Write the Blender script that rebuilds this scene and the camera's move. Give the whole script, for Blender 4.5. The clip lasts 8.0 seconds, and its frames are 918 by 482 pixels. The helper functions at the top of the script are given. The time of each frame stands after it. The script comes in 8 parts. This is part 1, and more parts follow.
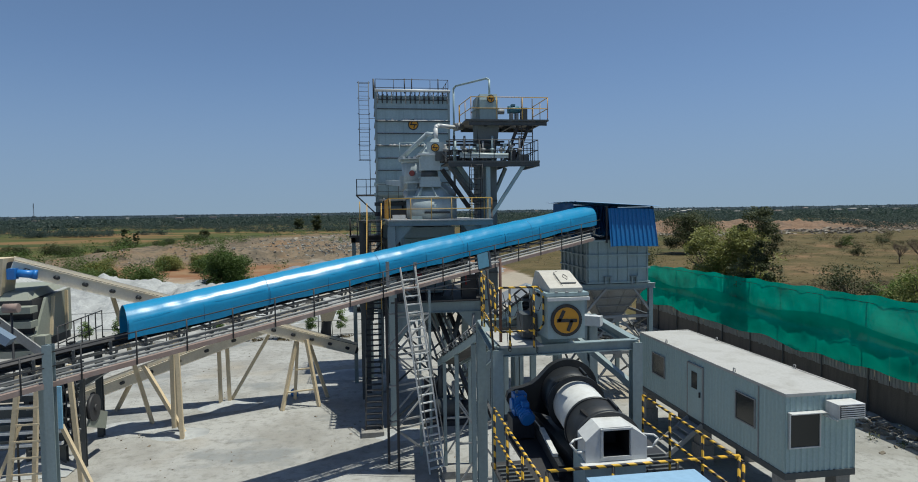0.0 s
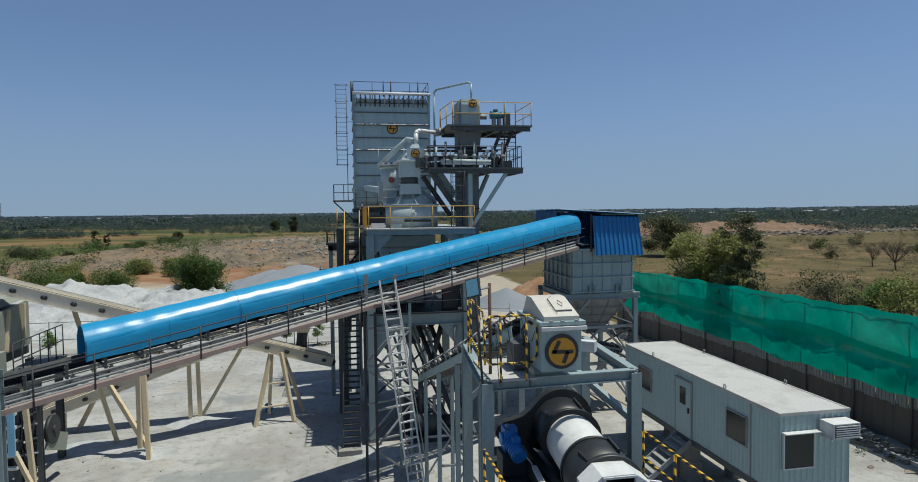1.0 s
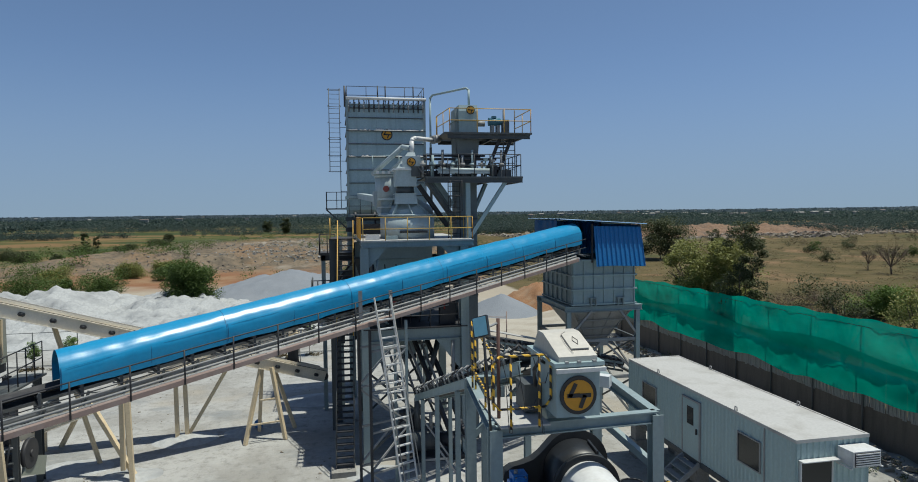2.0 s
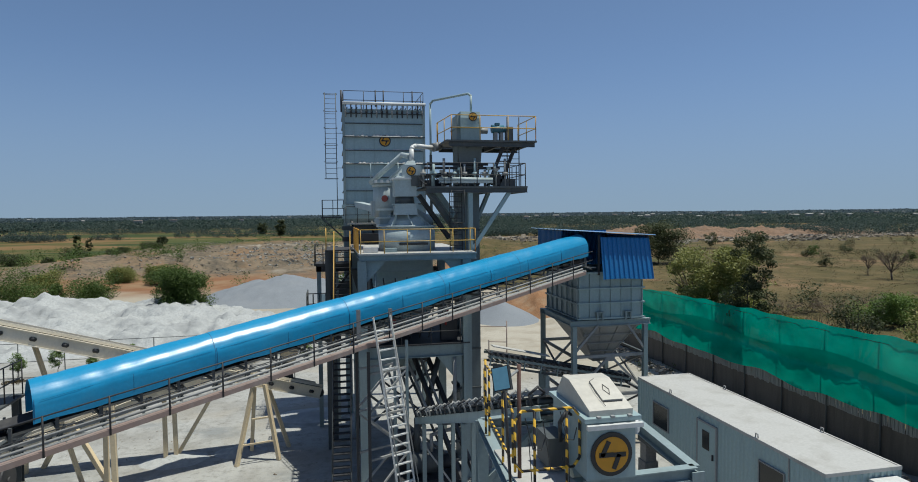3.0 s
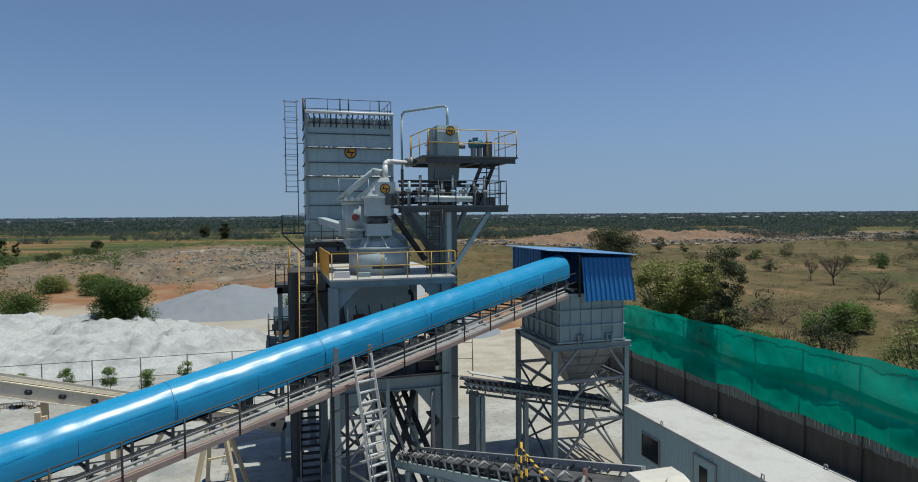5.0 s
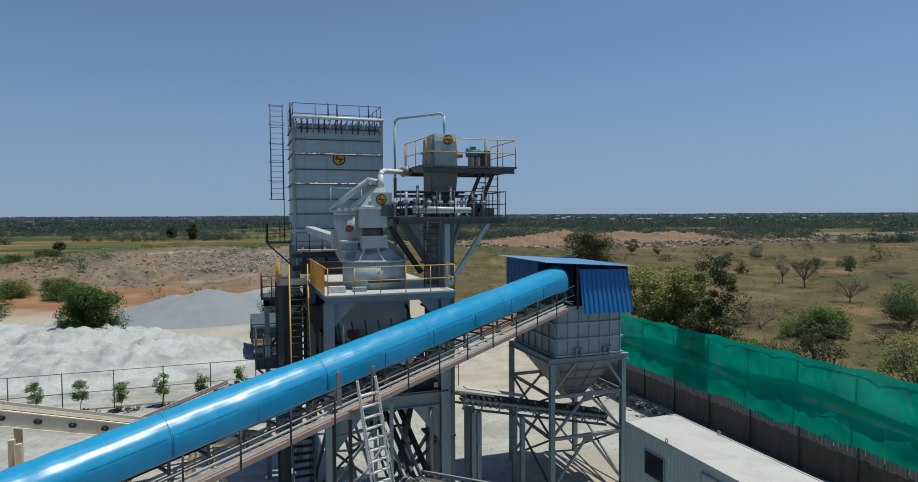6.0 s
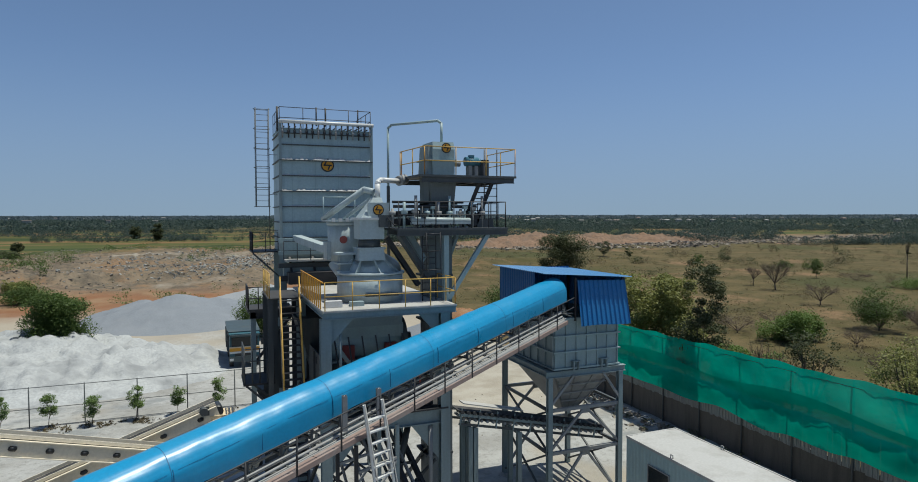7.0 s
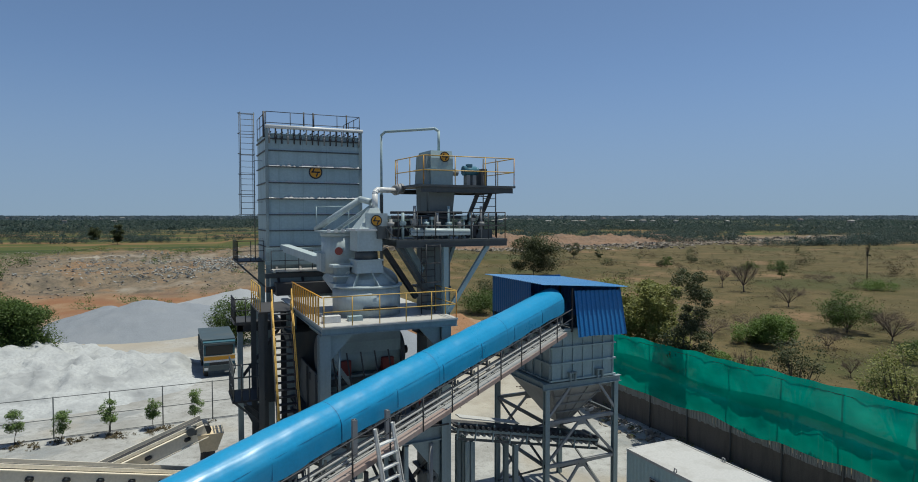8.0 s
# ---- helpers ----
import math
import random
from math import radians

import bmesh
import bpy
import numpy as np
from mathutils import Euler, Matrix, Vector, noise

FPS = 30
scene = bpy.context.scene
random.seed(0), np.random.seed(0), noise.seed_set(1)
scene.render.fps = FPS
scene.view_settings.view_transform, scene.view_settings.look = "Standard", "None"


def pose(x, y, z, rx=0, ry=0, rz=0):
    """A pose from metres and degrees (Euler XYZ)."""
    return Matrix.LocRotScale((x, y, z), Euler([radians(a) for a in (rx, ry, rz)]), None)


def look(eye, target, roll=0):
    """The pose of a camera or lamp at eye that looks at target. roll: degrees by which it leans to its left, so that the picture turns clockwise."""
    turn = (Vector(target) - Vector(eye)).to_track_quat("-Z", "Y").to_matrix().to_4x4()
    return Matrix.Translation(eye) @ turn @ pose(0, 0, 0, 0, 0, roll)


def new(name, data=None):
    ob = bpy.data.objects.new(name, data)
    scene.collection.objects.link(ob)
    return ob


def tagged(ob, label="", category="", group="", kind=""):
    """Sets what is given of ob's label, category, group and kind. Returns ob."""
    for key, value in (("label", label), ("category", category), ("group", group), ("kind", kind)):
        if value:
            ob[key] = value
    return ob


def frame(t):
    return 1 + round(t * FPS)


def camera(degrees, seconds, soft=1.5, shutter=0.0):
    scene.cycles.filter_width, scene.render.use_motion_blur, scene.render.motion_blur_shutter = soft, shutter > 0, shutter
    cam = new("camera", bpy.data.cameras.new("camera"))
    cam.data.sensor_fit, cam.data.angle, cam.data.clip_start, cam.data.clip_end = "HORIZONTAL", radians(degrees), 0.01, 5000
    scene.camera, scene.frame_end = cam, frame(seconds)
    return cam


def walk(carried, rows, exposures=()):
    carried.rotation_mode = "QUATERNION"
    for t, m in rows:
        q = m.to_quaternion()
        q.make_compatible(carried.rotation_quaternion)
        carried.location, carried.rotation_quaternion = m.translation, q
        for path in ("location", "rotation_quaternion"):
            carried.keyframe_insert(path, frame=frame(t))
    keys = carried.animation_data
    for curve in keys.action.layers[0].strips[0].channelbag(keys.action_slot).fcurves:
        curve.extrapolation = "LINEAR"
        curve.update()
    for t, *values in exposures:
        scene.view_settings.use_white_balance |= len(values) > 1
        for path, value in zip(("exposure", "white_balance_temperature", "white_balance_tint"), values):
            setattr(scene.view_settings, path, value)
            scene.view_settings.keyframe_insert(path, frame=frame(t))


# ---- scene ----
cam = camera(72.4, 8.0, soft=0.95)
PATH = [
    (0, (0.93, 2.219, 10.015), (1.23, 4.194, 9.922), -0.8),
    (0.5, (0.934, 2.71, 10.175), (1.274, 4.678, 10.083), -0.7),
    (1, (0.944, 3.213, 10.378), (1.313, 5.177, 10.286), -0.7),
    (1.5, (0.95, 3.697, 10.594), (1.335, 5.657, 10.503), -0.7),
    (3, (0.912, 5.529, 11.25), (1.317, 7.485, 11.165), -0.6),
    (3.5, (0.837, 6.095, 11.448), (1.279, 8.043, 11.362), -0.6),
    (4, (0.671, 6.62, 11.64), (1.172, 8.554, 11.555), -0.5),
    (4.5, (0.441, 7.042, 11.831), (0.973, 8.968, 11.748), -0.5),
    (6, (-0.698, 8.634, 12.52), (-0.044, 10.522, 12.438), -0.3),
    (6.5, (-1.086, 9.173, 12.722), (-0.388, 11.045, 12.64), -0.2),
    (7, (-1.52, 9.751, 12.93), (-0.775, 11.605, 12.849), -0.1),
    (7.5, (-1.939, 10.26, 13.122), (-1.151, 12.096, 13.041), -0.1),
    (8, (-2.424, 10.783, 13.327), (-1.582, 12.596, 13.247), 0.0),
]
EXPOSURE = [(0.0, 0.05, 6550, 3), (8.0, 0.05, 6550, 3)]
walk(cam, [(t, look(eye, target, roll)) for t, eye, target, roll in PATH], EXPOSURE)

# ---- light ----
SUN_TO = Vector((0.275, -0.049, 1.0)).normalized()
sun = new("sun", bpy.data.lights.new("sun", "SUN"))
sun.data.energy, sun.data.angle, sun.data.color = 4.6, radians(0.53), (1.0, 0.95, 0.87)
sun.matrix_world = look(SUN_TO * 60, (0, 0, 0))
world = bpy.data.worlds.new("world")
scene.world = world
world.use_nodes = True
wn = world.node_tree.nodes
sky = wn.new("ShaderNodeTexSky")
sky.sky_type, sky.sun_disc = "NISHITA", False
sky.sun_elevation = math.asin(SUN_TO.z)
sky.sun_rotation = math.atan2(SUN_TO.x, SUN_TO.y)
sky.altitude, sky.air_density, sky.dust_density, sky.ozone_density = 300, 0.62, 0.4, 2.0
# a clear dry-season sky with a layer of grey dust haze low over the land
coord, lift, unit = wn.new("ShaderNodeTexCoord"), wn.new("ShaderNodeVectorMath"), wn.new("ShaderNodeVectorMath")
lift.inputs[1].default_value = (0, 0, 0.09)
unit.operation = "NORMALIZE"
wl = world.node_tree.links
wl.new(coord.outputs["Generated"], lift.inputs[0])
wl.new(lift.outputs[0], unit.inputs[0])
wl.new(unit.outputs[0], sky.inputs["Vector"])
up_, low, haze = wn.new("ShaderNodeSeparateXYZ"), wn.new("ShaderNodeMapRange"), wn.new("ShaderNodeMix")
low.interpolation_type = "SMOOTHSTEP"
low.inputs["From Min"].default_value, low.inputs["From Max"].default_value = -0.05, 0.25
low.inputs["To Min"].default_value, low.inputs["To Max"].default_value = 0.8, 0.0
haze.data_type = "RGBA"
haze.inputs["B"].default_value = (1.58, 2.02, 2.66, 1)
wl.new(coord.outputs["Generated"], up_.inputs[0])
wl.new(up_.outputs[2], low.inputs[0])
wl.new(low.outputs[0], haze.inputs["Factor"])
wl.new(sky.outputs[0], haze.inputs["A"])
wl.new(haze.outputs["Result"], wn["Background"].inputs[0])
wn["Background"].inputs[1].default_value = 0.132


# ---- materials ----
def material(name, base, rough=0.6, metal=0.0, var=0.05, scale=1.5, dirt=None, dirt_amount=0.35,
             dirt_scale=0.6, bump=0.003, bump_scale=14.0, streak=False, per_object=0.0, spec=0.5):
    """A procedural surface: fine grain, larger blotches of dirt, slight relief."""
    m = bpy.data.materials.new(name)
    m.use_nodes = True
    n, l = m.node_tree.nodes, m.node_tree.links
    b = n["Principled BSDF"]
    b.inputs["Metallic"].default_value = metal
    b.inputs["Specular IOR Level"].default_value = spec
    geo = n.new("ShaderNodeNewGeometry")
    pos = geo.outputs["Position"]
    if streak:
        mp = n.new("ShaderNodeMapping")
        mp.inputs["Scale"].default_value = (1, 1, 0.12)
        l.new(pos, mp.inputs[0])
        spos = mp.outputs[0]
    else:
        spos = pos
    fine = n.new("ShaderNodeTexNoise")
    fine.inputs["Scale"].default_value, fine.inputs["Detail"].default_value = scale * 8, 4
    l.new(pos, fine.inputs["Vector"])
    big = n.new("ShaderNodeTexNoise")
    big.inputs["Scale"].default_value, big.inputs["Detail"].default_value = dirt_scale * (4 if streak else 1), 5
    big.inputs["Roughness"].default_value = 0.65
    l.new(spos, big.inputs["Vector"])
    dark = [c * (1 - var * 1.6) for c in base]
    light = [min(1, c * (1 + var)) for c in base]
    ramp = n.new("ShaderNodeValToRGB")
    ramp.color_ramp.elements[0].position, ramp.color_ramp.elements[1].position = 0.3, 0.7
    ramp.color_ramp.elements[0].color, ramp.color_ramp.elements[1].color = (*dark, 1), (*light, 1)
    l.new(fine.outputs[0], ramp.inputs[0])
    mask = n.new("ShaderNodeMapRange")
    mask.inputs["From Min"].default_value, mask.inputs["From Max"].default_value = 0.48, 0.68
    mask.inputs["To Max"].default_value = dirt_amount
    l.new(big.outputs[0], mask.inputs[0])
    mix = n.new("ShaderNodeMix")
    mix.data_type = "RGBA"
    l.new(mask.outputs[0], mix.inputs["Factor"])
    l.new(ramp.outputs[0], mix.inputs["A"])
    mix.inputs["B"].default_value = (*(dirt or [c * 0.6 for c in base]), 1)
    out = mix.outputs["Result"]
    if per_object:
        info = n.new("ShaderNodeObjectInfo")
        hsv = n.new("ShaderNodeHueSaturation")
        rng = n.new("ShaderNodeMapRange")
        rng.inputs["To Min"].default_value, rng.inputs["To Max"].default_value = 1 - per_object, 1 + per_object
        l.new(info.outputs["Random"], rng.inputs[0])
        l.new(rng.outputs[0], hsv.inputs["Value"])
        l.new(out, hsv.inputs["Color"])
        out = hsv.outputs[0]
    l.new(out, b.inputs["Base Color"])
    rr = n.new("ShaderNodeMapRange")
    rr.inputs["To Min"].default_value, rr.inputs["To Max"].default_value = max(0.05, rough - 0.12), min(1, rough + 0.15)
    l.new(big.outputs[0], rr.inputs[0])
    l.new(rr.outputs[0], b.inputs["Roughness"])
    if bump:
        bn = n.new("ShaderNodeTexNoise")
        bn.inputs["Scale"].default_value, bn.inputs["Detail"].default_value = bump_scale, 3
        l.new(pos, bn.inputs["Vector"])
        bp = n.new("ShaderNodeBump")
        bp.inputs["Strength"].default_value, bp.inputs["Distance"].default_value = 0.5, bump
        l.new(bn.outputs[0], bp.inputs["Height"])
        l.new(bp.outputs[0], b.inputs["Normal"])
    return m


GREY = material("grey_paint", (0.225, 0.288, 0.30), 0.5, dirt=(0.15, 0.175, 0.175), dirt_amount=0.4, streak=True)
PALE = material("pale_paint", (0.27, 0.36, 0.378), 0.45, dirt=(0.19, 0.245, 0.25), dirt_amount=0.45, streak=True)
STEEL = material("dusty_steel", (0.0562, 0.066, 0.0705), 0.6, dirt=(0.12, 0.116, 0.109), dirt_amount=0.45, streak=True)
DARK = material("dark_steel", (0.024, 0.0256, 0.0304), 0.6, dirt=(0.08, 0.076, 0.072), dirt_amount=0.4)
RUST = material("rusty_plate", (0.245, 0.18, 0.158), 0.75, dirt=(0.302, 0.274, 0.259), dirt_amount=0.6, dirt_scale=1.2)
GALV = material("dusty_galvanised", (0.259, 0.266, 0.266), 0.6, dirt=(0.187, 0.176, 0.166), dirt_amount=0.5, dirt_scale=1.4)
COVER = material("blue_cover", (0.0112, 0.228, 0.44), 0.30, var=0.05, dirt=(0.028, 0.232, 0.4), dirt_amount=0.5, bump=0.006, bump_scale=3)
COVERSEAM = material("blue_cover_joint", (0.006, 0.10, 0.23), 0.6, var=0.05, dirt=(0.02, 0.14, 0.26), dirt_amount=0.4, bump=0)
SHEET = material("blue_sheet", (0.008, 0.136, 0.368), 0.38, var=0.08, dirt=(0.04, 0.152, 0.32), dirt_amount=0.35)
SHEETROOF = material("blue_roof_sheet", (0.012, 0.15, 0.36), 0.5, var=0.08, dirt=(0.05, 0.18, 0.34), dirt_amount=0.6)
WHITE = material("white_paint", (0.562, 0.577, 0.577), 0.4, var=0.05, dirt=(0.374, 0.367, 0.343), dirt_amount=0.4, streak=True)
CABIN = material("cabin_paint", (0.305, 0.415, 0.425), 0.45, var=0.05, dirt=(0.27, 0.345, 0.345), dirt_amount=0.4, streak=True)
ROOFW = material("cabin_roof_paint", (0.406, 0.406, 0.392), 0.55, var=0.06, dirt=(0.28, 0.273, 0.252), dirt_amount=0.7, dirt_scale=0.9)
CREAM = material("cream_paint", (0.62, 0.51, 0.34), 0.5, var=0.06, dirt=(0.42, 0.36, 0.26), dirt_amount=0.4)
ORANGE = material("orange_paint", (0.56, 0.264, 0.016), 0.5, dirt=(0.36, 0.2, 0.048))
YELLOW = material("yellow_paint", (0.527, 0.323, 0.068), 0.5, dirt=(0.323, 0.238, 0.119))
BLUEMOTOR = material("motor_blue", (0.02, 0.17, 0.50), 0.4, dirt=(0.05, 0.10, 0.22))
TEAL = material("motor_teal", (0.05, 0.16, 0.22), 0.5, dirt=(0.12, 0.13, 0.13))
RUBBER = material("rubber_belt", (0.028, 0.0288, 0.032), 0.8, dirt=(0.176, 0.168, 0.16), dirt_amount=0.5)
BLACK = material("black_paint", (0.018, 0.021, 0.025), 0.45, dirt=(0.05, 0.05, 0.05))
GLASS = material("tinted_glass", (0.015, 0.02, 0.022), 0.08, var=0.0, dirt_amount=0.0, bump=0, spec=0.4)
CONCRETE = material("concrete", (0.245, 0.238, 0.223), 0.85, var=0.12, dirt=(0.158, 0.151, 0.137), dirt_amount=0.5, bump=0.01)
DARKWALL = material("weathered_wall", (0.095, 0.083, 0.070), 0.85, dirt=(0.052, 0.045, 0.038), dirt_amount=0.6, streak=True, bump=0.02)
STRIPSHEET = material("fence_sheet", (0.19, 0.20, 0.20), 0.55, dirt=(0.13, 0.132, 0.13), dirt_amount=0.5, streak=True)


def stripes():
    """Yellow and black hazard bands along rails."""
    m = material("hazard_stripes", (0.70, 0.42, 0.04), 0.5)
    n, l = m.node_tree.nodes, m.node_tree.links
    b = n["Principled BSDF"]
    src = b.inputs["Base Color"].links[0].from_socket
    geo = n.new("ShaderNodeNewGeometry")
    dot = n.new("ShaderNodeVectorMath")
    dot.operation = "DOT_PRODUCT"
    dot.inputs[1].default_value = (4.6, 4.6, 4.6)
    l.new(geo.outputs["Position"], dot.inputs[0])
    fr = n.new("ShaderNodeMath")
    fr.operation = "FRACT"
    l.new(dot.outputs["Value"], fr.inputs[0])
    gt = n.new("ShaderNodeMath")
    gt.operation = "GREATER_THAN"
    gt.inputs[1].default_value = 0.5
    l.new(fr.outputs[0], gt.inputs[0])
    mix = n.new("ShaderNodeMix")
    mix.data_type = "RGBA"
    l.new(gt.outputs[0], mix.inputs["Factor"])
    l.new(src, mix.inputs["A"])
    mix.inputs["B"].default_value = (0.015, 0.015, 0.017, 1)
    l.new(mix.outputs["Result"], b.inputs["Base Color"])
    return m


HAZARD = stripes()


def net_material():
    """Green shade net: thin woven cloth that lets part of the light through."""
    m = bpy.data.materials.new("green_shade_net")
    m.use_nodes = True
    n, l = m.node_tree.nodes, m.node_tree.links
    n.remove(n["Principled BSDF"])
    geo = n.new("ShaderNodeNewGeometry")
    mp = n.new("ShaderNodeMapping")
    mp.inputs["Scale"].default_value = (1, 0.5, 1.2)
    l.new(geo.outputs["Position"], mp.inputs[0])
    no = n.new("ShaderNodeTexNoise")
    no.inputs["Scale"].default_value, no.inputs["Detail"].default_value = 0.9, 6
    l.new(mp.outputs[0], no.inputs["Vector"])
    ramp = n.new("ShaderNodeValToRGB")
    ramp.color_ramp.elements[0].position, ramp.color_ramp.elements[1].position = 0.3, 0.7
    ramp.color_ramp.elements[0].color = (0.003, 0.29, 0.21, 1)
    ramp.color_ramp.elements[1].color = (0.008, 0.44, 0.325, 1)
    l.new(no.outputs[0], ramp.inputs[0])
    d, t, tr = n.new("ShaderNodeBsdfDiffuse"), n.new("ShaderNodeBsdfTranslucent"), n.new("ShaderNodeBsdfTransparent")
    l.new(ramp.outputs[0], d.inputs[0])
    l.new(ramp.outputs[0], t.inputs[0])
    a, c = n.new("ShaderNodeMixShader"), n.new("ShaderNodeMixShader")
    a.inputs[0].default_value, c.inputs[0].default_value = 0.5, 0.06
    l.new(d.outputs[0], a.inputs[1])
    l.new(t.outputs[0], a.inputs[2])
    l.new(a.outputs[0], c.inputs[1])
    l.new(tr.outputs[0], c.inputs[2])
    l.new(c.outputs[0], n["Material Output"].inputs["Surface"])
    return m


NET = net_material()


# ---- mesh tools ----
class Shape:
    """Collects boxes, beams, tubes and sheets into one mesh."""

    def __init__(self):
        self.v, self.f, self.s = [], [], []

    def add(self, verts, faces, smooth=False):
        k = len(self.v)
        self.v += [tuple(p) for p in verts]
        self.f += [tuple(i + k for i in f) for f in faces]
        self.s += [smooth] * len(faces)
        return self

    def box(self, lo, hi, m=None):
        x0, y0, z0 = lo
        x1, y1, z1 = hi
        vs = [Vector(p) for p in ((x0, y0, z0), (x1, y0, z0), (x1, y1, z0), (x0, y1, z0),
                                  (x0, y0, z1), (x1, y0, z1), (x1, y1, z1), (x0, y1, z1))]
        if m:
            vs = [m @ p for p in vs]
        return self.add(vs, [(0, 3, 2, 1), (4, 5, 6, 7), (0, 1, 5, 4), (1, 2, 6, 5), (2, 3, 7, 6), (3, 0, 4, 7)])

    def beam(self, p, q, w, h, up=(0, 0, 1)):
        """A rectangular bar from p to q, w wide across and h high."""
        p, q = Vector(p), Vector(q)
        d = (q - p).normalized()
        up = Vector(up)
        if abs(d.dot(up)) > 0.98:
            up = Vector((0, 1, 0))
        a = d.cross(up).normalized() * w / 2
        b = a.cross(d).normalized() * h / 2
        vs = [e + s * a + t * b for e in (p, q) for s, t in ((-1, -1), (1, -1), (1, 1), (-1, 1))]
        return self.add(vs, [(0, 3, 2, 1), (4, 5, 6, 7), (0, 1, 5, 4), (1, 2, 6, 5), (2, 3, 7, 6), (3, 0, 4, 7)])

    def ibeam(self, p, q, w, h, t=0.02, up=(0, 0, 1)):
        """A rolled H section."""
        p, q = Vector(p), Vector(q)
        d = (q - p).normalized()
        up = Vector(up)
        if abs(d.dot(up)) > 0.98:
            up = Vector((0, 1, 0))
        b = d.cross(up).normalized().cross(d).normalized()
        self.beam(p + b * (h / 2 - t / 2), q + b * (h / 2 - t / 2), w, t, up)
        self.beam(p - b * (h / 2 - t / 2), q - b * (h / 2 - t / 2), w, t, up)
        return self.beam(p, q, t, h - 2 * t, up)

    def tube(self, p, q, r, r2=None, n=8, caps=True):
        p, q = Vector(p), Vector(q)
        r2 = r if r2 is None else r2
        d = (q - p).normalized()
        a = d.cross(Vector((0, 0, 1)) if abs(d.z) < 0.95 else Vector((0, 1, 0))).normalized()
        b = d.cross(a)
        k = len(self.v)
        for e, rr in ((p, r), (q, r2)):
            for i in range(n):
                c, s = math.cos(2 * math.pi * i / n), math.sin(2 * math.pi * i / n)
                self.v.append(tuple(e + a * c * rr + b * s * rr))
        for i in range(n):
            j = (i + 1) % n
            self.f.append((k + i, k + j, k + n + j, k + n + i))
            self.s.append(n > 5)
        if caps:
            self.f += [tuple(k + i for i in reversed(range(n))), tuple(k + n + i for i in range(n))]
            self.s += [False, False]
        return self

    def path(self, pts, r, n=8):
        """A bent pipe through the points, with rounded joints."""
        pts = [Vector(p) for p in pts]
        for i in range(len(pts) - 1):
            self.tube(pts[i], pts[i + 1], r, n=n)
        for p in pts[1:-1]:
            self.ball(p, r * 1.01, n)
        return self

    def ball(self, c, r, n=8):
        c = Vector(c)
        k = len(self.v)
        m = max(4, n // 2 + 1)
        for i in range(m + 1):
            th = math.pi * i / m
            for j in range(n):
                ph = 2 * math.pi * j / n
                self.v.append(tuple(c + Vector((math.sin(th) * math.cos(ph), math.sin(th) * math.sin(ph), math.cos(th))) * r))
        for i in range(m):
            for j in range(n):
                a, b = k + i * n + j, k + i * n + (j + 1) % n
                self.f.append((a, a + n, b + n, b))
                self.s.append(True)
        return self

    def frustum(self, lo, hi, c0, c1, z0, z1):
        """Four-sided taper: half sizes lo and hi about the plan centres c0 and c1."""
        vs = []
        for (hx, hy), (cx, cy), z in ((lo, c0, z0), (hi, c1, z1)):
            vs += [(cx - hx, cy - hy, z), (cx + hx, cy - hy, z), (cx + hx, cy + hy, z), (cx - hx, cy + hy, z)]
        return self.add(vs, [(0, 3, 2, 1), (4, 5, 6, 7), (0, 1, 5, 4), (1, 2, 6, 5), (2, 3, 7, 6), (3, 0, 4, 7)])

    def sheet(self, fn, nu, nv, smooth=True):
        """A grid of points fn(u, v), with u and v from 0 to 1."""
        k = len(self.v)
        for i in range(nu + 1):
            for j in range(nv + 1):
                self.v.append(tuple(fn(i / nu, j / nv)))
        for i in range(nu):
            for j in range(nv):
                a = k + i * (nv + 1) + j
                self.f.append((a, a + nv + 1, a + nv + 2, a + 1))
                self.s.append(smooth)
        return self

    def mesh(self, name, mat):
        me = bpy.data.meshes.new(name)
        me.from_pydata(self.v, [], self.f)
        me.polygons.foreach_set("use_smooth", self.s)
        me.materials.append(mat)
        me.update()
        return me


def part(name, shape, mat, parent=None, label=""):
    """Links a shape as one mesh object under a thing or a part; its points are in world metres."""
    ob = new(name, shape.mesh(name, mat))
    if parent:
        ob.parent = parent
        ob.matrix_parent_inverse = base_of(parent).inverted()
    return tagged(ob, label)


def base_of(ob):
    m = ob.matrix_basis.copy()
    while ob.parent:
        m = ob.parent.matrix_basis @ ob.matrix_parent_inverse @ m
        ob = ob.parent
    return m


def thing(name, label, category, at=(0, 0, 0), group="", kind=""):
    ob = new(name)
    ob.empty_display_size = 0.2
    ob.location = at
    ob.matrix_basis = Matrix.Translation(at)
    return tagged(ob, label, category, group, kind)


def railing(parent, pts, height, mat, r=0.022, step=1.2, rails=(1.0, 0.5), name="handrail", toe=False):
    """Posts and rails along a line of foot points, each post and rail a part."""
    for a, b in zip(pts, pts[1:]):
        a, b = Vector(a), Vector(b)
        n = max(1, round((b - a).length / step))
        for i in range(n + 1):
            p = a.lerp(b, i / n)
            part("rail_post", Shape().tube(p, p + Vector((0, 0, height)), r, n=6), mat, parent)
        for k in rails:
            z = Vector((0, 0, height * k))
            part(name, Shape().tube(a + z, b + z, r, n=6), mat, parent)


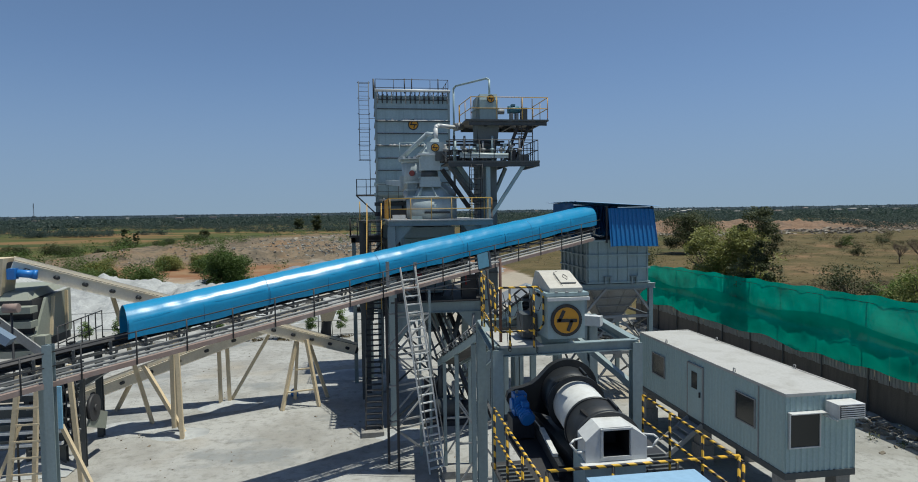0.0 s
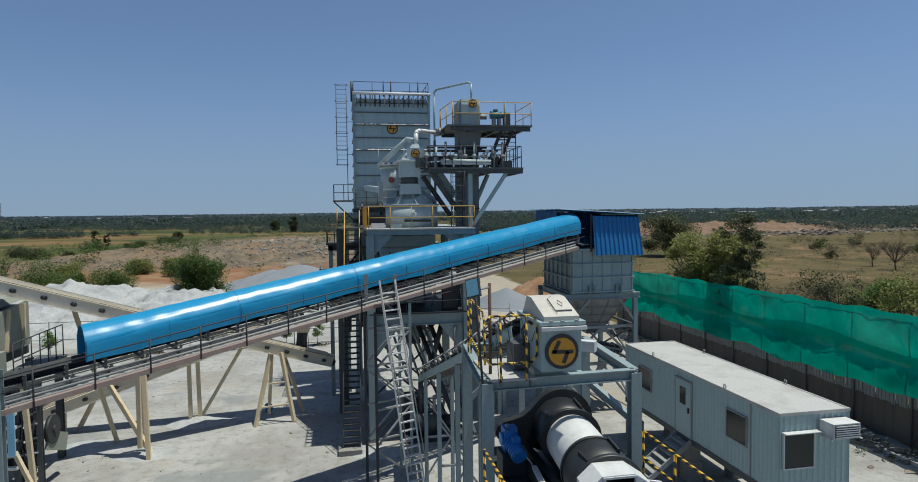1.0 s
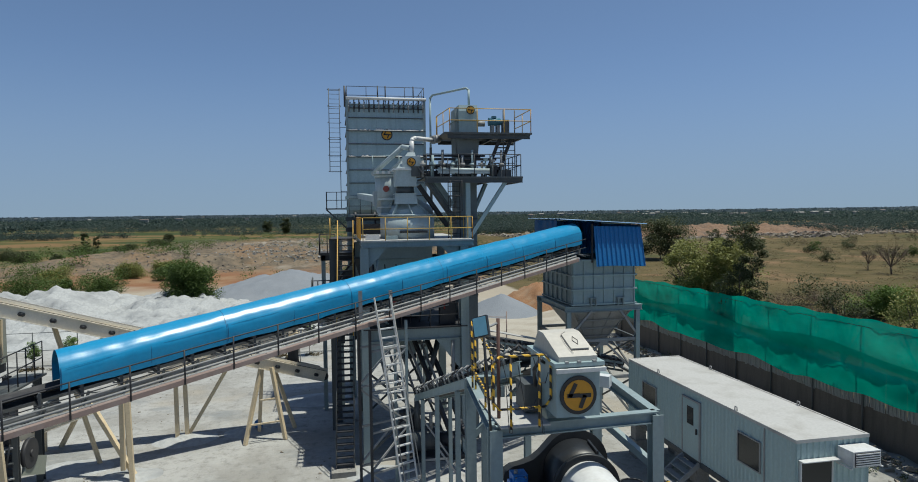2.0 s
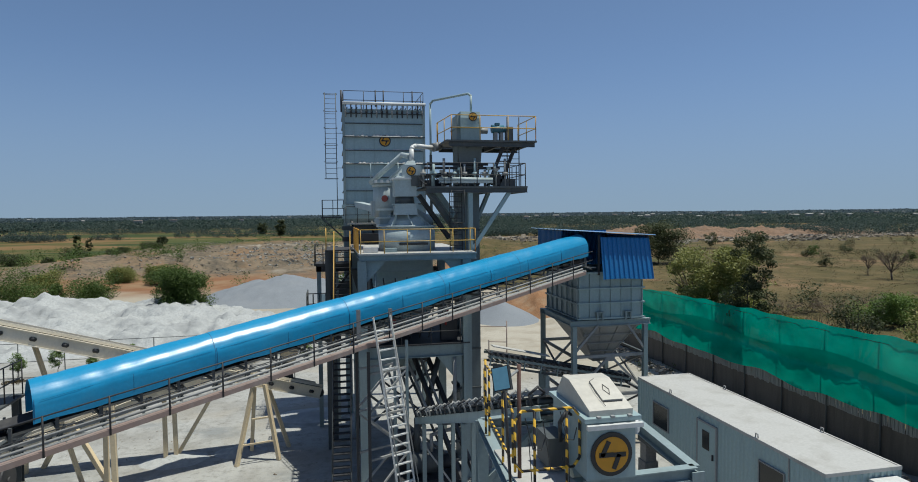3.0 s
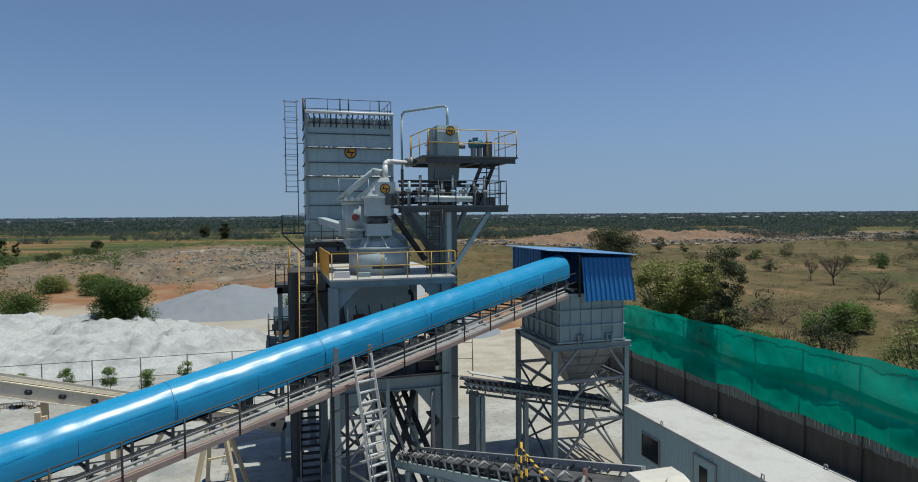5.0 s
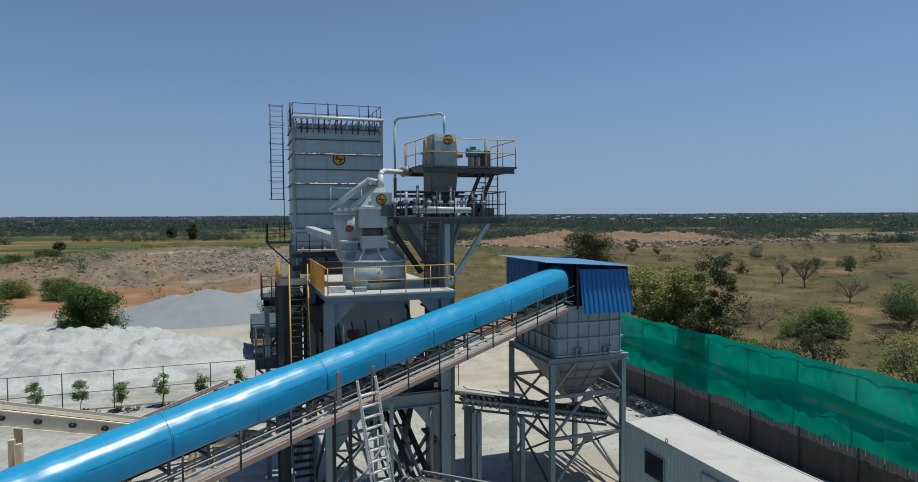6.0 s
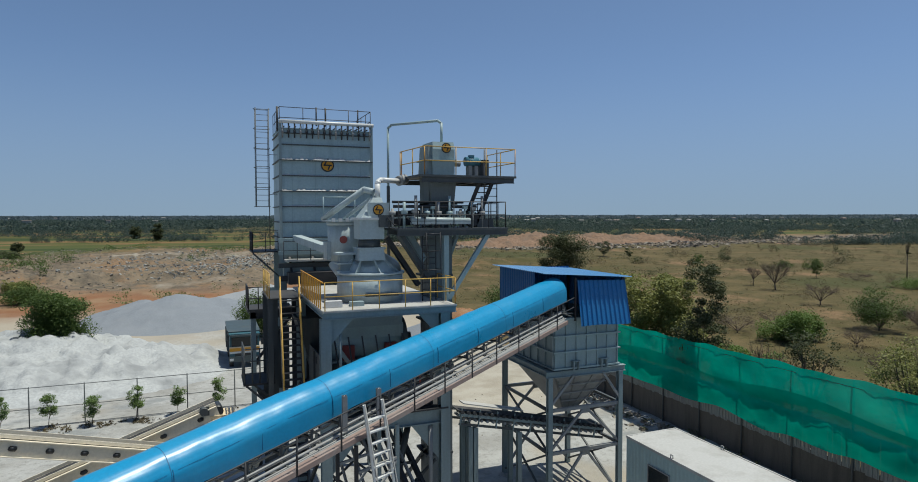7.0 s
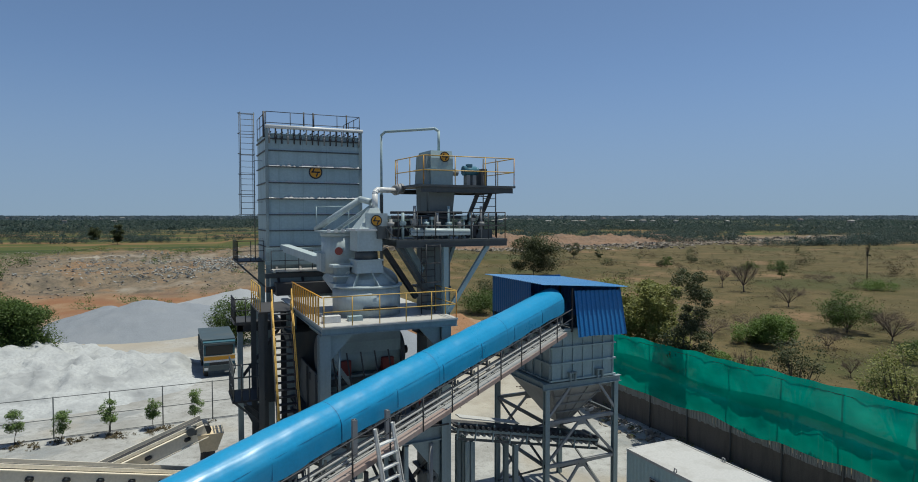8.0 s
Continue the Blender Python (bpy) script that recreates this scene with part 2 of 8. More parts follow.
# ---- ground ----
def smooth(a, b, x):
    t = max(0.0, min(1.0, (x - a) / (b - a)))
    return t * t * (3 - 2 * t)


def mound(x, y, cx, cy, rx, ry, h, p=1.0):
    d = math.hypot((x - cx) / rx, (y - cy) / ry)
    return h * max(0.0, 1 - d) ** p


def height(x, y):
    """Yard, stockpiles, quarry edge, fields and the slow rise towards the horizon."""
    n1 = noise.noise((x * 0.06, y * 0.06, 1.7))
    n2 = noise.noise((x * 0.35, y * 0.35, 4.1))
    n3 = noise.noise((x * 1.1, y * 1.1, 9.2))
    d = math.hypot(x, y - 20)
    z = 0.03 * n2 + 0.015 * n3 if d < 90 else 0.0
    if 118 < y < 290 and -75 < x < 70:
        # quarry floor: broken ledges and rubble banks
        k = smooth(122, 142, y) * (1 - smooth(240, 285, y)) * smooth(-72, -42, x) * (1 - smooth(38, 66, x))
        q = 1.9 + 2.6 * noise.noise((x * 0.030, y * 0.022, 8.8)) + 1.1 * noise.noise((x * 0.10, y * 0.07, 5.8))
        f = q - math.floor(q)
        z += k * (0.55 * (math.floor(q) + smooth(0.6, 0.9, f)) + 0.8 * abs(noise.noise((x * 0.21, y * 0.21, 3.8))) + 0.75 * abs(noise.noise((x * 0.55, y * 0.5, 7.8))) + 0.5 * abs(noise.noise((x * 1.1, y * 1.0, 1.8))))
    if 110 < y < 300 and -75 < x < 120:
        # a broken bench edge across the quarry
        e = y - 142 - 0.10 * x + 16 * noise.noise((x * 0.045, 2.0, 6.1)) + 5 * noise.noise((x * 0.19, y * 0.1, 2.6))
        z += 1.1 * smooth(0, 4, e) * (1 - smooth(225, 290, y)) * smooth(-75, -45, x) * (1 - smooth(60, 110, x))
    z += smooth(24.3, 27, x) * smooth(10, 30, y + 20) * (0.25 + 0.5 * smooth(40, 140, d)) + smooth(60, 200, d) * 0.6 * n1
    z += smooth(500, 4200, d) * 9 + smooth(1500, 4000, d) * 4 * noise.noise((x * 0.0012, y * 0.0012, 3))
    # spoil along the foot of the fence
    z += 0.35 * smooth(22.6, 24.0, x) * (1 - smooth(24.6, 26, x)) * smooth(20, 26, y) * (0.8 + 0.6 * n3)
    return z


def ground():
    xs, ys = [], []
    def axis(lo, hi, fine_lo, fine_hi, step):
        out = list(np.arange(fine_lo, fine_hi + 0.01, step))
        s, v = step, fine_hi
        while v < hi:
            s *= 1.14
            v += s
            out.append(v)
        s, v = step, fine_lo
        while v > lo:
            s *= 1.14
            v -= s
            out.insert(0, v)
        return out
    xs = axis(-4600, 4600, -40, 60, 0.9)
    ys = axis(-600, 4700, -5, 268, 0.9)
    s = Shape()
    s.v = [(x, y, height(x, y)) for x in xs for y in ys]
    n = len(ys)
    s.f = [(i * n + j, (i + 1) * n + j, (i + 1) * n + j + 1, i * n + j + 1) for i in range(len(xs) - 1) for j in range(n - 1)]
    s.s = [True] * len(s.f)
    return s


def ground_material():
    """Stone dust in the yard, red earth, broken rock, dry grass and crops, by place."""
    m = bpy.data.materials.new("yard_and_fields")
    m.use_nodes = True
    n, l = m.node_tree.nodes, m.node_tree.links
    b = n["Principled BSDF"]
    b.inputs["Roughness"].default_value = 0.95
    b.inputs["Specular IOR Level"].default_value = 0.15
    geo = n.new("ShaderNodeNewGeometry")
    sep = n.new("ShaderNodeSeparateXYZ")
    l.new(geo.outputs["Position"], sep.inputs[0])

    def tex(scale, detail=5, rough=0.6, stretch=None):
        t = n.new("ShaderNodeTexNoise")
        t.inputs["Scale"].default_value, t.inputs["Detail"].default_value = scale, detail
        t.inputs["Roughness"].default_value = rough
        if stretch:
            mp = n.new("ShaderNodeMapping")
            mp.inputs["Scale"].default_value = stretch
            l.new(geo.outputs["Position"], mp.inputs[0])
            l.new(mp.outputs[0], t.inputs["Vector"])
        else:
            l.new(geo.outputs["Position"], t.inputs["Vector"])
        return t.outputs[0]

    def math_node(op, a, c):
        k = n.new("ShaderNodeMath")
        k.operation = op
        for i, x in enumerate((a, c)):
            if isinstance(x, (int, float)):
                k.inputs[i].default_value = x
            else:
                l.new(x, k.inputs[i])
        return k.outputs[0]

    def span(src, a, c):
        k = n.new("ShaderNodeMapRange")
        k.interpolation_type = "SMOOTHSTEP"
        k.inputs["From Min"].default_value, k.inputs["From Max"].default_value = a, c
        l.new(src, k.inputs[0])
        return k.outputs[0]

    def mix(f, a, c):
        k = n.new("ShaderNodeMix")
        k.data_type = "RGBA"
        l.new(f, k.inputs["Factor"])
        for key, x in (("A", a), ("B", c)):
            if isinstance(x, tuple):
                k.inputs[key].default_value = (*x, 1)
            else:
                l.new(x, k.inputs[key])
        return k.outputs["Result"]

    wob = math_node("MULTIPLY", math_node("SUBTRACT", tex(0.05, 4), 0.5), 40)
    wob2 = math_node("MULTIPLY", math_node("SUBTRACT", tex(0.3, 4), 0.5), 3)
    y = math_node("ADD", sep.outputs[1], wob)
    x = math_node("ADD", sep.outputs[0], wob2)
    dust = mix(span(tex(0.22, 6), 0.38, 0.66), (0.35, 0.353, 0.343), (0.259, 0.256, 0.241))
    dust = mix(span(tex(0.13, 5, 0.65, (1, 1.8, 1)), 0.54, 0.66), dust, (0.225, 0.236, 0.238))
    dust = mix(span(tex(2.2, 6, 0.7), 0.45, 0.75), dust, (0.196, 0.193, 0.182))
    dust = mix(span(tex(0.09, 3), 0.53, 0.70), dust, (0.315, 0.28, 0.224))
    earth = mix(span(tex(0.15, 6), 0.4, 0.65), (0.195, 0.098, 0.052), (0.235, 0.155, 0.092))
    rock = mix(span(tex(0.25, 8, 0.75), 0.42, 0.62), (0.180, 0.142, 0.101), (0.100, 0.085, 0.067))
    rock = mix(span(tex(0.08, 4), 0.5, 0.65), rock, (0.198, 0.128, 0.076))
    rock = mix(span(tex(0.9, 8, 0.8), 0.50, 0.62), rock, (0.085, 0.075, 0.055))
    rock = mix(span(tex(0.035, 5), 0.56, 0.66), rock, (0.255, 0.230, 0.190))
    grass = mix(span(tex(0.12, 7, 0.7), 0.35, 0.65), (0.0665, 0.0581, 0.0238), (0.118, 0.0896, 0.0434))
    grass = mix(span(tex(0.05, 5), 0.55, 0.68), grass, (0.182, 0.118, 0.0665))
    grass = mix(span(tex(0.018, 5), 0.52, 0.62), grass, (0.0595, 0.0616, 0.0238))
    grass = mix(span(tex(0.45, 8, 0.8), 0.5, 0.66), grass, (0.070, 0.060, 0.028))
    grass = mix(span(tex(1.2, 6, 0.75), 0.52, 0.7), grass, (0.0595, 0.056, 0.0224))
    crop = mix(span(tex(0.012, 4, 0.6, (1, 3, 1)), 0.45, 0.58), (0.0616, 0.0735, 0.0224), (0.168, 0.105, 0.049))
    crop = mix(span(tex(0.004, 4, 0.6, (1, 4, 1)), 0.5, 0.6), crop, (0.035, 0.0525, 0.0175))
    side = span(x, 24.5, 26.0)
    near_r = grass
    track = math_node("MULTIPLY", span(math_node("ADD", sep.outputs[1], wob2), 42, 50), span(x, 5, 10))
    dust = mix(track, dust, mix(span(tex(0.4, 6), 0.4, 0.65), (0.36, 0.335, 0.285), (0.29, 0.262, 0.215)))
    left = mix(span(y, 74, 86), dust, (0.315, 0.28, 0.225))
    left = mix(span(y, 96, 112), left, earth)
    left = mix(span(y, 122, 136), left, rock)
    left = mix(math_node("MAXIMUM", span(y, 205, 235), math_node("MULTIPLY", span(y, 150, 185), math_node("SUBTRACT", 1.0, span(math_node("ADD", sep.outputs[0], math_node("MULTIPLY", wob, 0.6)), -62, -34)))), left, crop)
    right = mix(span(y, 215, 240), near_r, rock)
    right = mix(span(y, 268, 300), right, crop)
    split = span(math_node("SUBTRACT", sep.outputs[0], math_node("MULTIPLY", math_node("MAXIMUM", math_node("SUBTRACT", sep.outputs[1], 60), 0.0), 0.16)), 23.6, 26.5)
    col = mix(split, left, right)
    col = mix(side, col, right)
    far = mix(span(tex(0.002, 4, 0.6, (1, 5, 1)), 0.5, 0.62), (0.0413, 0.0562, 0.0375), (0.12, 0.0975, 0.0638))
    col = mix(span(y, 480, 900), col, far)
    l.new(col, b.inputs["Base Color"])
    bp = n.new("ShaderNodeBump")
    bp.inputs["Strength"].default_value, bp.inputs["Distance"].default_value = 0.7, 0.12
    hsum = math_node("ADD", tex(1.6, 8, 0.7), math_node("MULTIPLY", tex(0.25, 5), 3.0))
    l.new(hsum, bp.inputs["Height"])
    l.new(bp.outputs[0], b.inputs["Normal"])
    return m


g = part("ground", ground(), ground_material())
tagged(g, "pale stone-dust yard running out to dry fields", "ground", kind="structure")


# ---- boundary fence with shade net ----
FX = 24.35
fence = thing("boundary_fence", "tall boundary fence with green shade net over grey sheets", "fence", (FX, 12, 0))
F0, F1 = 10.0, 54.0


def net_top(y):
    return 5.82 - 0.012 * (y - 28) - 0.35 * smooth(46, 54, y) + 0.07 * math.sin(y * 2.1) * math.sin(y * 0.7 + 1)


part("wall", Shape().sheet(lambda u, v: (FX + 0.08, F0 + (F1 - F0) * u, 2.0 * v), 44, 2)
     .sheet(lambda u, v: (FX + 0.24, F0 + (F1 - F0) * u, 2.0 * v), 44, 2).box((FX + 0.08, F0, 1.9), (FX + 0.24, F1, 2.0)), DARKWALL, fence, "grimy concrete base wall")


strip_mesh = Shape().box((-0.02, 0, 0), (0.0, 0.19, 1.75)).box((-0.045, 0.07, 0.02), (-0.02, 0.12, 1.73)).mesh("sheet_strip", STRIPSHEET)
y = F0
k_ = random.Random(9)
while y < F1 - 0.2:
    ob = new("sheet_strip", strip_mesh)
    ob.parent = fence
    ob.matrix_parent_inverse = base_of(fence).inverted()
    ob.location = (FX + 0.06 + k_.uniform(-0.012, 0.012), y, 1.86 + k_.uniform(-0.05, 0.03))
    y += 0.2 + k_.choice((0.004, 0.004, 0.012, 0.03))


def net_fn(lo, hi, off, seed):
    def fn(u, v):
        y = F0 + (F1 - F0) * u
        z0, z1 = lo(y), hi(y)
        z = z0 + (z1 - z0) * v
        w = 0.10 * noise.noise((y * 0.9, z * 0.7, seed)) + 0.05 * noise.noise((y * 3.1, z * 1.1, seed + 5))
        return (FX - off - w * (0.4 + v * (1 - v) * 3), y, z)
    return fn


part("net", Shape().sheet(net_fn(lambda y: 3.9 - 0.15 * math.sin(y * 0.8), net_top, 0.12, 2.0), 260, 14), NET, fence, "green shade net")
part("net", Shape().sheet(net_fn(lambda y: 2.42 + 0.35 * noise.noise((y * 0.35, 0, 3)), lambda y: 4.35 + 0.2 * math.sin(y * 0.6 + 2), 0.30, 7.0), 260, 10), NET, fence, "overlapping lower green shade net")
y = F0
while y <= F1:
    part("fence_post", Shape().tube((FX + 0.0, y, 0), (FX + 0.0, y, net_top(y) - 0.02), 0.045, n=6), STEEL, fence)
    y += 3.05
for z in (3.95, 5.6):
    part("tie_wire", Shape().tube((FX - 0.12, F0, z), (FX - 0.12, F1 - 0.3, z - 0.25 if z > 5 else z), 0.012, n=4), DARK, fence)


# ---- cabin ----
CX0, CX1, CY0, CY1, CZ0, CZ1 = 13.7, 16.14, 19.6, 29.95, 1.66, 4.25
cabin = thing("site_office_cabin", "pale grey ribbed steel portable office cabin on blocks", "cabin", (14.9, 24.8, CZ0))


def ribbed(fn, length, pitch=0.2, depth=0.035):
    """Trapezoid ribs along a run: offsets of the profile points."""
    pts, t = [], 0.0
    while t < length:
        for a, d in ((0.0, 0), (0.35, 0), (0.5, 1), (0.85, 1)):
            if t + a * pitch < length:
                pts.append((t + a * pitch, d * depth))
        t += pitch
    pts.append((length, 0.0))
    s = Shape()
    k = 0
    for i in range(len(pts) - 1):
        (a, da), (b, db) = pts[i], pts[i + 1]
        s.add([fn(a, da, 0), fn(b, db, 0), fn(b, db, 1), fn(a, da, 1)], [(0, 1, 2, 3)])
    return s


part("wall", ribbed(lambda t, d, v: (CX0 + 0.02 + d * 0.35, CY1 - t, CZ0 + 0.08 + (CZ1 - CZ0 - 0.14) * v), CY1 - CY0), CABIN, cabin)
part("wall", ribbed(lambda t, d, v: (CX0 + t, CY0 + 0.02 + d, CZ0 + 0.08 + (CZ1 - CZ0 - 0.14) * v), CX1 - CX0), CABIN, cabin)
part("wall", ribbed(lambda t, d, v: (CX1 - 0.02 - d, CY0 + t, CZ0 + 0.08 + (CZ1 - CZ0 - 0.14) * v), CY1 - CY0), CABIN, cabin)
part("wall", ribbed(lambda t, d, v: (CX1 - t, CY1 - 0.02 - d, CZ0 + 0.08 + (CZ1 - CZ0 - 0.14) * v), CX1 - CX0), CABIN, cabin)
part("roof", Shape().sheet(lambda u, v: (CX0 + 0.03 + (CX1 - CX0 - 0.06) * u, CY0 + 0.03 + (CY1 - CY0 - 0.06) * v,
                                         CZ1 - 0.02 + 0.02 * math.sin(math.pi * u) + 0.012 * noise.noise((u * 4, v * 12, 1))), 16, 60)
     .box((CX0, CY0, CZ1 - 0.1), (CX1, CY0 + 0.06, CZ1)).box((CX0, CY1 - 0.06, CZ1 - 0.1), (CX1, CY1, CZ1))
     .box((CX0, CY0 + 0.06, CZ1 - 0.1), (CX0 + 0.06, CY1 - 0.06, CZ1)).box((CX1 - 0.06, CY0 + 0.06, CZ1 - 0.1), (CX1, CY1 - 0.06, CZ1)), ROOFW, cabin, "dusty white flat roof")
part("floor_frame", Shape().box((CX0, CY0, CZ0 - 0.12), (CX1, CY1, CZ0 + 0.085)), STEEL, cabin)


def cabin_window(y0, y1, z0, z1):
    w = part("window", Shape().box((CX0 - 0.03, y0 - 0.04, z0 - 0.04), (CX0 + 0.05, y1 + 0.04, z0)).box((CX0 - 0.03, y0 - 0.04, z1), (CX0 + 0.05, y1 + 0.04, z1 + 0.04))
             .box((CX0 - 0.03, y0 - 0.04, z0), (CX0 + 0.05, y0, z1)).box((CX0 - 0.03, y1, z0), (CX0 + 0.05, y1 + 0.04, z1)), GALV, cabin)
    part("pane", Shape().box((CX0 - 0.005, y0, z0), (CX0 + 0.02, y1, z1)), GLASS, w, "dark tinted pane")


cabin_window(27.5, 28.6, 2.68, 3.56)
cabin_window(21.15, 22.2, 2.69, 3.6)
d = part("door", Shape().box((CX0 - 0.03, 24.4, 1.76), (CX0 + 0.03, 25.45, 3.84)), CABIN, cabin, "pale steel door with small window")
part("pane", Shape().box((CX0 - 0.045, 24.75, 2.95), (CX0 - 0.02, 25.15, 3.6)), GLASS, d, "dark tinted pane")
part("handle", Shape().box((CX0 - 0.09, 24.5, 2.7), (CX0 - 0.03, 24.54, 2.9)), DARK, d)
part("frame", Shape().box((CX0 - 0.04, 24.33, 1.76), (CX0 + 0.03, 24.4, 3.9)).box((CX0 - 0.04, 25.45, 1.76), (CX0 + 0.03, 25.52, 3.9)).box((CX0 - 0.04, 24.4, 3.84), (CX0 + 0.03, 25.45, 3.9)), GALV, d)
w = part("window", Shape().box((13.82, CY0 - 0.04, 2.52), (14.9, CY0 + 0.05, 2.56)).box((13.82, CY0 - 0.04, 3.58), (14.9, CY0 + 0.05, 3.62))
         .box((13.82, CY0 - 0.04, 2.56), (13.86, CY0 + 0.05, 3.58)).box((14.86, CY0 - 0.04, 2.56), (14.9, CY0 + 0.05, 3.58)), WHITE, cabin)
part("pane", Shape().box((13.86, CY0 - 0.01, 2.56), (14.86, CY0 + 0.02, 3.58)), GLASS, w, "dark tinted pane")
part("awning", Shape().beam((13.78, CY0 - 0.1, 3.66), (15.0, CY0 - 0.1, 3.66), 0.22, 0.025), WHITE, cabin)
for y in (22.4, 27.4):
    for x in (CX0 + 0.05, CX1 - 0.05):
        part("lifting_lug", Shape().path([(x, y - 0.06, CZ1), (x, y - 0.05, CZ1 + 0.12), (x, y + 0.05, CZ1 + 0.12), (x, y + 0.06, CZ1)], 0.02, 6), GALV, cabin)
part("corner_seam", Shape().box((CX0 - 0.015, 20.93, CZ0 + 0.1), (CX0 + 0.02, 20.97, CZ1 - 0.1)), GALV, cabin)
ac = thing("window_air_conditioner", "white box air conditioner fixed in the cabin end", "air conditioner", (15.5, 19.4, 3.5))
part("casing", Shape().box((15.05, 19.02, 3.55), (15.95, 19.58, 4.0)), WHITE, ac)
part("grille", Shape().box((15.10, 18.99, 3.58), (15.90, 19.02, 3.97)), DARK, ac)
for i in range(6):
    part("louvre", Shape().beam((15.1, 18.98, 3.61 + i * 0.065), (15.9, 18.98, 3.61 + i * 0.065), 0.02, 0.03), WHITE, ac)
for x in (15.0, 16.0):
    part("bracket", Shape().beam((x, 19.0, 3.53), (x, 19.6, 3.53), 0.04, 0.04), WHITE, ac)
for x in (13.95, 15.85):
    for y in (20.0, 24.8, 29.5):
        blk = part("pier_block", Shape().box((x - 0.3, y - 0.3, 0), (x + 0.3, y + 0.3, 0.8)).box((x - 0.24, y - 0.24, 0.8), (x + 0.24, y + 0.24, CZ0 - 0.12)), CONCRETE)
        tagged(blk, "stacked concrete block pier under the cabin", "block", "cabin piers")


# ---- covered belt conveyor ----
CD = Vector((0.868, 0.497, 0)).normalized()
CN = Vector((CD.y, -CD.x, 0))
CP = Vector((-6.384, 22.574, 0))
SLOPE = 0.136


def cv(s, v, dz=0.0):
    """A point s along the conveyor, v to the walkway's side, dz over its deck line."""
    p = CP + CD * s + CN * v
    return Vector((p.x, p.y, 5.81 + SLOPE * s + dz))


conveyor = thing("covered_belt_conveyor", "long inclined belt conveyor under a bright blue curved cover", "conveyor", tuple(cv(-6, 0, -1)))
C_LO, C_HI = -9.0, 21.6


HULL = [(0.62, -0.28), (0.625, -0.02), (0.615, 0.20), (0.585, 0.30), (0.50, 0.43), (0.38, 0.55), (0.24, 0.635), (0.10, 0.68), (0.0, 0.69)]
HULL = HULL + [(-x, z) for x, z in reversed(HULL[:-1])]


def hull_point(s_, t, grow=0.0):
    """A point on the cover's outside: t runs from the walkway's edge (0) over the crest (0.5) to the far edge (1)."""
    k = min(t, 0.9999) * (len(HULL) - 1)
    i = int(k)
    (xa, za), (xb, zb) = HULL[i], HULL[i + 1]
    x, z = xa + (xb - xa) * (k - i), za + (zb - za) * (k - i)
    g = 1 + grow / 0.65
    return cv(s_, x * g, 0.80 + z * g)


def cover_panel(s0, s1, seed):
    """One sheet of the cover: flat sides, a soft shoulder, dents and a slightly wavy hem."""
    def fn(u, v, deep):
        s_ = s0 + (s1 - s0) * u
        n = deep + 0.020 * noise.noise((s_ * 0.6, v * 3.0, seed)) + 0.016 * noise.noise((s_ * 2.3, v * 6.0, seed + 3)) + 0.006 * noise.noise((s_ * 6.0, v * 9.0, seed + 8))
        p = hull_point(s_, v, n)
        if v < 0.07 or v > 0.93:
            p.z += 0.02 * math.sin(s_ * 1.3 + seed) + 0.012 * math.sin(s_ * 4.1)
        return p
    nu = max(6, int((s1 - s0) * 7))
    sh = Shape().sheet(lambda u, v: fn(u, v, 0.0), nu, 48)
    return sh.sheet(lambda u, v: fn(u, v, -0.014), nu, 48)


cuts = [0.0, 4.35, 8.75, 12.9, 17.0, C_HI]
for i in range(5):
    part("cover_panel", cover_panel(cuts[i], cuts[i + 1], 1.7), COVER, conveyor)
for s_ in (cuts[0], cuts[-1]):
    part("cover_rim", Shape().sheet(lambda u, v: hull_point(s_, v, 0.012 - 0.028 * u), 1, 60), COVERSEAM, conveyor)
# narrow dark joints between the sheets
for s_ in cuts[1:-1]:
    part("cover_joint", Shape().sheet(lambda u, v: hull_point(s_ - 0.009 + 0.018 * u, v, 0.004 + 0.020 * noise.noise((s_ * 0.6, v * 3.0, 1.7)) + 0.016 * noise.noise((s_ * 2.3, v * 6.0, 4.7))), 1, 60), COVERSEAM, conveyor)
# lapped sheet edges on the side of the cover
lap = random.Random(4)
for s_ in [2.18 * k for k in range(10)]:
    sh = Shape()
    for k in range(5):
        sh.beam(hull_point(s_ + 0.03, 0.02 + 0.035 * k, 0.012), hull_point(s_ + 0.03, 0.055 + 0.035 * k, 0.012), 0.016, 0.006)
    part("lap_seam", sh, COVERSEAM, conveyor)
    t0 = 0.17 + lap.uniform(-0.012, 0.012)
    sh = Shape()
    for k in range(8):
        sa = s_ + 0.15 + k * 0.24
        sh.beam(hull_point(sa - 0.01, t0, 0.010), hull_point(sa + 0.25, t0 + 0.002, 0.010), 0.006, 0.005)
    part("lap_seam", sh, COVERSEAM, conveyor)
# cable conduits along the walkway
for v, dz, r_ in ((0.66, 0.20, 0.030), (0.72, 0.06, 0.040), (0.80, -0.01, 0.026), (0.90, 0.0, 0.022)):
    part("conduit", Shape().tube(cv(C_LO, v, dz), cv(C_HI - 0.6, v + 0.03, dz - 0.03), r_, n=8), GALV, conveyor, "pale dusty cable conduit")
for v in (-0.5, 0.5):
    part("stringer", Shape().beam(cv(C_LO, v, 0.12), cv(C_HI, v, 0.12), 0.05, 0.09), GALV, conveyor)
    part("lower_chord", Shape().beam(cv(C_LO, v, -0.22), cv(C_HI, v, -0.22), 0.05, 0.06), GALV, conveyor)
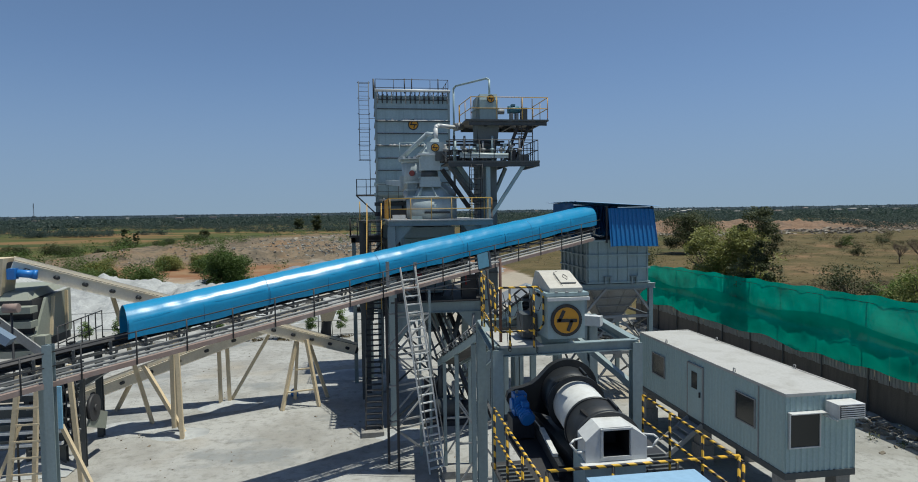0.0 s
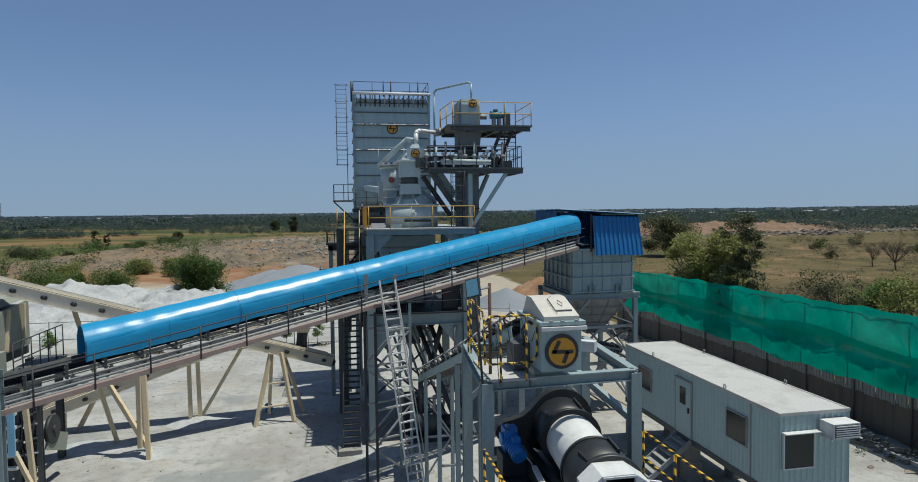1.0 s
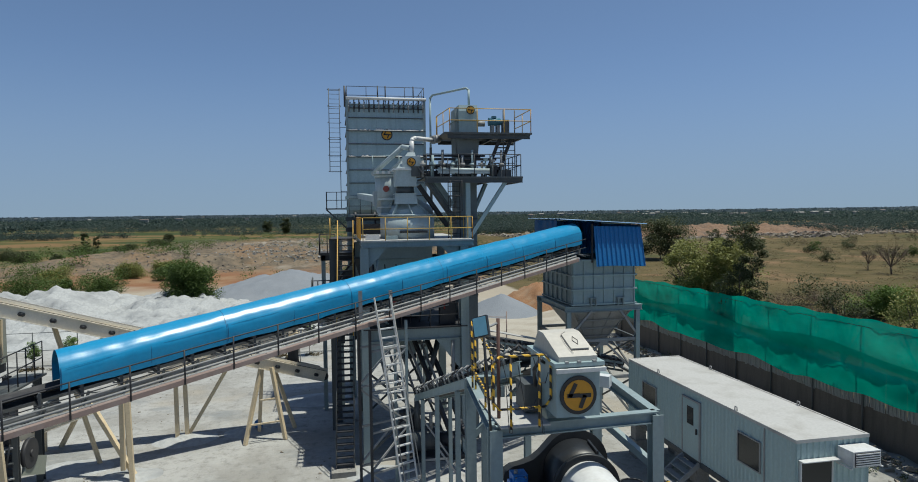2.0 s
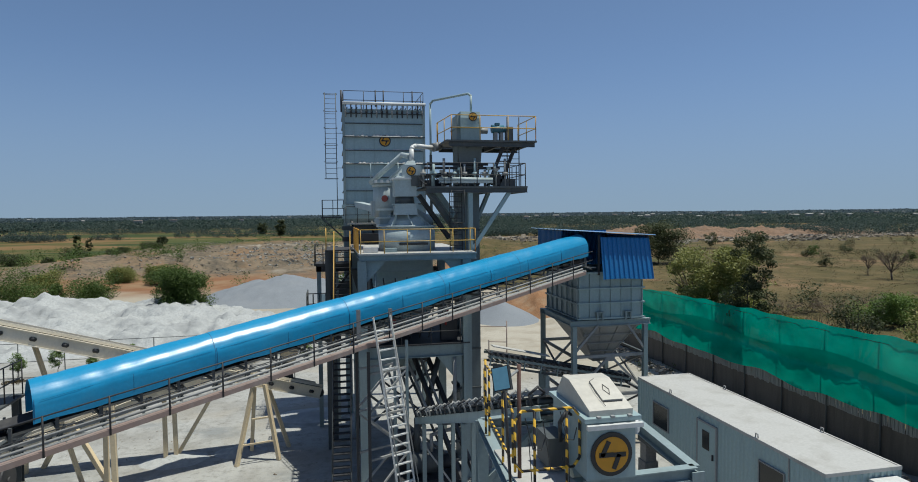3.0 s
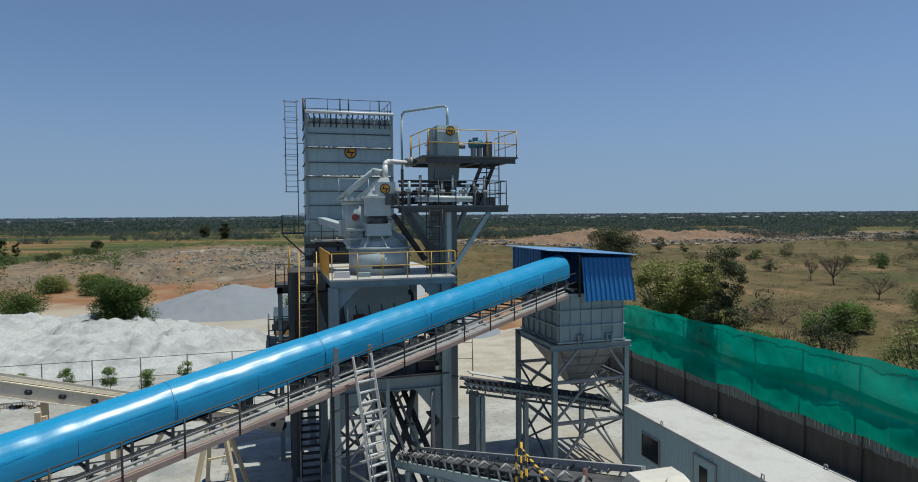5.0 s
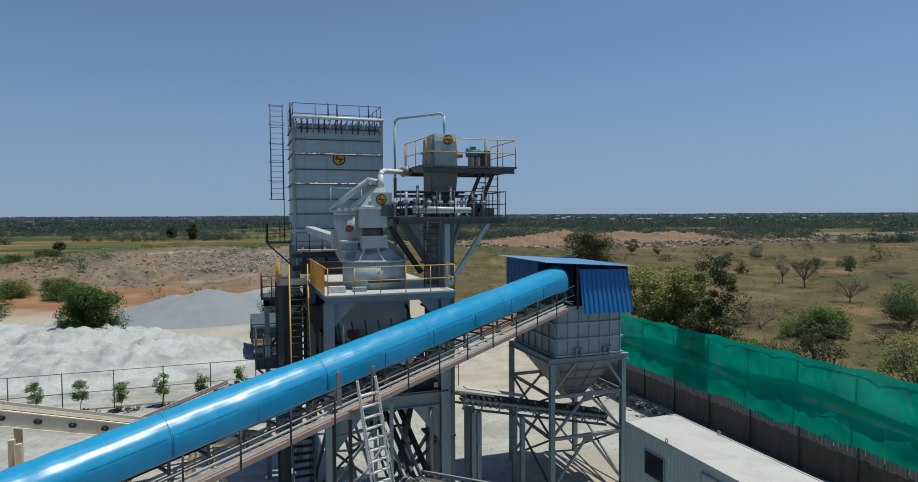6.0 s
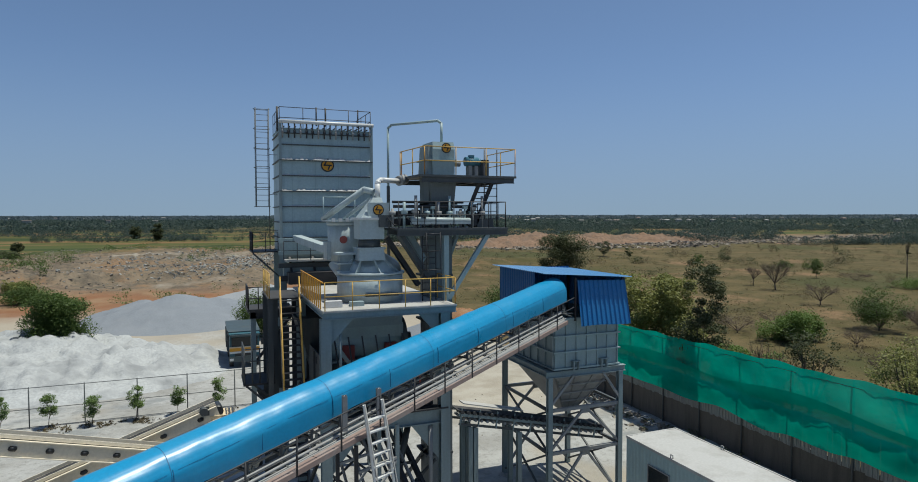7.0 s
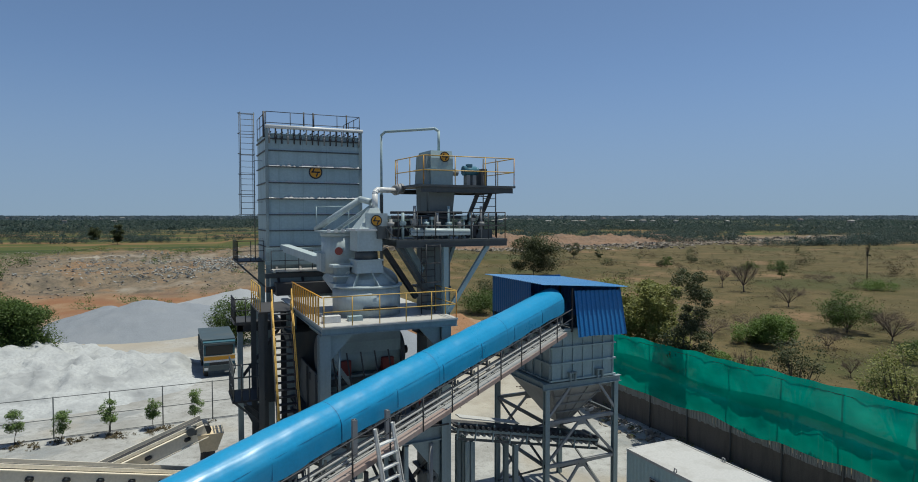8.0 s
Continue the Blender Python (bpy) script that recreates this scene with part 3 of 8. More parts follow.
part("belt", Shape().sheet(lambda u, v: cv(C_LO + (C_HI - C_LO) * u, -0.42 + 0.84 * v, 0.46 + 0.5 * (v - 0.5) ** 2), 40, 8), RUBBER, conveyor, "dusty black rubber belt")
part("return_belt", Shape().sheet(lambda u, v: cv(C_LO + (C_HI - C_LO) * u, -0.4 + 0.8 * v, 0.40), 10, 1), RUBBER, conveyor)
s_ = C_LO
i = 0
while s_ < C_HI:
    for v0, v1, z0, z1 in ((-0.48, -0.2, 0.52, 0.40), (-0.2, 0.2, 0.40, 0.40), (0.2, 0.48, 0.40, 0.52)):
        part("idler", Shape().tube(cv(s_, v0, z0), cv(s_, v1, z1), 0.05, n=8), STEEL, conveyor)
    part("idler_frame", Shape().beam(cv(s_, -0.55, 0.24), cv(s_, 0.55, 0.24), 0.06, 0.06).beam(cv(s_ + 0.16, 0.56, 0.3), cv(s_ + 0.02, 0.62, 0.02), 0.05, 0.06).beam(cv(s_, 0.5, 0.04), cv(s_, 0.98, -0.06), 0.05, 0.05).beam(cv(s_, -0.55, 0.2), cv(s_, -0.55, 0.6), 0.05, 0.05).beam(cv(s_, 0.55, 0.2), cv(s_, 0.55, 0.6), 0.07, 0.05), STEEL, conveyor)
    part("web_bar", Shape().beam(cv(s_, 0.5, 0.05), cv(s_ + 0.95, 0.5, -0.2), 0.03, 0.035).beam(cv(s_, -0.5, 0.05), cv(s_ + 0.95, -0.5, -0.2), 0.03, 0.035), GALV, conveyor)
    s_ += 0.95
    i += 1
s_ = C_LO
while s_ < C_HI - 1.2:
    e = min(s_ + 2.4, C_HI - 0.9)
    part("walkway_plate", Shape().beam(cv(s_ + 0.01, 1.08, -0.02), cv(e - 0.01, 1.08, -0.02), 0.27, 0.02), RUST if s_ < 12.5 else GALV, conveyor, "rust-brown walkway plate" if s_ < 12.5 else "dusty pale walkway plate")
    s_ = e
part("walkway_edge", Shape().beam(cv(C_LO, 1.22, -0.05), cv(C_HI - 1.0, 1.22, -0.05), 0.06, 0.14), RUST, conveyor)
s_ = -8.3
while s_ < C_HI - 0.6:
    part("rail_post", Shape().tube(cv(s_, 1.25, -0.12), cv(s_, 1.25, 0.86), 0.025, n=6), DARK, conveyor)
    part("outrigger", Shape().beam(cv(s_, 0.5, -0.16), cv(s_, 1.25, -0.1), 0.05, 0.06), DARK, conveyor)
    s_ += 1.4
for dz in (0.84, 0.45):
    part("handrail", Shape().tube(cv(-9, 1.25, dz), cv(C_HI - 0.5, 1.25, dz), 0.016 if dz < 0.6 else 0.02, n=6), DARK, conveyor)
# support legs
def leg(s_, v, w=0.2, top=-0.3, mat=GREY):
    p = cv(s_, v, top)
    part("support_leg", Shape().ibeam((p.x, p.y, 0), p, w, w, 0.02), mat, conveyor)


p = cv(-2.05, 1.2, 1.05)
part("support_leg", Shape().ibeam((p.x, p.y, 0), p, 0.24, 0.22, 0.025), GREY, conveyor)
leg(-2.05, -0.7)

# ---- access ladder to the conveyor ----
lad = thing("access_ladder", "long grey steel access ladder leaning on the conveyor", "ladder", (3.3, 25.6, 0))
a0, a1 = Vector((3.25, 25.7, 0)), Vector((2.27, 25.98, 7.9))
b0, b1 = a0 + Vector((0.6, 0.25, 0)), a1 + Vector((0.58, 0.33, 0.0))
for a, b in ((a0, a1), (b0, b1)):
    part("stile", Shape().beam(a, b, 0.06, 0.11), WHITE, lad)
    part("side_rail", Shape().tube(a + Vector((0.02, -0.32, 0.9)), b + Vector((0.0, -0.12, 0.05)), 0.02, n=6), GALV, lad)
for i in range(24):
    t = (i + 0.6) / 25
    part("rung", Shape().beam(a0.lerp(a1, t), b0.lerp(b1, t), 0.12, 0.04), WHITE, lad)

# braced trestle under the conveyor by the ladder
tres = thing("conveyor_trestle", "braced grey steel trestle under the covered conveyor", "trestle", (2.2, 27.2, 0))
TP = [(1.75, 27.0), (2.1, 26.2), (3.1, 27.6), (3.45, 26.9)]
for x, y in TP:
    zt = 5.85 + SLOPE * ((x - CP.x) * CD.x + (y - CP.y) * CD.y) - 0.35
    part("leg", Shape().beam((x, y, 0), (x, y, zt), 0.10, 0.10), GREY if x > 2.5 else DARK, tres)
for x, y, z in ((1.8, 26.2, 7.2), (2.91, 26.9, 7.1)):
    part("leg_head", Shape().ibeam((x, y, z), (x, y, z + 0.95), 0.13, 0.13, 0.015), GALV, tres)
for k in range(4):
    z0, z1 = 0.3 + k * 1.45, 1.6 + k * 1.45
    for i, j in ((0, 2), (1, 3)):
        (xa, ya), (xb, yb) = TP[i], TP[j]
        part("brace", Shape().beam((xa, ya, z0 if k % 2 else z1), (xb, yb, z1 if k % 2 else z0), 0.06, 0.06), GALV, tres)
        part("strut", Shape().beam((xa, ya, z1 + 0.05), (xb, yb, z1 + 0.05), 0.07, 0.07), GALV, tres)

# ---- feed hopper with blue head shed ----
hopper = thing("storage_hopper", "grey ribbed steel storage hopper on braced legs", "hopper", (14.1, 35.6, 0))
HX0, HX1, HY0, HY1 = 12.42, 15.72, 33.35, 37.6
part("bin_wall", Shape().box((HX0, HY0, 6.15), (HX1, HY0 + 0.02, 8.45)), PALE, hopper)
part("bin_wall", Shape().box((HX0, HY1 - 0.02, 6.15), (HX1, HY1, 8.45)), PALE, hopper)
# west wall and its stiffeners take the darker grey to stand for shade
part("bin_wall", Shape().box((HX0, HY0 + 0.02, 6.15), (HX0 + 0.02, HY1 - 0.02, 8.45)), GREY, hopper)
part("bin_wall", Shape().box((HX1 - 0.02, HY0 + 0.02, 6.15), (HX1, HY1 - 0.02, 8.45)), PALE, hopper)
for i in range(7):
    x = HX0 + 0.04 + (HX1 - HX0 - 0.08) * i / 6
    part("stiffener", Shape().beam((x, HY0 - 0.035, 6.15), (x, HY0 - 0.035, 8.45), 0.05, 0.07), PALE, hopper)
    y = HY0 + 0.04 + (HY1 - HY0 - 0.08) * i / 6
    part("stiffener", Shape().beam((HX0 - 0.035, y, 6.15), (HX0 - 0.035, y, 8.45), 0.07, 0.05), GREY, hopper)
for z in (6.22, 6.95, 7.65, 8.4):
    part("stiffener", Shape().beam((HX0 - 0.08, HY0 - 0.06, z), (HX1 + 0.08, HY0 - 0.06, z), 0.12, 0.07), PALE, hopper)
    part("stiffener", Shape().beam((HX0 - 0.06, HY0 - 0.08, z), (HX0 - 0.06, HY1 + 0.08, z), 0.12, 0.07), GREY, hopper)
for a_, b_ in (((12.0, HY0 - 0.03, 6.0), (16.1, HY0 - 0.03, 6.0)), ((12.0, HY1 + 0.03, 6.0), (16.1, HY1 + 0.03, 6.0)),
               ((12.2, HY0 + 0.1, 6.0), (12.2, HY1 - 0.1, 6.0)), ((15.9, HY0 + 0.1, 6.0), (15.9, HY1 - 0.1, 6.0))):
    part("ring_beam", Shape().ibeam(a_, b_, 0.22, 0.27), GREY, hopper)
for x in (13.45, 14.9):
    part("bracket", Shape().box((x - 0.16, HY0 - 0.2, 6.15), (x - 0.1, HY0 - 0.02, 6.5)).box((x + 0.1, HY0 - 0.2, 6.15), (x + 0.16, HY0 - 0.02, 6.5)).box((x - 0.2, HY0 - 0.22, 6.5), (x + 0.2, HY0 - 0.02, 6.54)), GREY, hopper)
part("cone", Shape().frustum((0.35, 0.35), (1.6, 2.05), (14.3, 35.5), (14.07, 35.5), 3.7, 5.9), GALV, hopper, "dusty tapered discharge cone")
for i in range(5):
    part("cone_band", Shape().beam((12.55 + i * 0.32, 33.42 + i * 0.38, 5.8 - i * 0.48), (15.62 - i * 0.21, 33.42 + i * 0.38, 5.8 - i * 0.48), 0.04, 0.05), GALV, hopper)
for i in range(4):
    x0 = 12.6 + i * 0.98
    x1 = 14.0 + i * 0.2
    part("cone_rib", Shape().beam((x0, 33.44, 5.88), (x1, 35.13, 3.75), 0.05, 0.07), GALV, hopper)
HL = [(12.2, 33.35), (15.85, 33.35), (12.2, 37.75), (15.85, 37.75)]
for x, y in HL:
    part("leg", Shape().ibeam((x, y, 0), (x, y, 5.86), 0.22, 0.22, 0.03), GREY, hopper)
def xbrace(a, b, levels):
    (xa, ya), (xb, yb) = a, b
    mx, my = (xa + xb) / 2, (ya + yb) / 2
    for z in levels:
        part("strut", Shape().beam((xa, ya, z), (xb, yb, z), 0.14, 0.14), GALV, hopper)
    for hi, lo in zip(levels, levels[1:] + [0.1]):
        part("brace", Shape().beam((mx, my, hi), (xa, ya, lo + 0.08), 0.1, 0.1), GALV, hopper)
        part("brace", Shape().beam((mx, my, hi), (xb, yb, lo + 0.08), 0.1, 0.1), GALV, hopper)
        part("gusset", Shape().box((mx - 0.25, my - 0.02, hi - 0.28), (mx + 0.25, my + 0.02, hi + 0.1)), GALV, hopper)
xbrace(HL[0], HL[1], [4.4, 2.5])
xbrace(HL[2], HL[3], [4.4, 2.5])
for i, j in ((0, 2), (1, 3)):
    (xa, ya), (xb, yb) = HL[i], HL[j]
    for z0, z1 in ((4.4, 2.5), (2.5, 0.2)):
        part("strut", Shape().beam((xa, ya, z0), (xb, yb, z0), 0.12, 0.12), STEEL, hopper)
        part("brace", Shape().beam((xa, ya, z0), (xb, yb, z1), 0.08, 0.08), STEEL, hopper)
        part("brace", Shape().beam((xa, ya, z1), (xb, yb, z0), 0.08, 0.08), STEEL, hopper)
for x0, x1 in ((12.2, 13.4), (15.85, 14.9)):
    part("knee_brace", Shape().beam((x0, 33.3, 4.6), (x1, 33.3, 5.9), 0.1, 0.1), GALV, hopper)

shed = thing("conveyor_head_shed", "blue ribbed sheet shed over the conveyor head", "shed", (14, 35, 8.2))
SX0, SX1, SY0, SY1 = 12.0, 15.95, 33.15, 37.9


def shed_panel(fn, length, pitch=0.19):
    return ribbed(fn, length, pitch, 0.03)


part("front_sheet", ribbed(lambda t, d, v: (13.45 + t + 0.10 * (1 - v) * (t / 2.5), SY0 - d - 0.34 * (1 - v) ** 0.8, 8.12 + (10.10 - 8.12 - 0.03 * t) * v + 0.03 * math.sin(t * 2.1) * (1 - v)), SX1 - 13.45, 0.235, 0.05), SHEET, shed, "blue ribbed sheet flaring out at its foot")
part("side_sheet", shed_panel(lambda t, d, v: (SX1 + d + 0.2 * math.sin(math.pi * min(1, v * 1.15)) * (1 - 0.6 * t / 4.7), SY0 + t, 8.15 + 1.98 * v), SY1 - SY0), SHEET, shed)
part("side_sheet", shed_panel(lambda t, d, v: (SX0 - d, SY0 + 1.2 + t, 8.7 + 1.7 * v), SY1 - SY0 - 1.2), SHEET, shed)
part("back_sheet", shed_panel(lambda t, d, v: (SX1 - t, SY1 + d, 8.3 + 2.0 * v), SX1 - SX0), SHEET, shed)
part("roof_sheet", ribbed(lambda t, d, v: (SX0 - 0.35 + (SX1 - SX0 + 0.6) * v, SY0 - 0.25 + t, 10.46 - 0.30 * v + d), SY1 - SY0 + 0.5, 0.2, 0.03), SHEETROOF, shed)
for x, y in ((13.4, SY0 + 0.08), (SX1 - 0.08, SY0 + 0.08), (SX0 + 0.08, SY0 + 0.08), (SX0 + 0.08, SY1 - 0.1), (SX1 - 0.08, SY1 - 0.1)):
    part("post", Shape().beam((x, y, 8.3), (x, y, 10.2), 0.08, 0.08), DARK, shed)
part("head_pulley", Shape().tube(cv(21.4, -0.5, 0.35), cv(21.4, 0.5, 0.35), 0.22, n=14), DARK, shed)


# ---- mixing tower ----
tower = thing("mixing_tower", "grey steel mixing tower with dusty decks", "tower", (4.3, 34.5, 0))
TX0, TX1, TY0, TY1, TZ = 2.2, 6.55, 31.35, 37.4, 9.62
for x in (TX0, TX1):
    for y in (TY0, TY1):
        part("column", Shape().ibeam((x, y, 0), (x, y, TZ - 0.25), 0.36, 0.36, 0.03), GREY, tower)
        part("base_plate", Shape().box((x - 0.35, y - 0.35, 0), (x + 0.35, y + 0.35, 0.06)), CONCRETE, tower)
for y in (TY0, TY1):
    part("beam", Shape().ibeam((TX0, y, 5.55), (TX1, y, 5.55), 0.3, 0.5, 0.03), GREY, tower)
    for x, sx in ((TX0 + 0.2, 1), (TX1 - 0.2, -1)):
        part("gusset", Shape().add([(x, y - 0.02, 5.3), (x + sx * 1.1, y - 0.02, 5.3), (x, y - 0.02, 3.9), (x, y + 0.02, 5.3), (x + sx * 1.1, y + 0.02, 5.3), (x, y + 0.02, 3.9)],
                                   [(0, 1, 2), (3, 5, 4), (0, 3, 4, 1), (1, 4, 5, 2), (2, 5, 3, 0)]), GREY, tower)
for x in (TX0, TX1):
    part("beam", Shape().ibeam((x, TY0 + 0.2, 5.55), (x, TY1 - 0.2, 5.55), 0.28, 0.46, 0.03), STEEL, tower)
    part("brace", Shape().beam((x, TY0, 5.2), (x, TY1, 0.4), 0.12, 0.12), STEEL, tower)
part("deck", Shape().box((TX0 - 0.12, TY0 - 0.3, TZ), (6.95, 39.2, TZ + 0.06)), ROOFW, tower, "deck plate white with dust")
for a_, b_ in (((TX0 - 0.12, TY0 - 0.2), (6.95, TY0 - 0.2)), ((TX0, TY0), (TX0, 39.0)), ((TX1, TY0), (TX1, 39.0))):
    part("deck_beam", Shape().ibeam((*a_, TZ - 0.12), (*b_, TZ - 0.12), 0.16, 0.22), GREY, tower)
railing(tower, [(TX0 - 0.05, TY0 - 0.25, TZ + 0.06), (6.9, TY0 - 0.25, TZ + 0.06)], 0.98, YELLOW, 0.02, 0.95)
railing(tower, [(6.9, TY0 - 0.25, TZ + 0.06), (6.9, 33.0, TZ + 0.06)], 0.98, YELLOW, 0.02, 0.9)
# orange upright slats along the stair side of the deck
for i in range(12):
    y = TY0 + 0.15 + i * 0.42
    part("guard_slat", Shape().box((TX0 - 0.14, y, TZ + 0.08), (TX0 - 0.11, y + 0.16, TZ + 1.0)), ORANGE, tower, "bright orange guard slat")
part("guard_rail", Shape().tube((TX0 - 0.1, TY0 - 0.2, TZ + 1.03), (TX0 - 0.1, 36.6, TZ + 1.03), 0.025, n=6), ORANGE, tower)
# machinery between the decks
# dark sheet put in for the shaded machine side next to the stair
part("side_sheet", Shape().box((2.44, 32.6, 5.9), (2.50, 36.9, 7.5)), STEEL, tower, "dark side sheet standing in for machinery in shade")
for y in (33.6, 35.2):
    part("side_stiffener", Shape().beam((2.40, y, 5.9), (2.40, y, 7.5), 0.08, 0.1), STEEL, tower)
# dark backing added for the shaded space behind the tower machinery
part("back_sheet", Shape().box((1.95, 38.58, 4.0), (5.3, 38.64, 9.3)), DARK, tower, "dark backing sheet standing in for shade at the tower rear")
for x in (2.3, 3.6, 4.9):
    part("back_stiffener", Shape().beam((x, 38.52, 4.0), (x, 38.52, 9.3), 0.1, 0.1), STEEL, tower)
part("rear_hopper", Shape().frustum((0.5, 0.4), (1.3, 0.9), (3.2, 37.4), (3.2, 37.4), 5.9, 8.6), STEEL, tower)
part("mixer_trough", Shape().tube((2.7, 34.1, 8.05), (5.6, 34.1, 8.05), 0.72, n=26).box((2.7, 33.4, 8.05), (5.6, 34.8, 8.72)), PALE, tower, "dark dusty mixer trough")
for xa, xb in ((5.6, 5.76), (2.62, 2.7)):
    part("trough_end", Shape().tube((xa, 34.1, 8.05), (xb, 34.1, 8.05), 0.82, n=26), STEEL, tower)
part("mixer_shaft", Shape().tube((5.76, 34.1, 8.05), (6.1, 34.1, 8.05), 0.16, n=14), DARK, tower)
part("weigh_hopper", Shape().frustum((0.8, 0.5), (1.45, 0.7), (4.15, 34.1), (4.15, 34.1), 5.95, 7.4), GREY, tower)
part("screen_box", Shape().box((2.75, 32.7, 8.78), (5.35, 36.4, 9.3)), GREY, tower)
part("screen_spring", Shape().tube((3.0, 33.0, 9.3), (3.0, 33.0, TZ - 0.2), 0.1, n=10).tube((5.1, 33.0, 9.3), (5.1, 33.0, TZ - 0.2), 0.1, n=10), DARK, tower)
part("trough_support", Shape().ibeam((2.4, 33.4, 7.2), (6.3, 33.4, 7.2), 0.15, 0.25, 0.02).ibeam((2.4, 34.8, 7.2), (6.3, 34.8, 7.2), 0.15, 0.25, 0.02), STEEL, tower)
for x in (TX0 + 0.2, TX1 - 0.2):
    sx = 1 if x < 4 else -1
    part("haunch", Shape().add([(x, TY0 - 0.03, TZ - 0.25), (x + sx * 0.8, TY0 - 0.03, TZ - 0.25), (x, TY0 - 0.03, 8.5), (x, TY0 + 0.03, TZ - 0.25), (x + sx * 0.8, TY0 + 0.03, TZ - 0.25), (x, TY0 + 0.03, 8.5)],
                               [(0, 1, 2), (3, 5, 4), (0, 3, 4, 1), (1, 4, 5, 2), (2, 5, 3, 0)]), GREY, tower)
for x in (3.4, 5.05):
    part("gate_box", Shape().box((x - 0.22, 33.2, 7.45), (x + 0.22, 33.6, 8.0)), material("dull_red_paint", (0.16, 0.02, 0.02), 0.6), tower, "dull red gate box")
part("hopper_apron", Shape().beam((2.7, 32.1, 8.3), (3.3, 32.1, 7.4), 0.12, 0.5, (0, 1, 0)), GREY, tower)
for i in range(6):
    part("hydraulic_hose", Shape().path([(2.6 + i * 0.5, 31.9, 8.6), (2.7 + i * 0.5, 31.7, 7.6), (2.9 + i * 0.45, 31.8, 6.6), (3.0 + i * 0.4, 31.9, 6.0)], 0.03, 5), BLACK, tower)
part("control_cabinet", Shape().box((2.5, 31.5, 5.9), (3.1, 31.9, 7.3)), STEEL, tower)
part("control_cabinet", Shape().box((5.5, 31.6, 5.9), (6.2, 32.0, 7.0)), DARK, tower)
part("mixer_door", Shape().beam((2.6, 31.7, 7.0), (3.5, 31.7, 6.3), 0.1, 0.7, (0, 1, 0)), STEEL, tower)
RED = material("red_paint", (0.22, 0.02, 0.02), 0.5)
for x in (3.45, 5.7):
    part("gate_cylinder", Shape().tube((x, 31.75, 6.55), (x, 31.75, 7.25), 0.16, n=12), RED, tower, "red gate cylinder")
part("spill_plate", Shape().beam((3.0, 31.8, 6.2), (5.9, 31.8, 6.75), 0.5, 0.04), GALV, tower)
part("pipe_run", Shape().path([(2.75, 31.5, 9.3), (2.75, 31.5, 6.4), (3.2, 31.5, 6.0)], 0.05, 8), GREY, tower)
for i in range(5):
    x = 2.7 + i * 0.85
    part("floor_joist", Shape().ibeam((x, TY0, TZ - 0.14), (x, 38.9, TZ - 0.14), 0.1, 0.18, 0.015), STEEL, tower)
part("lower_deck", Shape().box((TX0 - 0.1, TY0 - 0.2, 5.82), (TX1 + 0.1, TY1, 5.88)), DARK, tower)
railing(tower, [(TX0 + 0.3, TY0 - 0.15, 5.88), (TX1 - 0.3, TY0 - 0.15, 5.88)], 1.0, DARK, 0.018, 1.1)

# ---- stair ----
stair = thing("tower_stair", "long steep dark steel stair beside the mixing tower", "stair", (1.15, 30.4, 0))
S0, S1 = Vector((1.22, 30.45, 0.25)), Vector((1.50, 35.65, 9.62))
for o in (-0.37, 0.37):
    e0, e1 = S0 + Vector((o, 0, 0)), S1 + Vector((o, 0, 0))
    part("stringer", Shape().beam(e0, e1, 0.05, 0.24), DARK, stair)
    em = e0.lerp(e1, 0.45)
    for q0, q1, mt in ((e0, em, STEEL), (em, e1, YELLOW)):
        part("handrail", Shape().tube(q0 + Vector((0, -0.25, 0.9)), q1 + Vector((0, -0.25, 0.9)), 0.021, n=6), mt, stair, "dusty yellow handrail" if mt is YELLOW else "bare steel handrail")
        part("handrail", Shape().tube(q0 + Vector((0, -0.12, 0.45)), q1 + Vector((0, -0.12, 0.45)), 0.018, n=6), mt, stair)
    for i in range(11):
        p = e0.lerp(e1, i / 10)
        part("rail_post", Shape().tube(p, p + Vector((0, -0.25, 0.9)), 0.02, n=6), YELLOW if i > 4 else STEEL, stair)
for i in range(40):
    p = S0.lerp(S1, (i + 0.5) / 40)
    part("tread", Shape().box((p.x - 0.34, p.y - 0.11, p.z), (p.x + 0.34, p.y + 0.13, p.z + 0.035)), DARK, stair)
part("head_landing", Shape().box((0.7, 35.75, TZ - 0.06), (2.05, 38.6, TZ)), DARK, stair)
railing(stair, [(0.75, 35.8, TZ), (0.75, 38.5, TZ)], 1.0, YELLOW, 0.022, 0.7)
for y in (36.0, 38.4):
    part("landing_post", Shape().ibeam((0.8, y, 0), (0.8, y, TZ - 0.06), 0.2, 0.2, 0.02), STEEL, stair)
part("footing", Shape().box((0.65, 30.0, 0), (1.65, 30.9, 0.24)), CONCRETE, stair, "pale concrete footing")

# ---- bag house ----
bag = thing("bag_filter_house", "tall pale grey ribbed bag filter house", "filter house", (4.05, 42.9, 0))
BX0, BX1, BY0, BY1, BZ0, BZ1 = 1.82, 6.32, 41.3, 44.5, 11.2, 17.15
BAGP = material("filter_house_paint", (0.315, 0.418, 0.446), 0.42, dirt=(0.22, 0.285, 0.303), dirt_amount=0.5, streak=True)
DUSTW = material("settled_dust", (0.446, 0.454, 0.446), 0.9, var=0.08, dirt=(0.324, 0.331, 0.331), dirt_amount=0.5, bump=0.01)
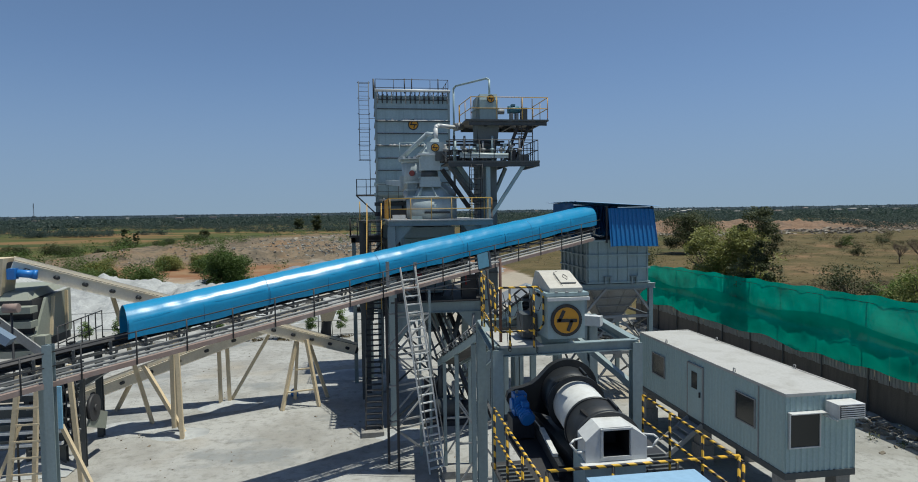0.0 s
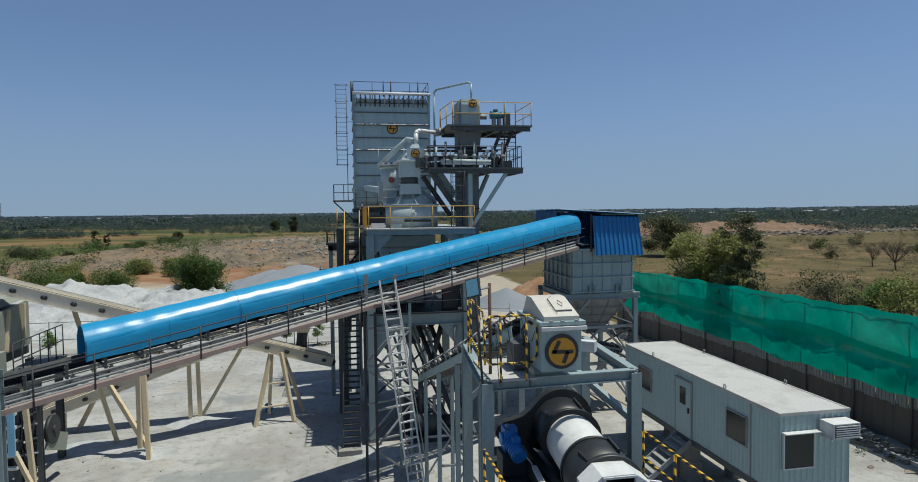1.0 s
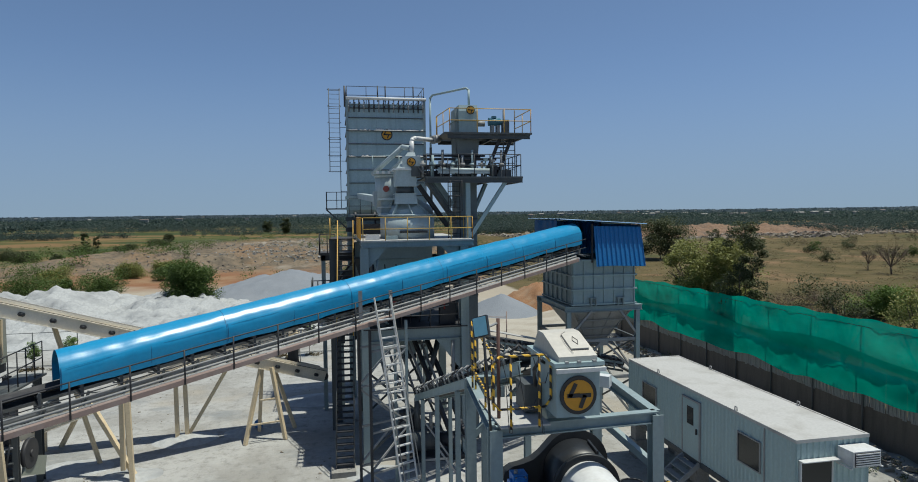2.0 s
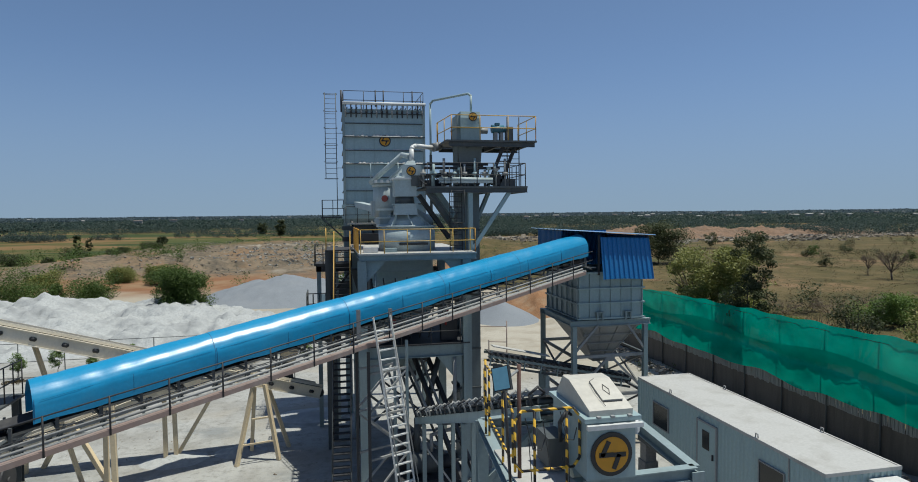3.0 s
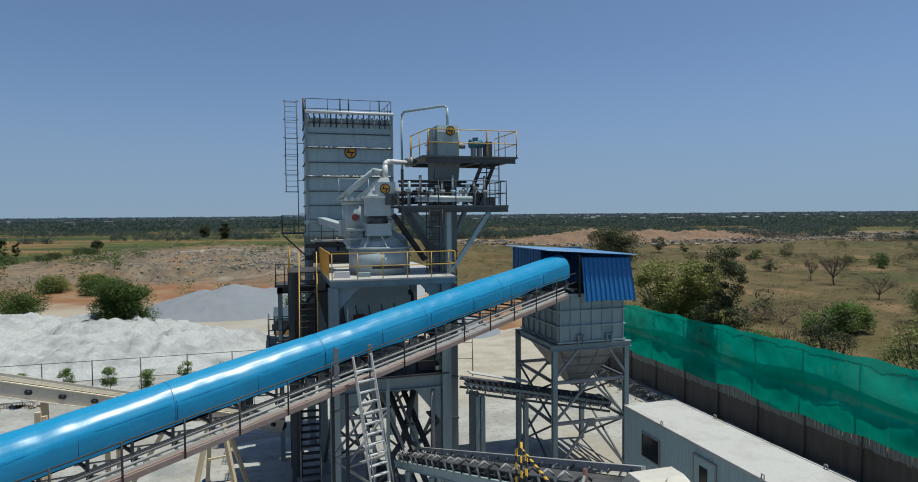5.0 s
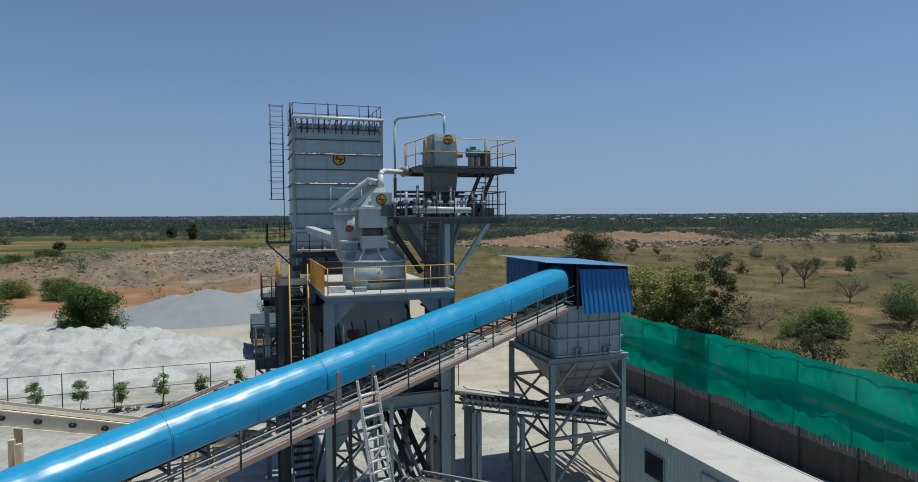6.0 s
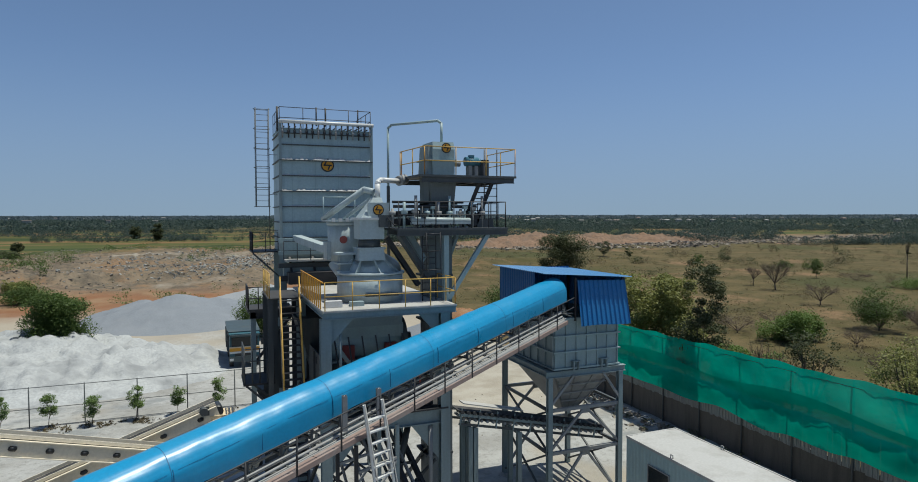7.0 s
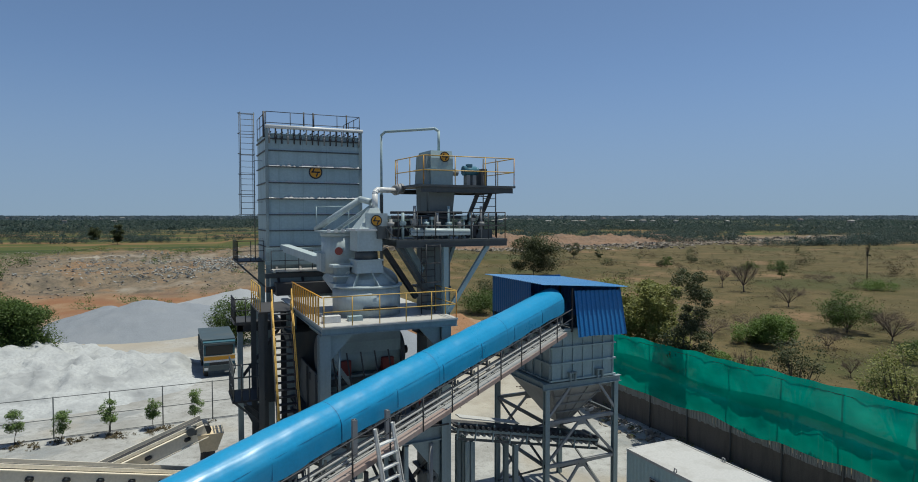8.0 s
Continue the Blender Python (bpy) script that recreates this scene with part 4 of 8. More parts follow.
part("casing", Shape().box((BX0, BY0, BZ0), (BX1, BY1, BZ1)), BAGP, bag)
for i in (1, 2, 3, 4):
    z = 16.40 - i * 0.755
    amp = 0.24 if i in (1, 3) else 0.11
    sh = Shape().sheet(lambda u, v: (BX0 + 0.08 + (BX1 - BX0 - 0.16) * u, BY0 - (0.13 if i in (1, 3) else 0.066) * (1 - v) - 0.006,
                                     z + 0.027 + v * amp * max(0.02, 0.55 * noise.noise((u * 34, i * 3.1, 2)) + 0.5 * noise.noise((u * 11, i * 1.7, 5)) + 0.3)), 130, 2)
    part("dust_bank", sh, DUSTW, bag, "white dust lying on the ledge")
# rib colour is darkened to carry the shadow line under each rib
for i in range(9):
    z = 16.95 if i == 8 else 16.40 - i * 0.755
    part("rib", Shape().box((BX0 - 0.05, BY0 - (0.14 if i in (1, 3) else 0.07), z - 0.025), (BX1 + 0.05, BY0, z + 0.025)).box((BX0 - 0.07, BY0, z - 0.025), (BX0, BY1, z + 0.025)), STEEL, bag, "horizontal rib darkened for its shadow line")
for i in range(4):
    x = BX0 + (BX1 - BX0) * (i + 0.5) / 4
    part("panel_seam", Shape().box((x - 0.012, BY0 - 0.008, BZ0), (x + 0.012, BY0, 16.9)), PALE, bag)
for x in (BX0, BX1):
    part("corner_post", Shape().box((x - 0.07, BY0 - 0.1, BZ0), (x + 0.07, BY0 - 0.09, BZ1 + 0.3)), GREY, bag)
for i in range(16):
    part("blow_pipe", Shape().tube((BX0 + 0.2 + i * (BX1 - BX0 - 0.4) / 15, BY0 - 0.05, BZ1 + 0.12), (BX0 + 0.2 + i * (BX1 - BX0 - 0.4) / 15, BY1 - 0.2, BZ1 + 0.12), 0.03, n=6), STEEL, bag)
part("header_pipe", Shape().tube((BX0 - 0.05, BY0 - 0.1, 17.5), (BX1 + 0.1, BY0 - 0.1, 17.5), 0.09, n=12), WHITE, bag, "white compressed-air header pipe")
for i in range(16):
    x = BX0 + 0.12 + i * (BX1 - BX0 - 0.2) / 15
    part("pulse_valve", Shape().tube((x, BY0 - 0.1, 16.72), (x, BY0 - 0.1, 17.42), 0.035, n=8).tube((x, BY0 - 0.11, 16.95), (x, BY0 - 0.11, 17.1), 0.06, n=8), DARK if i % 3 else GALV, bag)
part("top_plate", Shape().box((BX0 - 0.04, BY0 - 0.06, BZ1), (BX1 + 0.04, BY1 + 0.04, BZ1 + 0.05)), PALE, bag)
railing(bag, [(BX0, BY1, BZ1 + 0.05), (BX0, BY0 + 0.1, BZ1 + 0.05), (BX1, BY0 + 0.1, BZ1 + 0.05), (BX1, BY1, BZ1 + 0.05)], 1.02, DARK, 0.018, 1.1)
part("hopper", Shape().frustum((0.5, 1.0), (2.2, 1.55), (4.07, 42.9), (4.07, 42.9), 8.6, BZ0), GREY, bag)
for x in (BX0 + 0.1, BX1 - 0.1):
    for y in (BY0 + 0.15, BY1 - 0.15):
        part("leg", Shape().ibeam((x, y, 0), (x, y, BZ0), 0.3, 0.3, 0.03), GREY, bag)
part("beam", Shape().ibeam((BX0, BY0 + 0.1, 10.0), (BX1, BY0 + 0.1, 10.0), 0.25, 0.4), GREY, bag)


# ---- tower: upper works ----
def disc(name, c, r, normal, parent):
    """Round orange plate with a black rim and plain black bars."""
    c, n_ = Vector(c), Vector(normal)
    a = n_.cross(Vector((0, 0, 1))).normalized()
    up = Vector((0, 0, 1))
    ob = part(name, Shape().tube(c, c + n_ * 0.02, r, n=28), BLACK, parent, "round orange and black badge")
    part("face", Shape().tube(c + n_ * 0.02, c + n_ * 0.03, r * 0.80, n=28), ORANGE, ob)
    q = c + n_ * 0.035
    for p0, p1 in (((-0.16, 0.62), (-0.50, -0.06)), ((-0.62, 0.0), (0.06, 0.0)), ((0.06, -0.02), (0.66, -0.02)), ((0.34, 0.0), (0.08, -0.66))):
        part("bar", Shape().beam(q - a * r * p0[0] + up * r * p0[1], q - a * r * p1[0] + up * r * p1[1], r * 0.21, 0.01, n_), BLACK, ob)
    return ob


disc("badge", (4.1, BY0 - 0.012, 15.44), 0.33, (0, -1, 0), bag)
part("platform", Shape().box((0.5, 42.0, 11.12), (BX0 - 0.1, 44.3, 11.18)), DARK, bag)
railing(bag, [(0.55, 44.2, 11.18), (0.55, 42.05, 11.18), (1.75, 42.05, 11.18)], 0.95, DARK, 0.02, 0.5)
part("platform_brace", Shape().beam((0.55, 42.1, 11.1), (1.8, 42.1, 9.9), 0.08, 0.08), STEEL, bag)
# pale beams are ducts; dark ones stand in for the shaded gaps between
for k, (z, w, m_) in enumerate(((10.55, 0.22, STEEL), (11.15, 0.16, PALE), (11.75, 0.2, PALE), (9.95, 0.25, DARK))):
    part("duct_gap_beam", Shape().beam((BX0 - 0.2, 40.75 - 0.1 * k, z), (4.3 - 0.3 * k, 40.75 - 0.1 * k, z), w, w), m_, bag)
for x in (2.2, 3.3):
    part("front_bracket", Shape().beam((x, 41.2, 10.9), (x, 40.2, 10.0), 0.1, 0.1), DARK, bag)
railing(bag, [(BX0, 40.2, 10.83), (4.3, 40.2, 10.83)], 0.9, DARK, 0.018, 0.6)
part("ledge", Shape().box((BX0 + 0.1, 40.3, 10.75), (4.4, 41.2, 10.83)), ROOFW, bag)
part("casing_foot", Shape().box((BX0 + 0.05, 40.7, 9.85), (4.6, 41.25, 10.6)), GREY, bag)
# dark box stands in for the shaded opening below the filter house
part("shade_box", Shape().box((2.0, 39.9, 9.7), (5.0, 41.2, 10.25)), DARK, bag)
part("fan_duct", Shape().box((4.6, 38.6, 9.9), (6.1, 41.2, 11.0)), STEEL, bag)
cage = thing("caged_ladder", "grey caged ladder up the side of the filter house", "ladder", (1.1, 42.6, 11.2))
for x in (0.80, 1.42):
    part("stile", Shape().tube((x, 42.6, 13.4 if x < 1 else 11.2), (x, 42.6, 18.3), 0.022, n=6), STEEL, cage)
    part("cage_bar", Shape().tube((x, 43.2, 13.4), (x, 43.2, 18.3), 0.014, n=6), STEEL, cage)
for i in range(18):
    z = 13.4 + i * 0.285
    part("rung", Shape().tube((0.8, 42.6, z), (1.42, 42.6, z), 0.013, n=6), STEEL, cage)
for i in range(6):
    z = 13.4 + i * 0.98
    part("hoop", Shape().path([(0.8, 42.6, z), (0.72, 43.0, z), (0.8, 43.2, z), (1.42, 43.2, z), (1.5, 43.0, z), (1.42, 42.6, z)], 0.016, 6), STEEL, cage)
for z in (12.2, 14.0, 16.0):
    part("stand_off", Shape().tube((1.42, 42.6, z), (1.8, 42.6, z), 0.016, n=6), STEEL, cage)
for x in (BX0 + 1.8, BX0 + 2.25, BX1 - 0.6):
    part("vent_pipe", Shape().tube((x, BY0 + 0.3, 17.4), (x, BY0 + 0.3, 18.32), 0.035, n=6), DARK, bag)
part("corner_mast", Shape().tube((BX0 - 0.12, BY0 - 0.05, 17.0), (BX0 - 0.12, BY0 - 0.05, 18.2), 0.05, n=8), DARK, bag)

# mixer hood standing on the deck
hood = thing("filler_silo", "pale steel filler silo with ribbed conical base", "silo", (4.33, 33.1, TZ + 0.06))
D0 = TZ + 0.06
SILO = material("silo_paint", (0.375, 0.446, 0.463), 0.45, var=0.06, dirt=(0.234, 0.265, 0.265), dirt_amount=0.45, streak=True)
MC = Vector((4.33, 33.6, 0))
part("base_ring", Shape().tube((MC.x, MC.y, D0), (MC.x, MC.y, 10.72), 1.26, n=48), SILO, hood)
part("flange", Shape().tube((MC.x, MC.y, 10.72), (MC.x, MC.y, 10.79), 1.34, n=48), SILO, hood)
part("slot", Shape().beam((3.85, MC.y - 1.25, 10.0), (5.1, MC.y - 1.25, 10.0), 0.14, 0.1), BLACK, hood)
part("cone", Shape().tube((MC.x, MC.y, 10.79), (4.2, 33.3, 11.32), 1.2, 0.62, n=48), SILO, hood)
for i in range(8):
    a = 2 * math.pi * i / 8 + 0.1
    c, s_ = math.cos(a), math.sin(a)
    t_ = Vector((-s_, c, 0)) * 0.012
    pts = [Vector((MC.x + 1.24 * c, MC.y + 1.24 * s_, 10.79)), Vector((MC.x + 0.9 * c, MC.y + 0.9 * s_, 10.79)), Vector((4.2 + 0.60 * c, 33.3 + 0.60 * s_, 11.30)), Vector((4.2 + 0.68 * c, 33.3 + 0.68 * s_, 11.30))]
    part("fin", Shape().add([p + t_ for p in pts] + [p - t_ for p in pts], [(0, 1, 2, 3), (7, 6, 5, 4), (0, 3, 7, 4), (2, 1, 5, 6), (3, 2, 6, 7), (1, 0, 4, 5)]), SILO, hood)
part("neck", Shape().frustum((0.52, 0.5), (0.46, 0.45), (4.2, 33.2), (4.2, 33.2), 11.25, 11.7).box((3.68, 32.7, 11.68), (4.72, 33.7, 11.74)), SILO, hood)
part("sleeve", Shape().tube((4.2, 33.15, 11.74), (4.2, 33.15, 12.05), 0.44, 0.40, n=16), STEEL, hood, "grey cloth sleeve")
part("upper_box", Shape().box((3.73, 32.7, 12.05), (4.67, 33.7, 12.78)), SILO, hood)
part("upper_flange", Shape().box((3.62, 32.6, 12.78), (4.78, 33.8, 12.86)), WHITE, hood)
part("cap", Shape().frustum((0.5, 0.5), (0.16, 0.16), (4.3, 33.2), (4.5, 33.2), 12.86, 13.62), SILO, hood)
part("front_plate", Shape().box((4.05, 32.72, 12.9), (4.88, 32.78, 13.42)), SILO, hood)
disc("badge", (4.45, 32.71, 13.15), 0.21, (0, -1, 0), hood)
part("side_body", Shape().tube((3.75, 34.9, 11.15), (3.75, 34.9, 12.7), 0.80, n=40).tube((3.75, 34.9, 12.55), (3.75, 34.9, 12.7), 0.84, n=40), SILO, hood)
part("side_taper", Shape().tube((3.95, 34.5, 10.2), (3.75, 34.9, 11.15), 0.45, 0.80, n=40), SILO, hood)
part("side_body_lid", Shape().box((2.86, 34.0, 12.7), (4.75, 35.8, 12.76)), SILO, hood)
for i in range(7):
    part("lid_clamp", Shape().box((2.95 + i * 0.27, 33.96, 12.70), (3.07 + i * 0.27, 34.06, 12.84)), WHITE, hood)
part("red_sign", Shape().tube((3.42, 34.12, 12.0), (3.40, 34.08, 12.0), 0.15, n=16), material("red_sign", (0.25, 0.05, 0.04)), hood, "faded red warning sign")
part("valve_box", Shape().box((3.12, 33.3, 10.85), (3.62, 33.8, 11.45)), GREY, hood)
part("valve_flange", Shape().box((2.98, 33.2, 10.72), (3.74, 33.9, 10.85)), SILO, hood)
part("valve_flange", Shape().box((2.98, 33.2, 11.45), (3.74, 33.9, 11.54)), SILO, hood)
part("valve_flange", Shape().box((2.98, 33.2, 11.1), (3.74, 33.9, 11.15)), SILO, hood)
part("valve_leg", Shape().tube((3.38, 33.5, D0), (3.38, 33.5, 10.75), 0.2, n=14), STEEL, hood)
part("inlet_duct", Shape().beam((2.5, 40.6, 11.85), (3.1, 35.3, 11.55), 0.42, 0.3), SILO, hood)
part("duct_cap", Shape().box((2.85, 34.6, 11.2), (3.15, 35.4, 11.9)), SILO, hood)
part("lid_rail", Shape().path([(2.9, 35.6, 12.76), (2.9, 35.6, 13.7), (4.2, 35.6, 13.7), (4.2, 35.6, 12.76)], 0.02, 6), PALE, hood)
part("cable_tray", Shape().beam((2.3, 32.0, D0 + 0.12), (2.9, 32.0, D0 + 0.12), 0.3, 0.22), WHITE, hood)
part("cable_box", Shape().box((3.2, 31.9, D0), (3.7, 32.2, D0 + 0.16)), PALE, hood)
pipes = thing("dust_pipes", "pale grey bent dust pipes linking silo and elevator", "pipe", (4.5, 33.2, 13.6))
part("elbow_pipe", Shape().path([(4.55, 33.2, 13.5), (4.55, 33.2, 14.14), (4.6, 33.24, 14.24), (4.72, 33.34, 14.3), (5.75, 34.2, 14.32)], 0.105, 12), WHITE, pipes)
part("inclined_pipe", Shape().path([(4.5, 33.5, 13.85), (4.2, 33.9, 13.95), (2.9, 35.7, 12.8)], 0.12, 12), SILO, pipes)
part("inclined_pipe", Shape().path([(4.6, 33.5, 13.75), (3.6, 35.0, 12.8)], 0.075, 10), SILO, pipes)
part("flange", Shape().tube((5.65, 34.1, 14.32), (6.0, 34.35, 14.42), 0.2, n=14), GALV, pipes)
part("vent_line", Shape().path([(6.0, 36.9, 14.2), (6.0, 36.9, 16.8), (6.1, 36.7, 16.93), (7.3, 34.0, 16.80), (7.4, 33.85, 16.68), (7.4, 33.85, 15.85)], 0.055, 8), PALE, pipes)
part("vent_support", Shape().beam((6.0, 36.9, TZ + 0.05), (6.0, 36.9, 14.25), 0.12, 0.12), STEEL, pipes)

CASING = material("elevator_casing_paint", (0.125, 0.152, 0.16), 0.5, dirt=(0.085, 0.095, 0.095), dirt_amount=0.5, streak=True)
elev = thing("bucket_elevator", "grey bucket elevator with railed service decks", "elevator", (7.0, 33.7, 0))
part("casing", Shape().box((6.62, 33.2, 0), (7.6, 34.3, 14.42)), CASING, elev)
for i in range(7):
    part("casing_flange", Shape().box((6.44, 33.14, 1.5 + i * 1.8), (7.61, 34.36, 1.58 + i * 1.8)), STEEL, elev)
part("head_box", Shape().box((6.74, 33.05, 14.52), (7.66, 34.45, 15.55)).frustum((0.46, 0.7), (0.44, 0.62), (7.20, 33.75), (7.20, 33.75), 15.55, 15.84), PALE, elev)
part("head_cheek", Shape().frustum((0.09, 0.62), (0.07, 0.52), (6.66, 33.75), (6.68, 33.75), 14.52, 15.7), GREY, elev)
part("head_flange", Shape().box((6.54, 32.99, 15.1), (7.72, 34.5, 15.15)), PALE, elev)
disc("badge", (7.3, 33.04, 15.6), 0.2, (0, -1, 0), elev)
part("top_deck", Shape().box((5.95, 32.4, 14.42), (10.08, 35.2, 14.5)), STEEL, elev)
for a_, b_ in (((6.1, 32.48), (10.0, 32.48)), ((7.0, 32.6), (7.0, 35.1)), ((8.3, 32.6), (8.3, 35.1)), ((9.6, 32.6), (9.6, 35.1)), ((6.1, 35.15), (10.0, 35.15))):
    part("top_deck_beam", Shape().ibeam((*a_, 14.31), (*b_, 14.31), 0.11, 0.19), STEEL, elev)
railing(elev, [(6.02, 35.1, 14.5), (6.02, 34.9, 14.5), (6.2, 32.45, 14.5), (10.04, 32.45, 14.5), (10.04, 35.15, 14.5)], 1.08, YELLOW, 0.021, 1.15)
part("motor", Shape().tube((8.25, 33.4, 15.12), (8.8, 33.4, 15.12), 0.19, n=16).tube((8.8, 33.4, 15.12), (8.9, 33.4, 15.12), 0.15, n=12).box((8.4, 33.25, 15.28), (8.6, 33.45, 15.38)), TEAL, elev, "dark teal geared motor")
for x in (8.35, 8.62):
    part("motor_pedestal", Shape().box((x, 33.25, 14.5), (x + 0.15, 33.55, 14.95)), GALV, elev)
part("drive_shaft", Shape().tube((7.66, 33.6, 15.05), (8.1, 33.6, 15.05), 0.13, n=10), GALV, elev)
part("gearbox", Shape().box((8.95, 33.15, 14.5), (9.2, 33.7, 15.2)), STEEL, elev)
part("mid_deck", Shape().box((5.0, 32.0, 12.38), (9.5, 34.9, 12.46)), STEEL, elev)
for a_, b_ in (((5.0, 32.06), (9.5, 32.06)), ((9.4, 32.2), (9.4, 34.8)), ((7.9, 32.2), (7.9, 34.8)), ((5.4, 32.2), (5.4, 34.8))):
    part("mid_deck_beam", Shape().ibeam((*a_, 12.28), (*b_, 12.28), 0.11, 0.2), STEEL, elev)
railing(elev, [(5.05, 32.05, 12.46), (9.42, 32.05, 12.46), (9.42, 34.8, 12.46)], 1.0, DARK, 0.021, 0.75)
part("screw_conveyor", Shape().tube((5.6, 32.3, 12.78), (8.0, 32.3, 12.74), 0.1, n=12).box((5.6, 32.2, 12.6), (8.0, 32.4, 12.7)), SILO, elev, "pale screw conveyor tube")
for i in range(9):
    x = 4.95 + i * 0.46
    part("valve", Shape().tube((x, 32.55, 12.46), (x, 32.55, 13.2 + 0.25 * (i % 3)), 0.06, n=8).tube((x, 32.55, 12.95), (x, 32.55, 13.1), 0.13, n=10), PALE if i % 2 else GALV, elev)
part("pipe_rack", Shape().tube((5.0, 32.6, 13.28), (8.4, 32.6, 13.28), 0.06, n=8).tube((5.0, 32.75, 13.45), (7.9, 32.75, 13.45), 0.05, n=8), DARK, elev)
rc = random.Random(9)
for i in range(9):
    x = 4.8 + i * 0.43 + rc.uniform(-0.08, 0.08)
    y = rc.uniform(32.2, 32.9)
    zt = 12.75 + rc.random() * 0.75
    part("valve", Shape().tube((x, y, 12.46), (x, y, zt), 0.035, n=6).box((x - 0.09, y - 0.09, zt - 0.12), (x + 0.09, y + 0.09, zt)), (STEEL, PALE, GALV)[i % 3], elev)
for i in range(4):
    x = 4.7 + i * 0.75
    part("air_hose", Shape().path([(x, 32.4, 12.9), (x + 0.2, 32.2, 12.6), (x + 0.45, 32.3, 12.55), (x + 0.6, 32.6, 13.1)], 0.022, 5), BLACK, elev)
for z, w in ((12.62, 0.3), (12.95, 0.22)):
    part("dust_trunk", Shape().beam((4.6, 33.7, z), (6.4, 33.7, z + 0.1), w, w), DARK, elev)
part("motor_box", Shape().box((4.45, 32.5, 12.5), (4.85, 33.0, 12.95)), STEEL, elev)
part("pulley_guard", Shape().tube((8.2, 32.5, 12.8), (8.2, 32.75, 12.8), 0.3, n=16), DARK, elev)
part("lower_box", Shape().box((8.4, 32.5, 12.46), (9.1, 33.4, 12.8)), STEEL, elev)
part("discharge_chute", Shape().frustum((0.46, 0.6), (0.56, 0.66), (7.16, 33.6), (7.14, 33.6), 13.42, 14.42).box((6.62, 32.9, 13.36), (7.72, 34.4, 13.42)), CASING, elev)
st = thing("deck_stair", "short dark steel stair between the elevator decks", "stair", (8.8, 33.0, 12.46))
for x in (8.45, 9.0):
    part("stringer", Shape().beam((x - 0.5, 33.0, 12.5), (x + 0.25, 32.75, 14.45), 0.05, 0.16), DARK, st)
    part("post", Shape().tube((x + 0.3, 32.6, 12.5), (x + 0.3, 32.6, 15.55), 0.025, n=6), DARK, st)
for i in range(8):
    t = (i + 0.5) / 8
    part("tread", Shape().box((7.95 + 0.75 * t, 32.75, 12.5 + 1.95 * t), (8.5 + 0.75 * t, 33.05, 12.53 + 1.95 * t)), DARK, st)
for i in range(6):
    part("rung", Shape().tube((8.75, 32.6, 12.8 + i * 0.3), (9.3, 32.6, 12.8 + i * 0.3), 0.015, n=6), DARK, st)
part("column", Shape().ibeam((6.95, 32.2, TZ + 0.06), (6.95, 32.2, 12.3), 0.2, 0.2, 0.025), PALE, elev)
part("strut", Shape().beam((8.7, 32.15, 12.2), (7.05, 32.15, 9.75), 0.16, 0.16), PALE, elev)
part("strut", Shape().beam((8.3, 34.3, 12.25), (7.5, 34.0, 10.6), 0.16, 0.16), GREY, elev)
part("strut", Shape().beam((5.1, 32.2, 12.25), (6.45, 32.9, 10.5), 0.2, 0.2), STEEL, elev)
part("strut", Shape().beam((4.8, 32.9, 12.1), (6.2, 33.3, 10.2), 0.18, 0.18), DARK, elev)
part("chute", Shape().beam((5.4, 32.5, 12.3), (6.3, 33.2, 11.2), 0.35, 0.3), GREY, elev)
el = thing("deck_ladder", "dark caged ladder below the elevator deck", "ladder", (6.35, 32.5, TZ + 0.06))
for x in (6.08, 6.62):
    part("stile", Shape().tube((x, 32.4, D0), (x, 32.4, 13.3), 0.022, n=6), DARK, el)
    part("cage_bar", Shape().tube((x, 31.9, 10.9), (x, 31.9, 12.3), 0.015, n=6), DARK, el)
for i in range(12):
    part("rung", Shape().tube((6.08, 32.4, D0 + 0.2 + i * 0.24), (6.62, 32.4, D0 + 0.2 + i * 0.24), 0.016, n=6), DARK, el)
for z in (10.9, 11.6, 12.25):
    part("hoop", Shape().path([(6.08, 32.4, z), (6.08, 31.9, z), (6.62, 31.9, z), (6.62, 32.4, z)], 0.016, 6), DARK, el)
# side landing of the stair
part("landing", Shape().box((0.1, 39.2, 8.6), (2.1, 41.0, 8.72)), DARK, stair)
railing(stair, [(0.15, 41.0, 8.72), (0.15, 39.25, 8.72), (1.0, 39.25, 8.72)], 1.0, DARK, 0.025, 0.35)
part("landing_beam", Shape().ibeam((0.2, 39.3, 8.45), (2.3, 39.3, 8.45), 0.15, 0.3, 0.02), DARK, stair)
part("landing_panel", Shape().box((1.2, 40.9, 4.6), (2.1, 40.96, 7.6)), STEEL, stair, "dark dusty sheet panel under the landing")
part("landing_post", Shape().beam((0.35, 39.4, 0), (0.35, 39.4, 8.6), 0.22, 0.22), GREY, stair)
part("landing_post", Shape().ibeam((1.2, 40.0, 0), (1.2, 40.0, 9.6), 0.34, 0.34, 0.03), GREY, stair)
part("landing_chute", Shape().frustum((0.18, 0.2), (0.5, 0.5), (1.25, 39.9), (0.95, 39.9), 3.6, 5.0), STEEL, stair, "small dusty chute below the landing")
part("landing_brace", Shape().beam((0.35, 39.4, 6.2), (2.0, 39.4, 8.3), 0.12, 0.12), DARK, stair)
